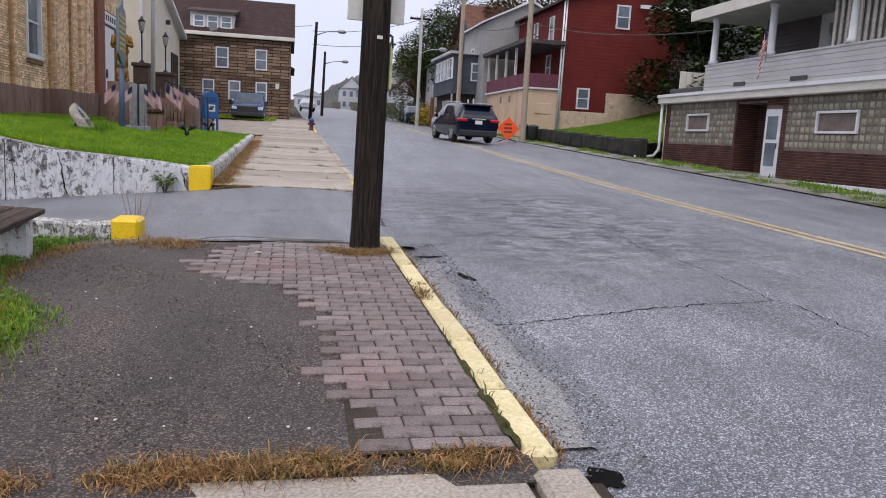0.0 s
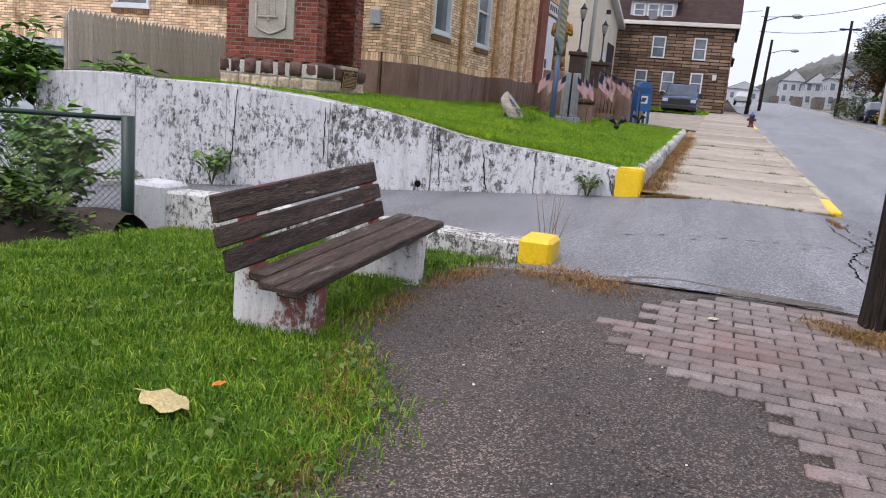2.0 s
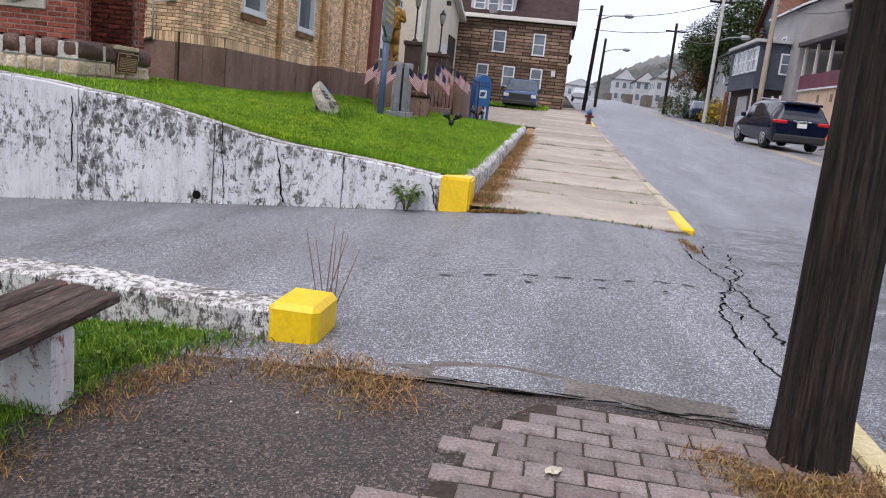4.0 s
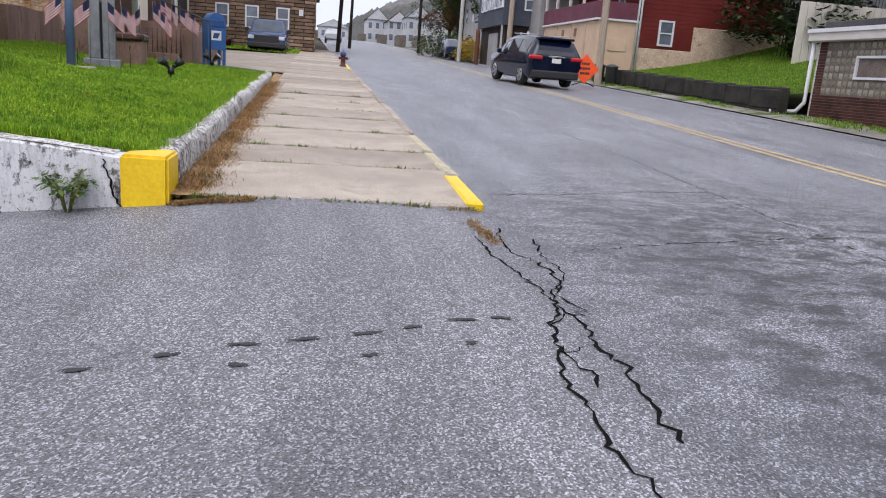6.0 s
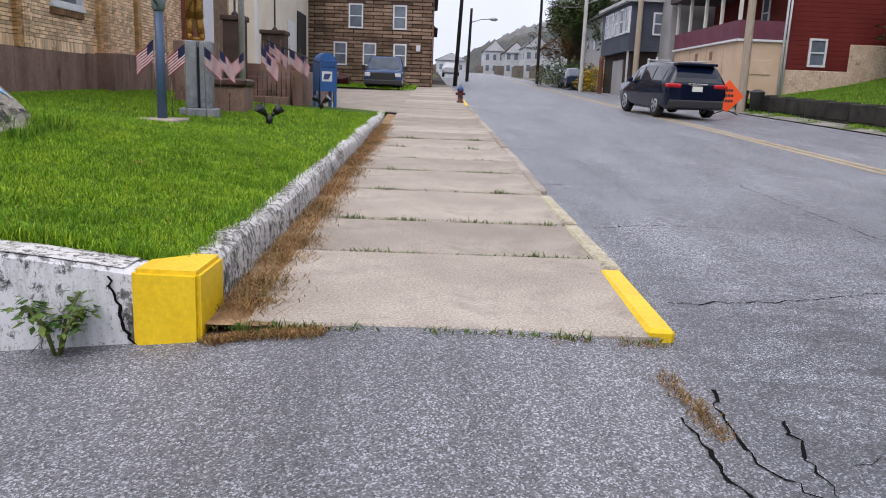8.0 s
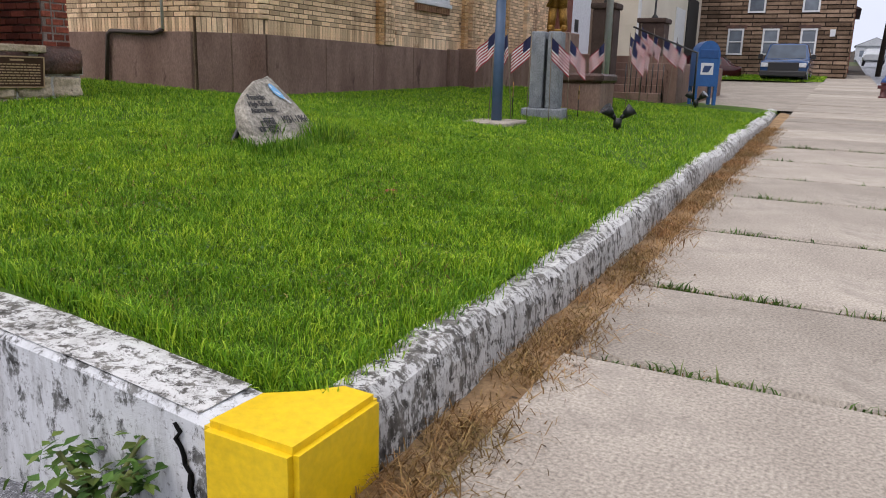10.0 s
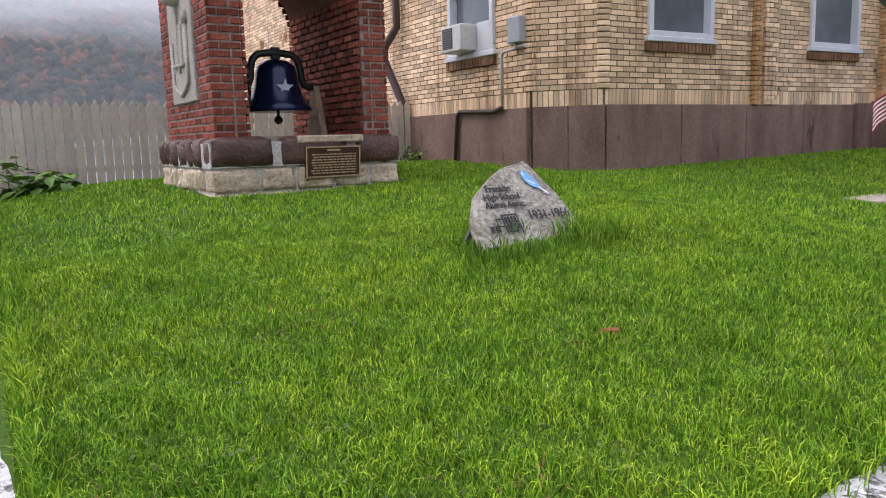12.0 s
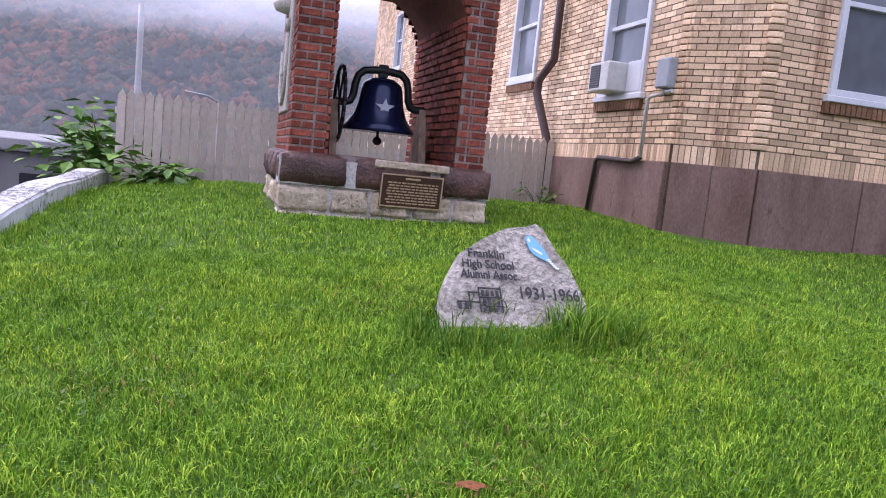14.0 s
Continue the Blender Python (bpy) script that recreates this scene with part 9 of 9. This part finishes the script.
def fallen_leaf(x, y, z, size, colour, name, label, seed):
    """A curled dry leaf."""
    rng = random.Random(seed)
    b = bmesh.new()
    n = 14
    rim = []
    c = b.verts.new((0, 0, size * 0.16))
    mids = []
    for k in range(n):
        a = k * math.tau / n
        r = size * (0.5 + 0.045 * math.cos(5 * a) + 0.03 * rng.uniform(-1, 1))
        rim.append(b.verts.new((r * 1.25 * math.cos(a), r * math.sin(a) * 0.8, size * (0.02 + 0.12 * abs(math.sin(2.5 * a + 0.4))))))
        mids.append(b.verts.new((r * 0.65 * math.cos(a), r * math.sin(a) * 0.45, size * 0.18)))
    for k in range(n):
        j = (k + 1) % n
        b.faces.new((c, mids[k], mids[j])).smooth = True
        b.faces.new((mids[k], rim[k], rim[j], mids[j])).smooth = True
    tube(b, (size * 0.5, 0, size * 0.1), (size * 0.95, size * 0.1, size * 0.06), size * 0.02, size * 0.015, 5)
    ob = part("fallen_leaf", b, surface(name, tuple(v * 0.75 for v in colour), colour, 25, 90, 0.7, 0.3))
    ob.matrix_world = pose(x, y, z, 0, 0, rng.uniform(0, 360))
    return tagged(ob, label, "leaf", "fallen leaves")


fallen_leaf(-2.09, 4.21, float(terrace(-2.1, 4.2)) + 0.05, 0.185, (0.5, 0.41, 0.2), "tan_leaf", "large curled tan leaf lying on the grass", 1)
fallen_leaf(-2.02, 4.43, float(terrace(-2.0, 4.43)) + 0.06, 0.05, (0.55, 0.2, 0.03), "orange_leaf", "small orange leaf in the grass", 2)
fallen_leaf(-0.24, 6.55, float(terrace(-0.24, 6.55)) + 0.024, 0.06, (0.5, 0.45, 0.36), "pale_leaf", "pale leaf on the paving bricks", 3)
fallen_leaf(-2.35, 14.55, float(lawn_height(-2.35, 14.55)) + 0.03, 0.07, (0.22, 0.08, 0.03), "brown_leaf", "brown leaf lying on the lawn", 4)
rngs = random.Random(9)
for i in range(40):
    x, y = rngs.uniform(-1.5, 0.2), rngs.uniform(2.8, 7.0)
    b = bmesh.new()
    r = rngs.uniform(0.004, 0.009)
    bmesh.ops.create_icosphere(b, subdivisions=1, radius=r)
    for v in b.verts:
        v.co *= rngs.uniform(0.75, 1.2)
        v.co.z *= 0.6
    ob = part("pebble", b, surface("pale_pebble", (0.45, 0.43, 0.4), (0.65, 0.63, 0.6), 9, 40, 0.8, 0.2))
    ob.matrix_world = pose(x, y, float(terrace(x, y)) + r * 0.3 + 0.006)
    tagged(ob, "small pale pebble on the dark asphalt", "pebble", "pebbles on the path")

# drain hole and plant pot in the wall foot
hole = bmesh.new()
tube(hole, (-4.28, 12.19, 0.1), (-4.28, 12.22, 0.1), 0.05, 0.05, 14)
part("drain_hole", hole, M_tar, ret, "black drain hole")


# loose gravel on the path, and clover among the grass by the bench
def gravel(name, n, x0, x1, y0, y1, z_of, size, material, seed, label, keep=None):
    rng = np.random.default_rng(seed)
    x, y = rng.uniform(x0, x1, n), rng.uniform(y0, y1, n)
    if keep is not None:
        k = keep(x, y, rng)
        x, y = x[k], y[k]
        n = len(x)
    base = np.array([(1, 0, 0), (-1, 0, 0), (0, 1, 0), (0, -1, 0), (0, 0, 0.7), (0, 0, -0.7)], float)
    tri = np.array([(0, 2, 4), (2, 1, 4), (1, 3, 4), (3, 0, 4), (2, 0, 5), (1, 2, 5), (3, 1, 5), (0, 3, 5)])
    s = size * rng.uniform(0.4, 1.4, n)
    V = base[None] * s[:, None, None] * rng.uniform(0.6, 1.3, (n, 6, 1)) + np.stack([x, y, z_of(x, y) + s * 0.25], -1)[:, None]
    F = tri[None] + 6 * np.arange(n)[:, None, None]
    return tagged(mesh_from(name, V.reshape(-1, 3), F.reshape(-1, 3), material), label, "gravel", "", "stuff")


M_grav = surface("path_gravel", (0.06, 0.052, 0.05), (0.17, 0.155, 0.15), 30, 60, 0.85, 0.3, vary=0.5, per="island")
gravel("loose_gravel", 15000, -1.9, 0.3, 2.6, 7.1, lambda x, y: terrace(x, y) + 0.004, 0.006, M_grav, 91, "fine loose gravel scattered over the dark asphalt", lambda x, y, r: (x > bench_edge(y)) & (np.sin(x * 2.3 + 1) * np.sin(y * 1.7) + r.normal(0, 0.5, len(x)) > -0.1))
gravel("road_grit", 2600, 1.0, 1.5, 2.5, 7.5, lambda x, y: grade(y) - 0.03, 0.006, M_grav, 92, "grit lying in the gutter")
rngc = np.random.default_rng(95)
cx_ = rngc.uniform(-4.2, -1.35, 260)
cy_ = rngc.uniform(2.8, 7.4, 260)
kk_ = cx_ < bench_edge(cy_) + 0.02
clover = leaf_cloud("clover", np.stack([cx_, cy_, terrace(cx_, cy_) + 0.05], -1)[kk_], [0.09] * int(kk_.sum()), 1300, 0.032, M_weed, 96, None, 0.35, 1.2)
tagged(clover, "small clover and weed leaves among the grass", "clover", "", "stuff")
lx_ = rngc.uniform(-5.0, -1.6, 300)
ly_ = rngc.uniform(12.7, 17.4, 300)
clover2 = leaf_cloud("clover", np.stack([lx_, ly_, lawn_height(lx_, ly_) + 0.035], -1), [0.08] * 300, 2000, 0.017, M_weed, 97, None, 0.3, 1.2)
tagged(clover2, "small clover leaves in the lawn", "clover", "", "stuff")
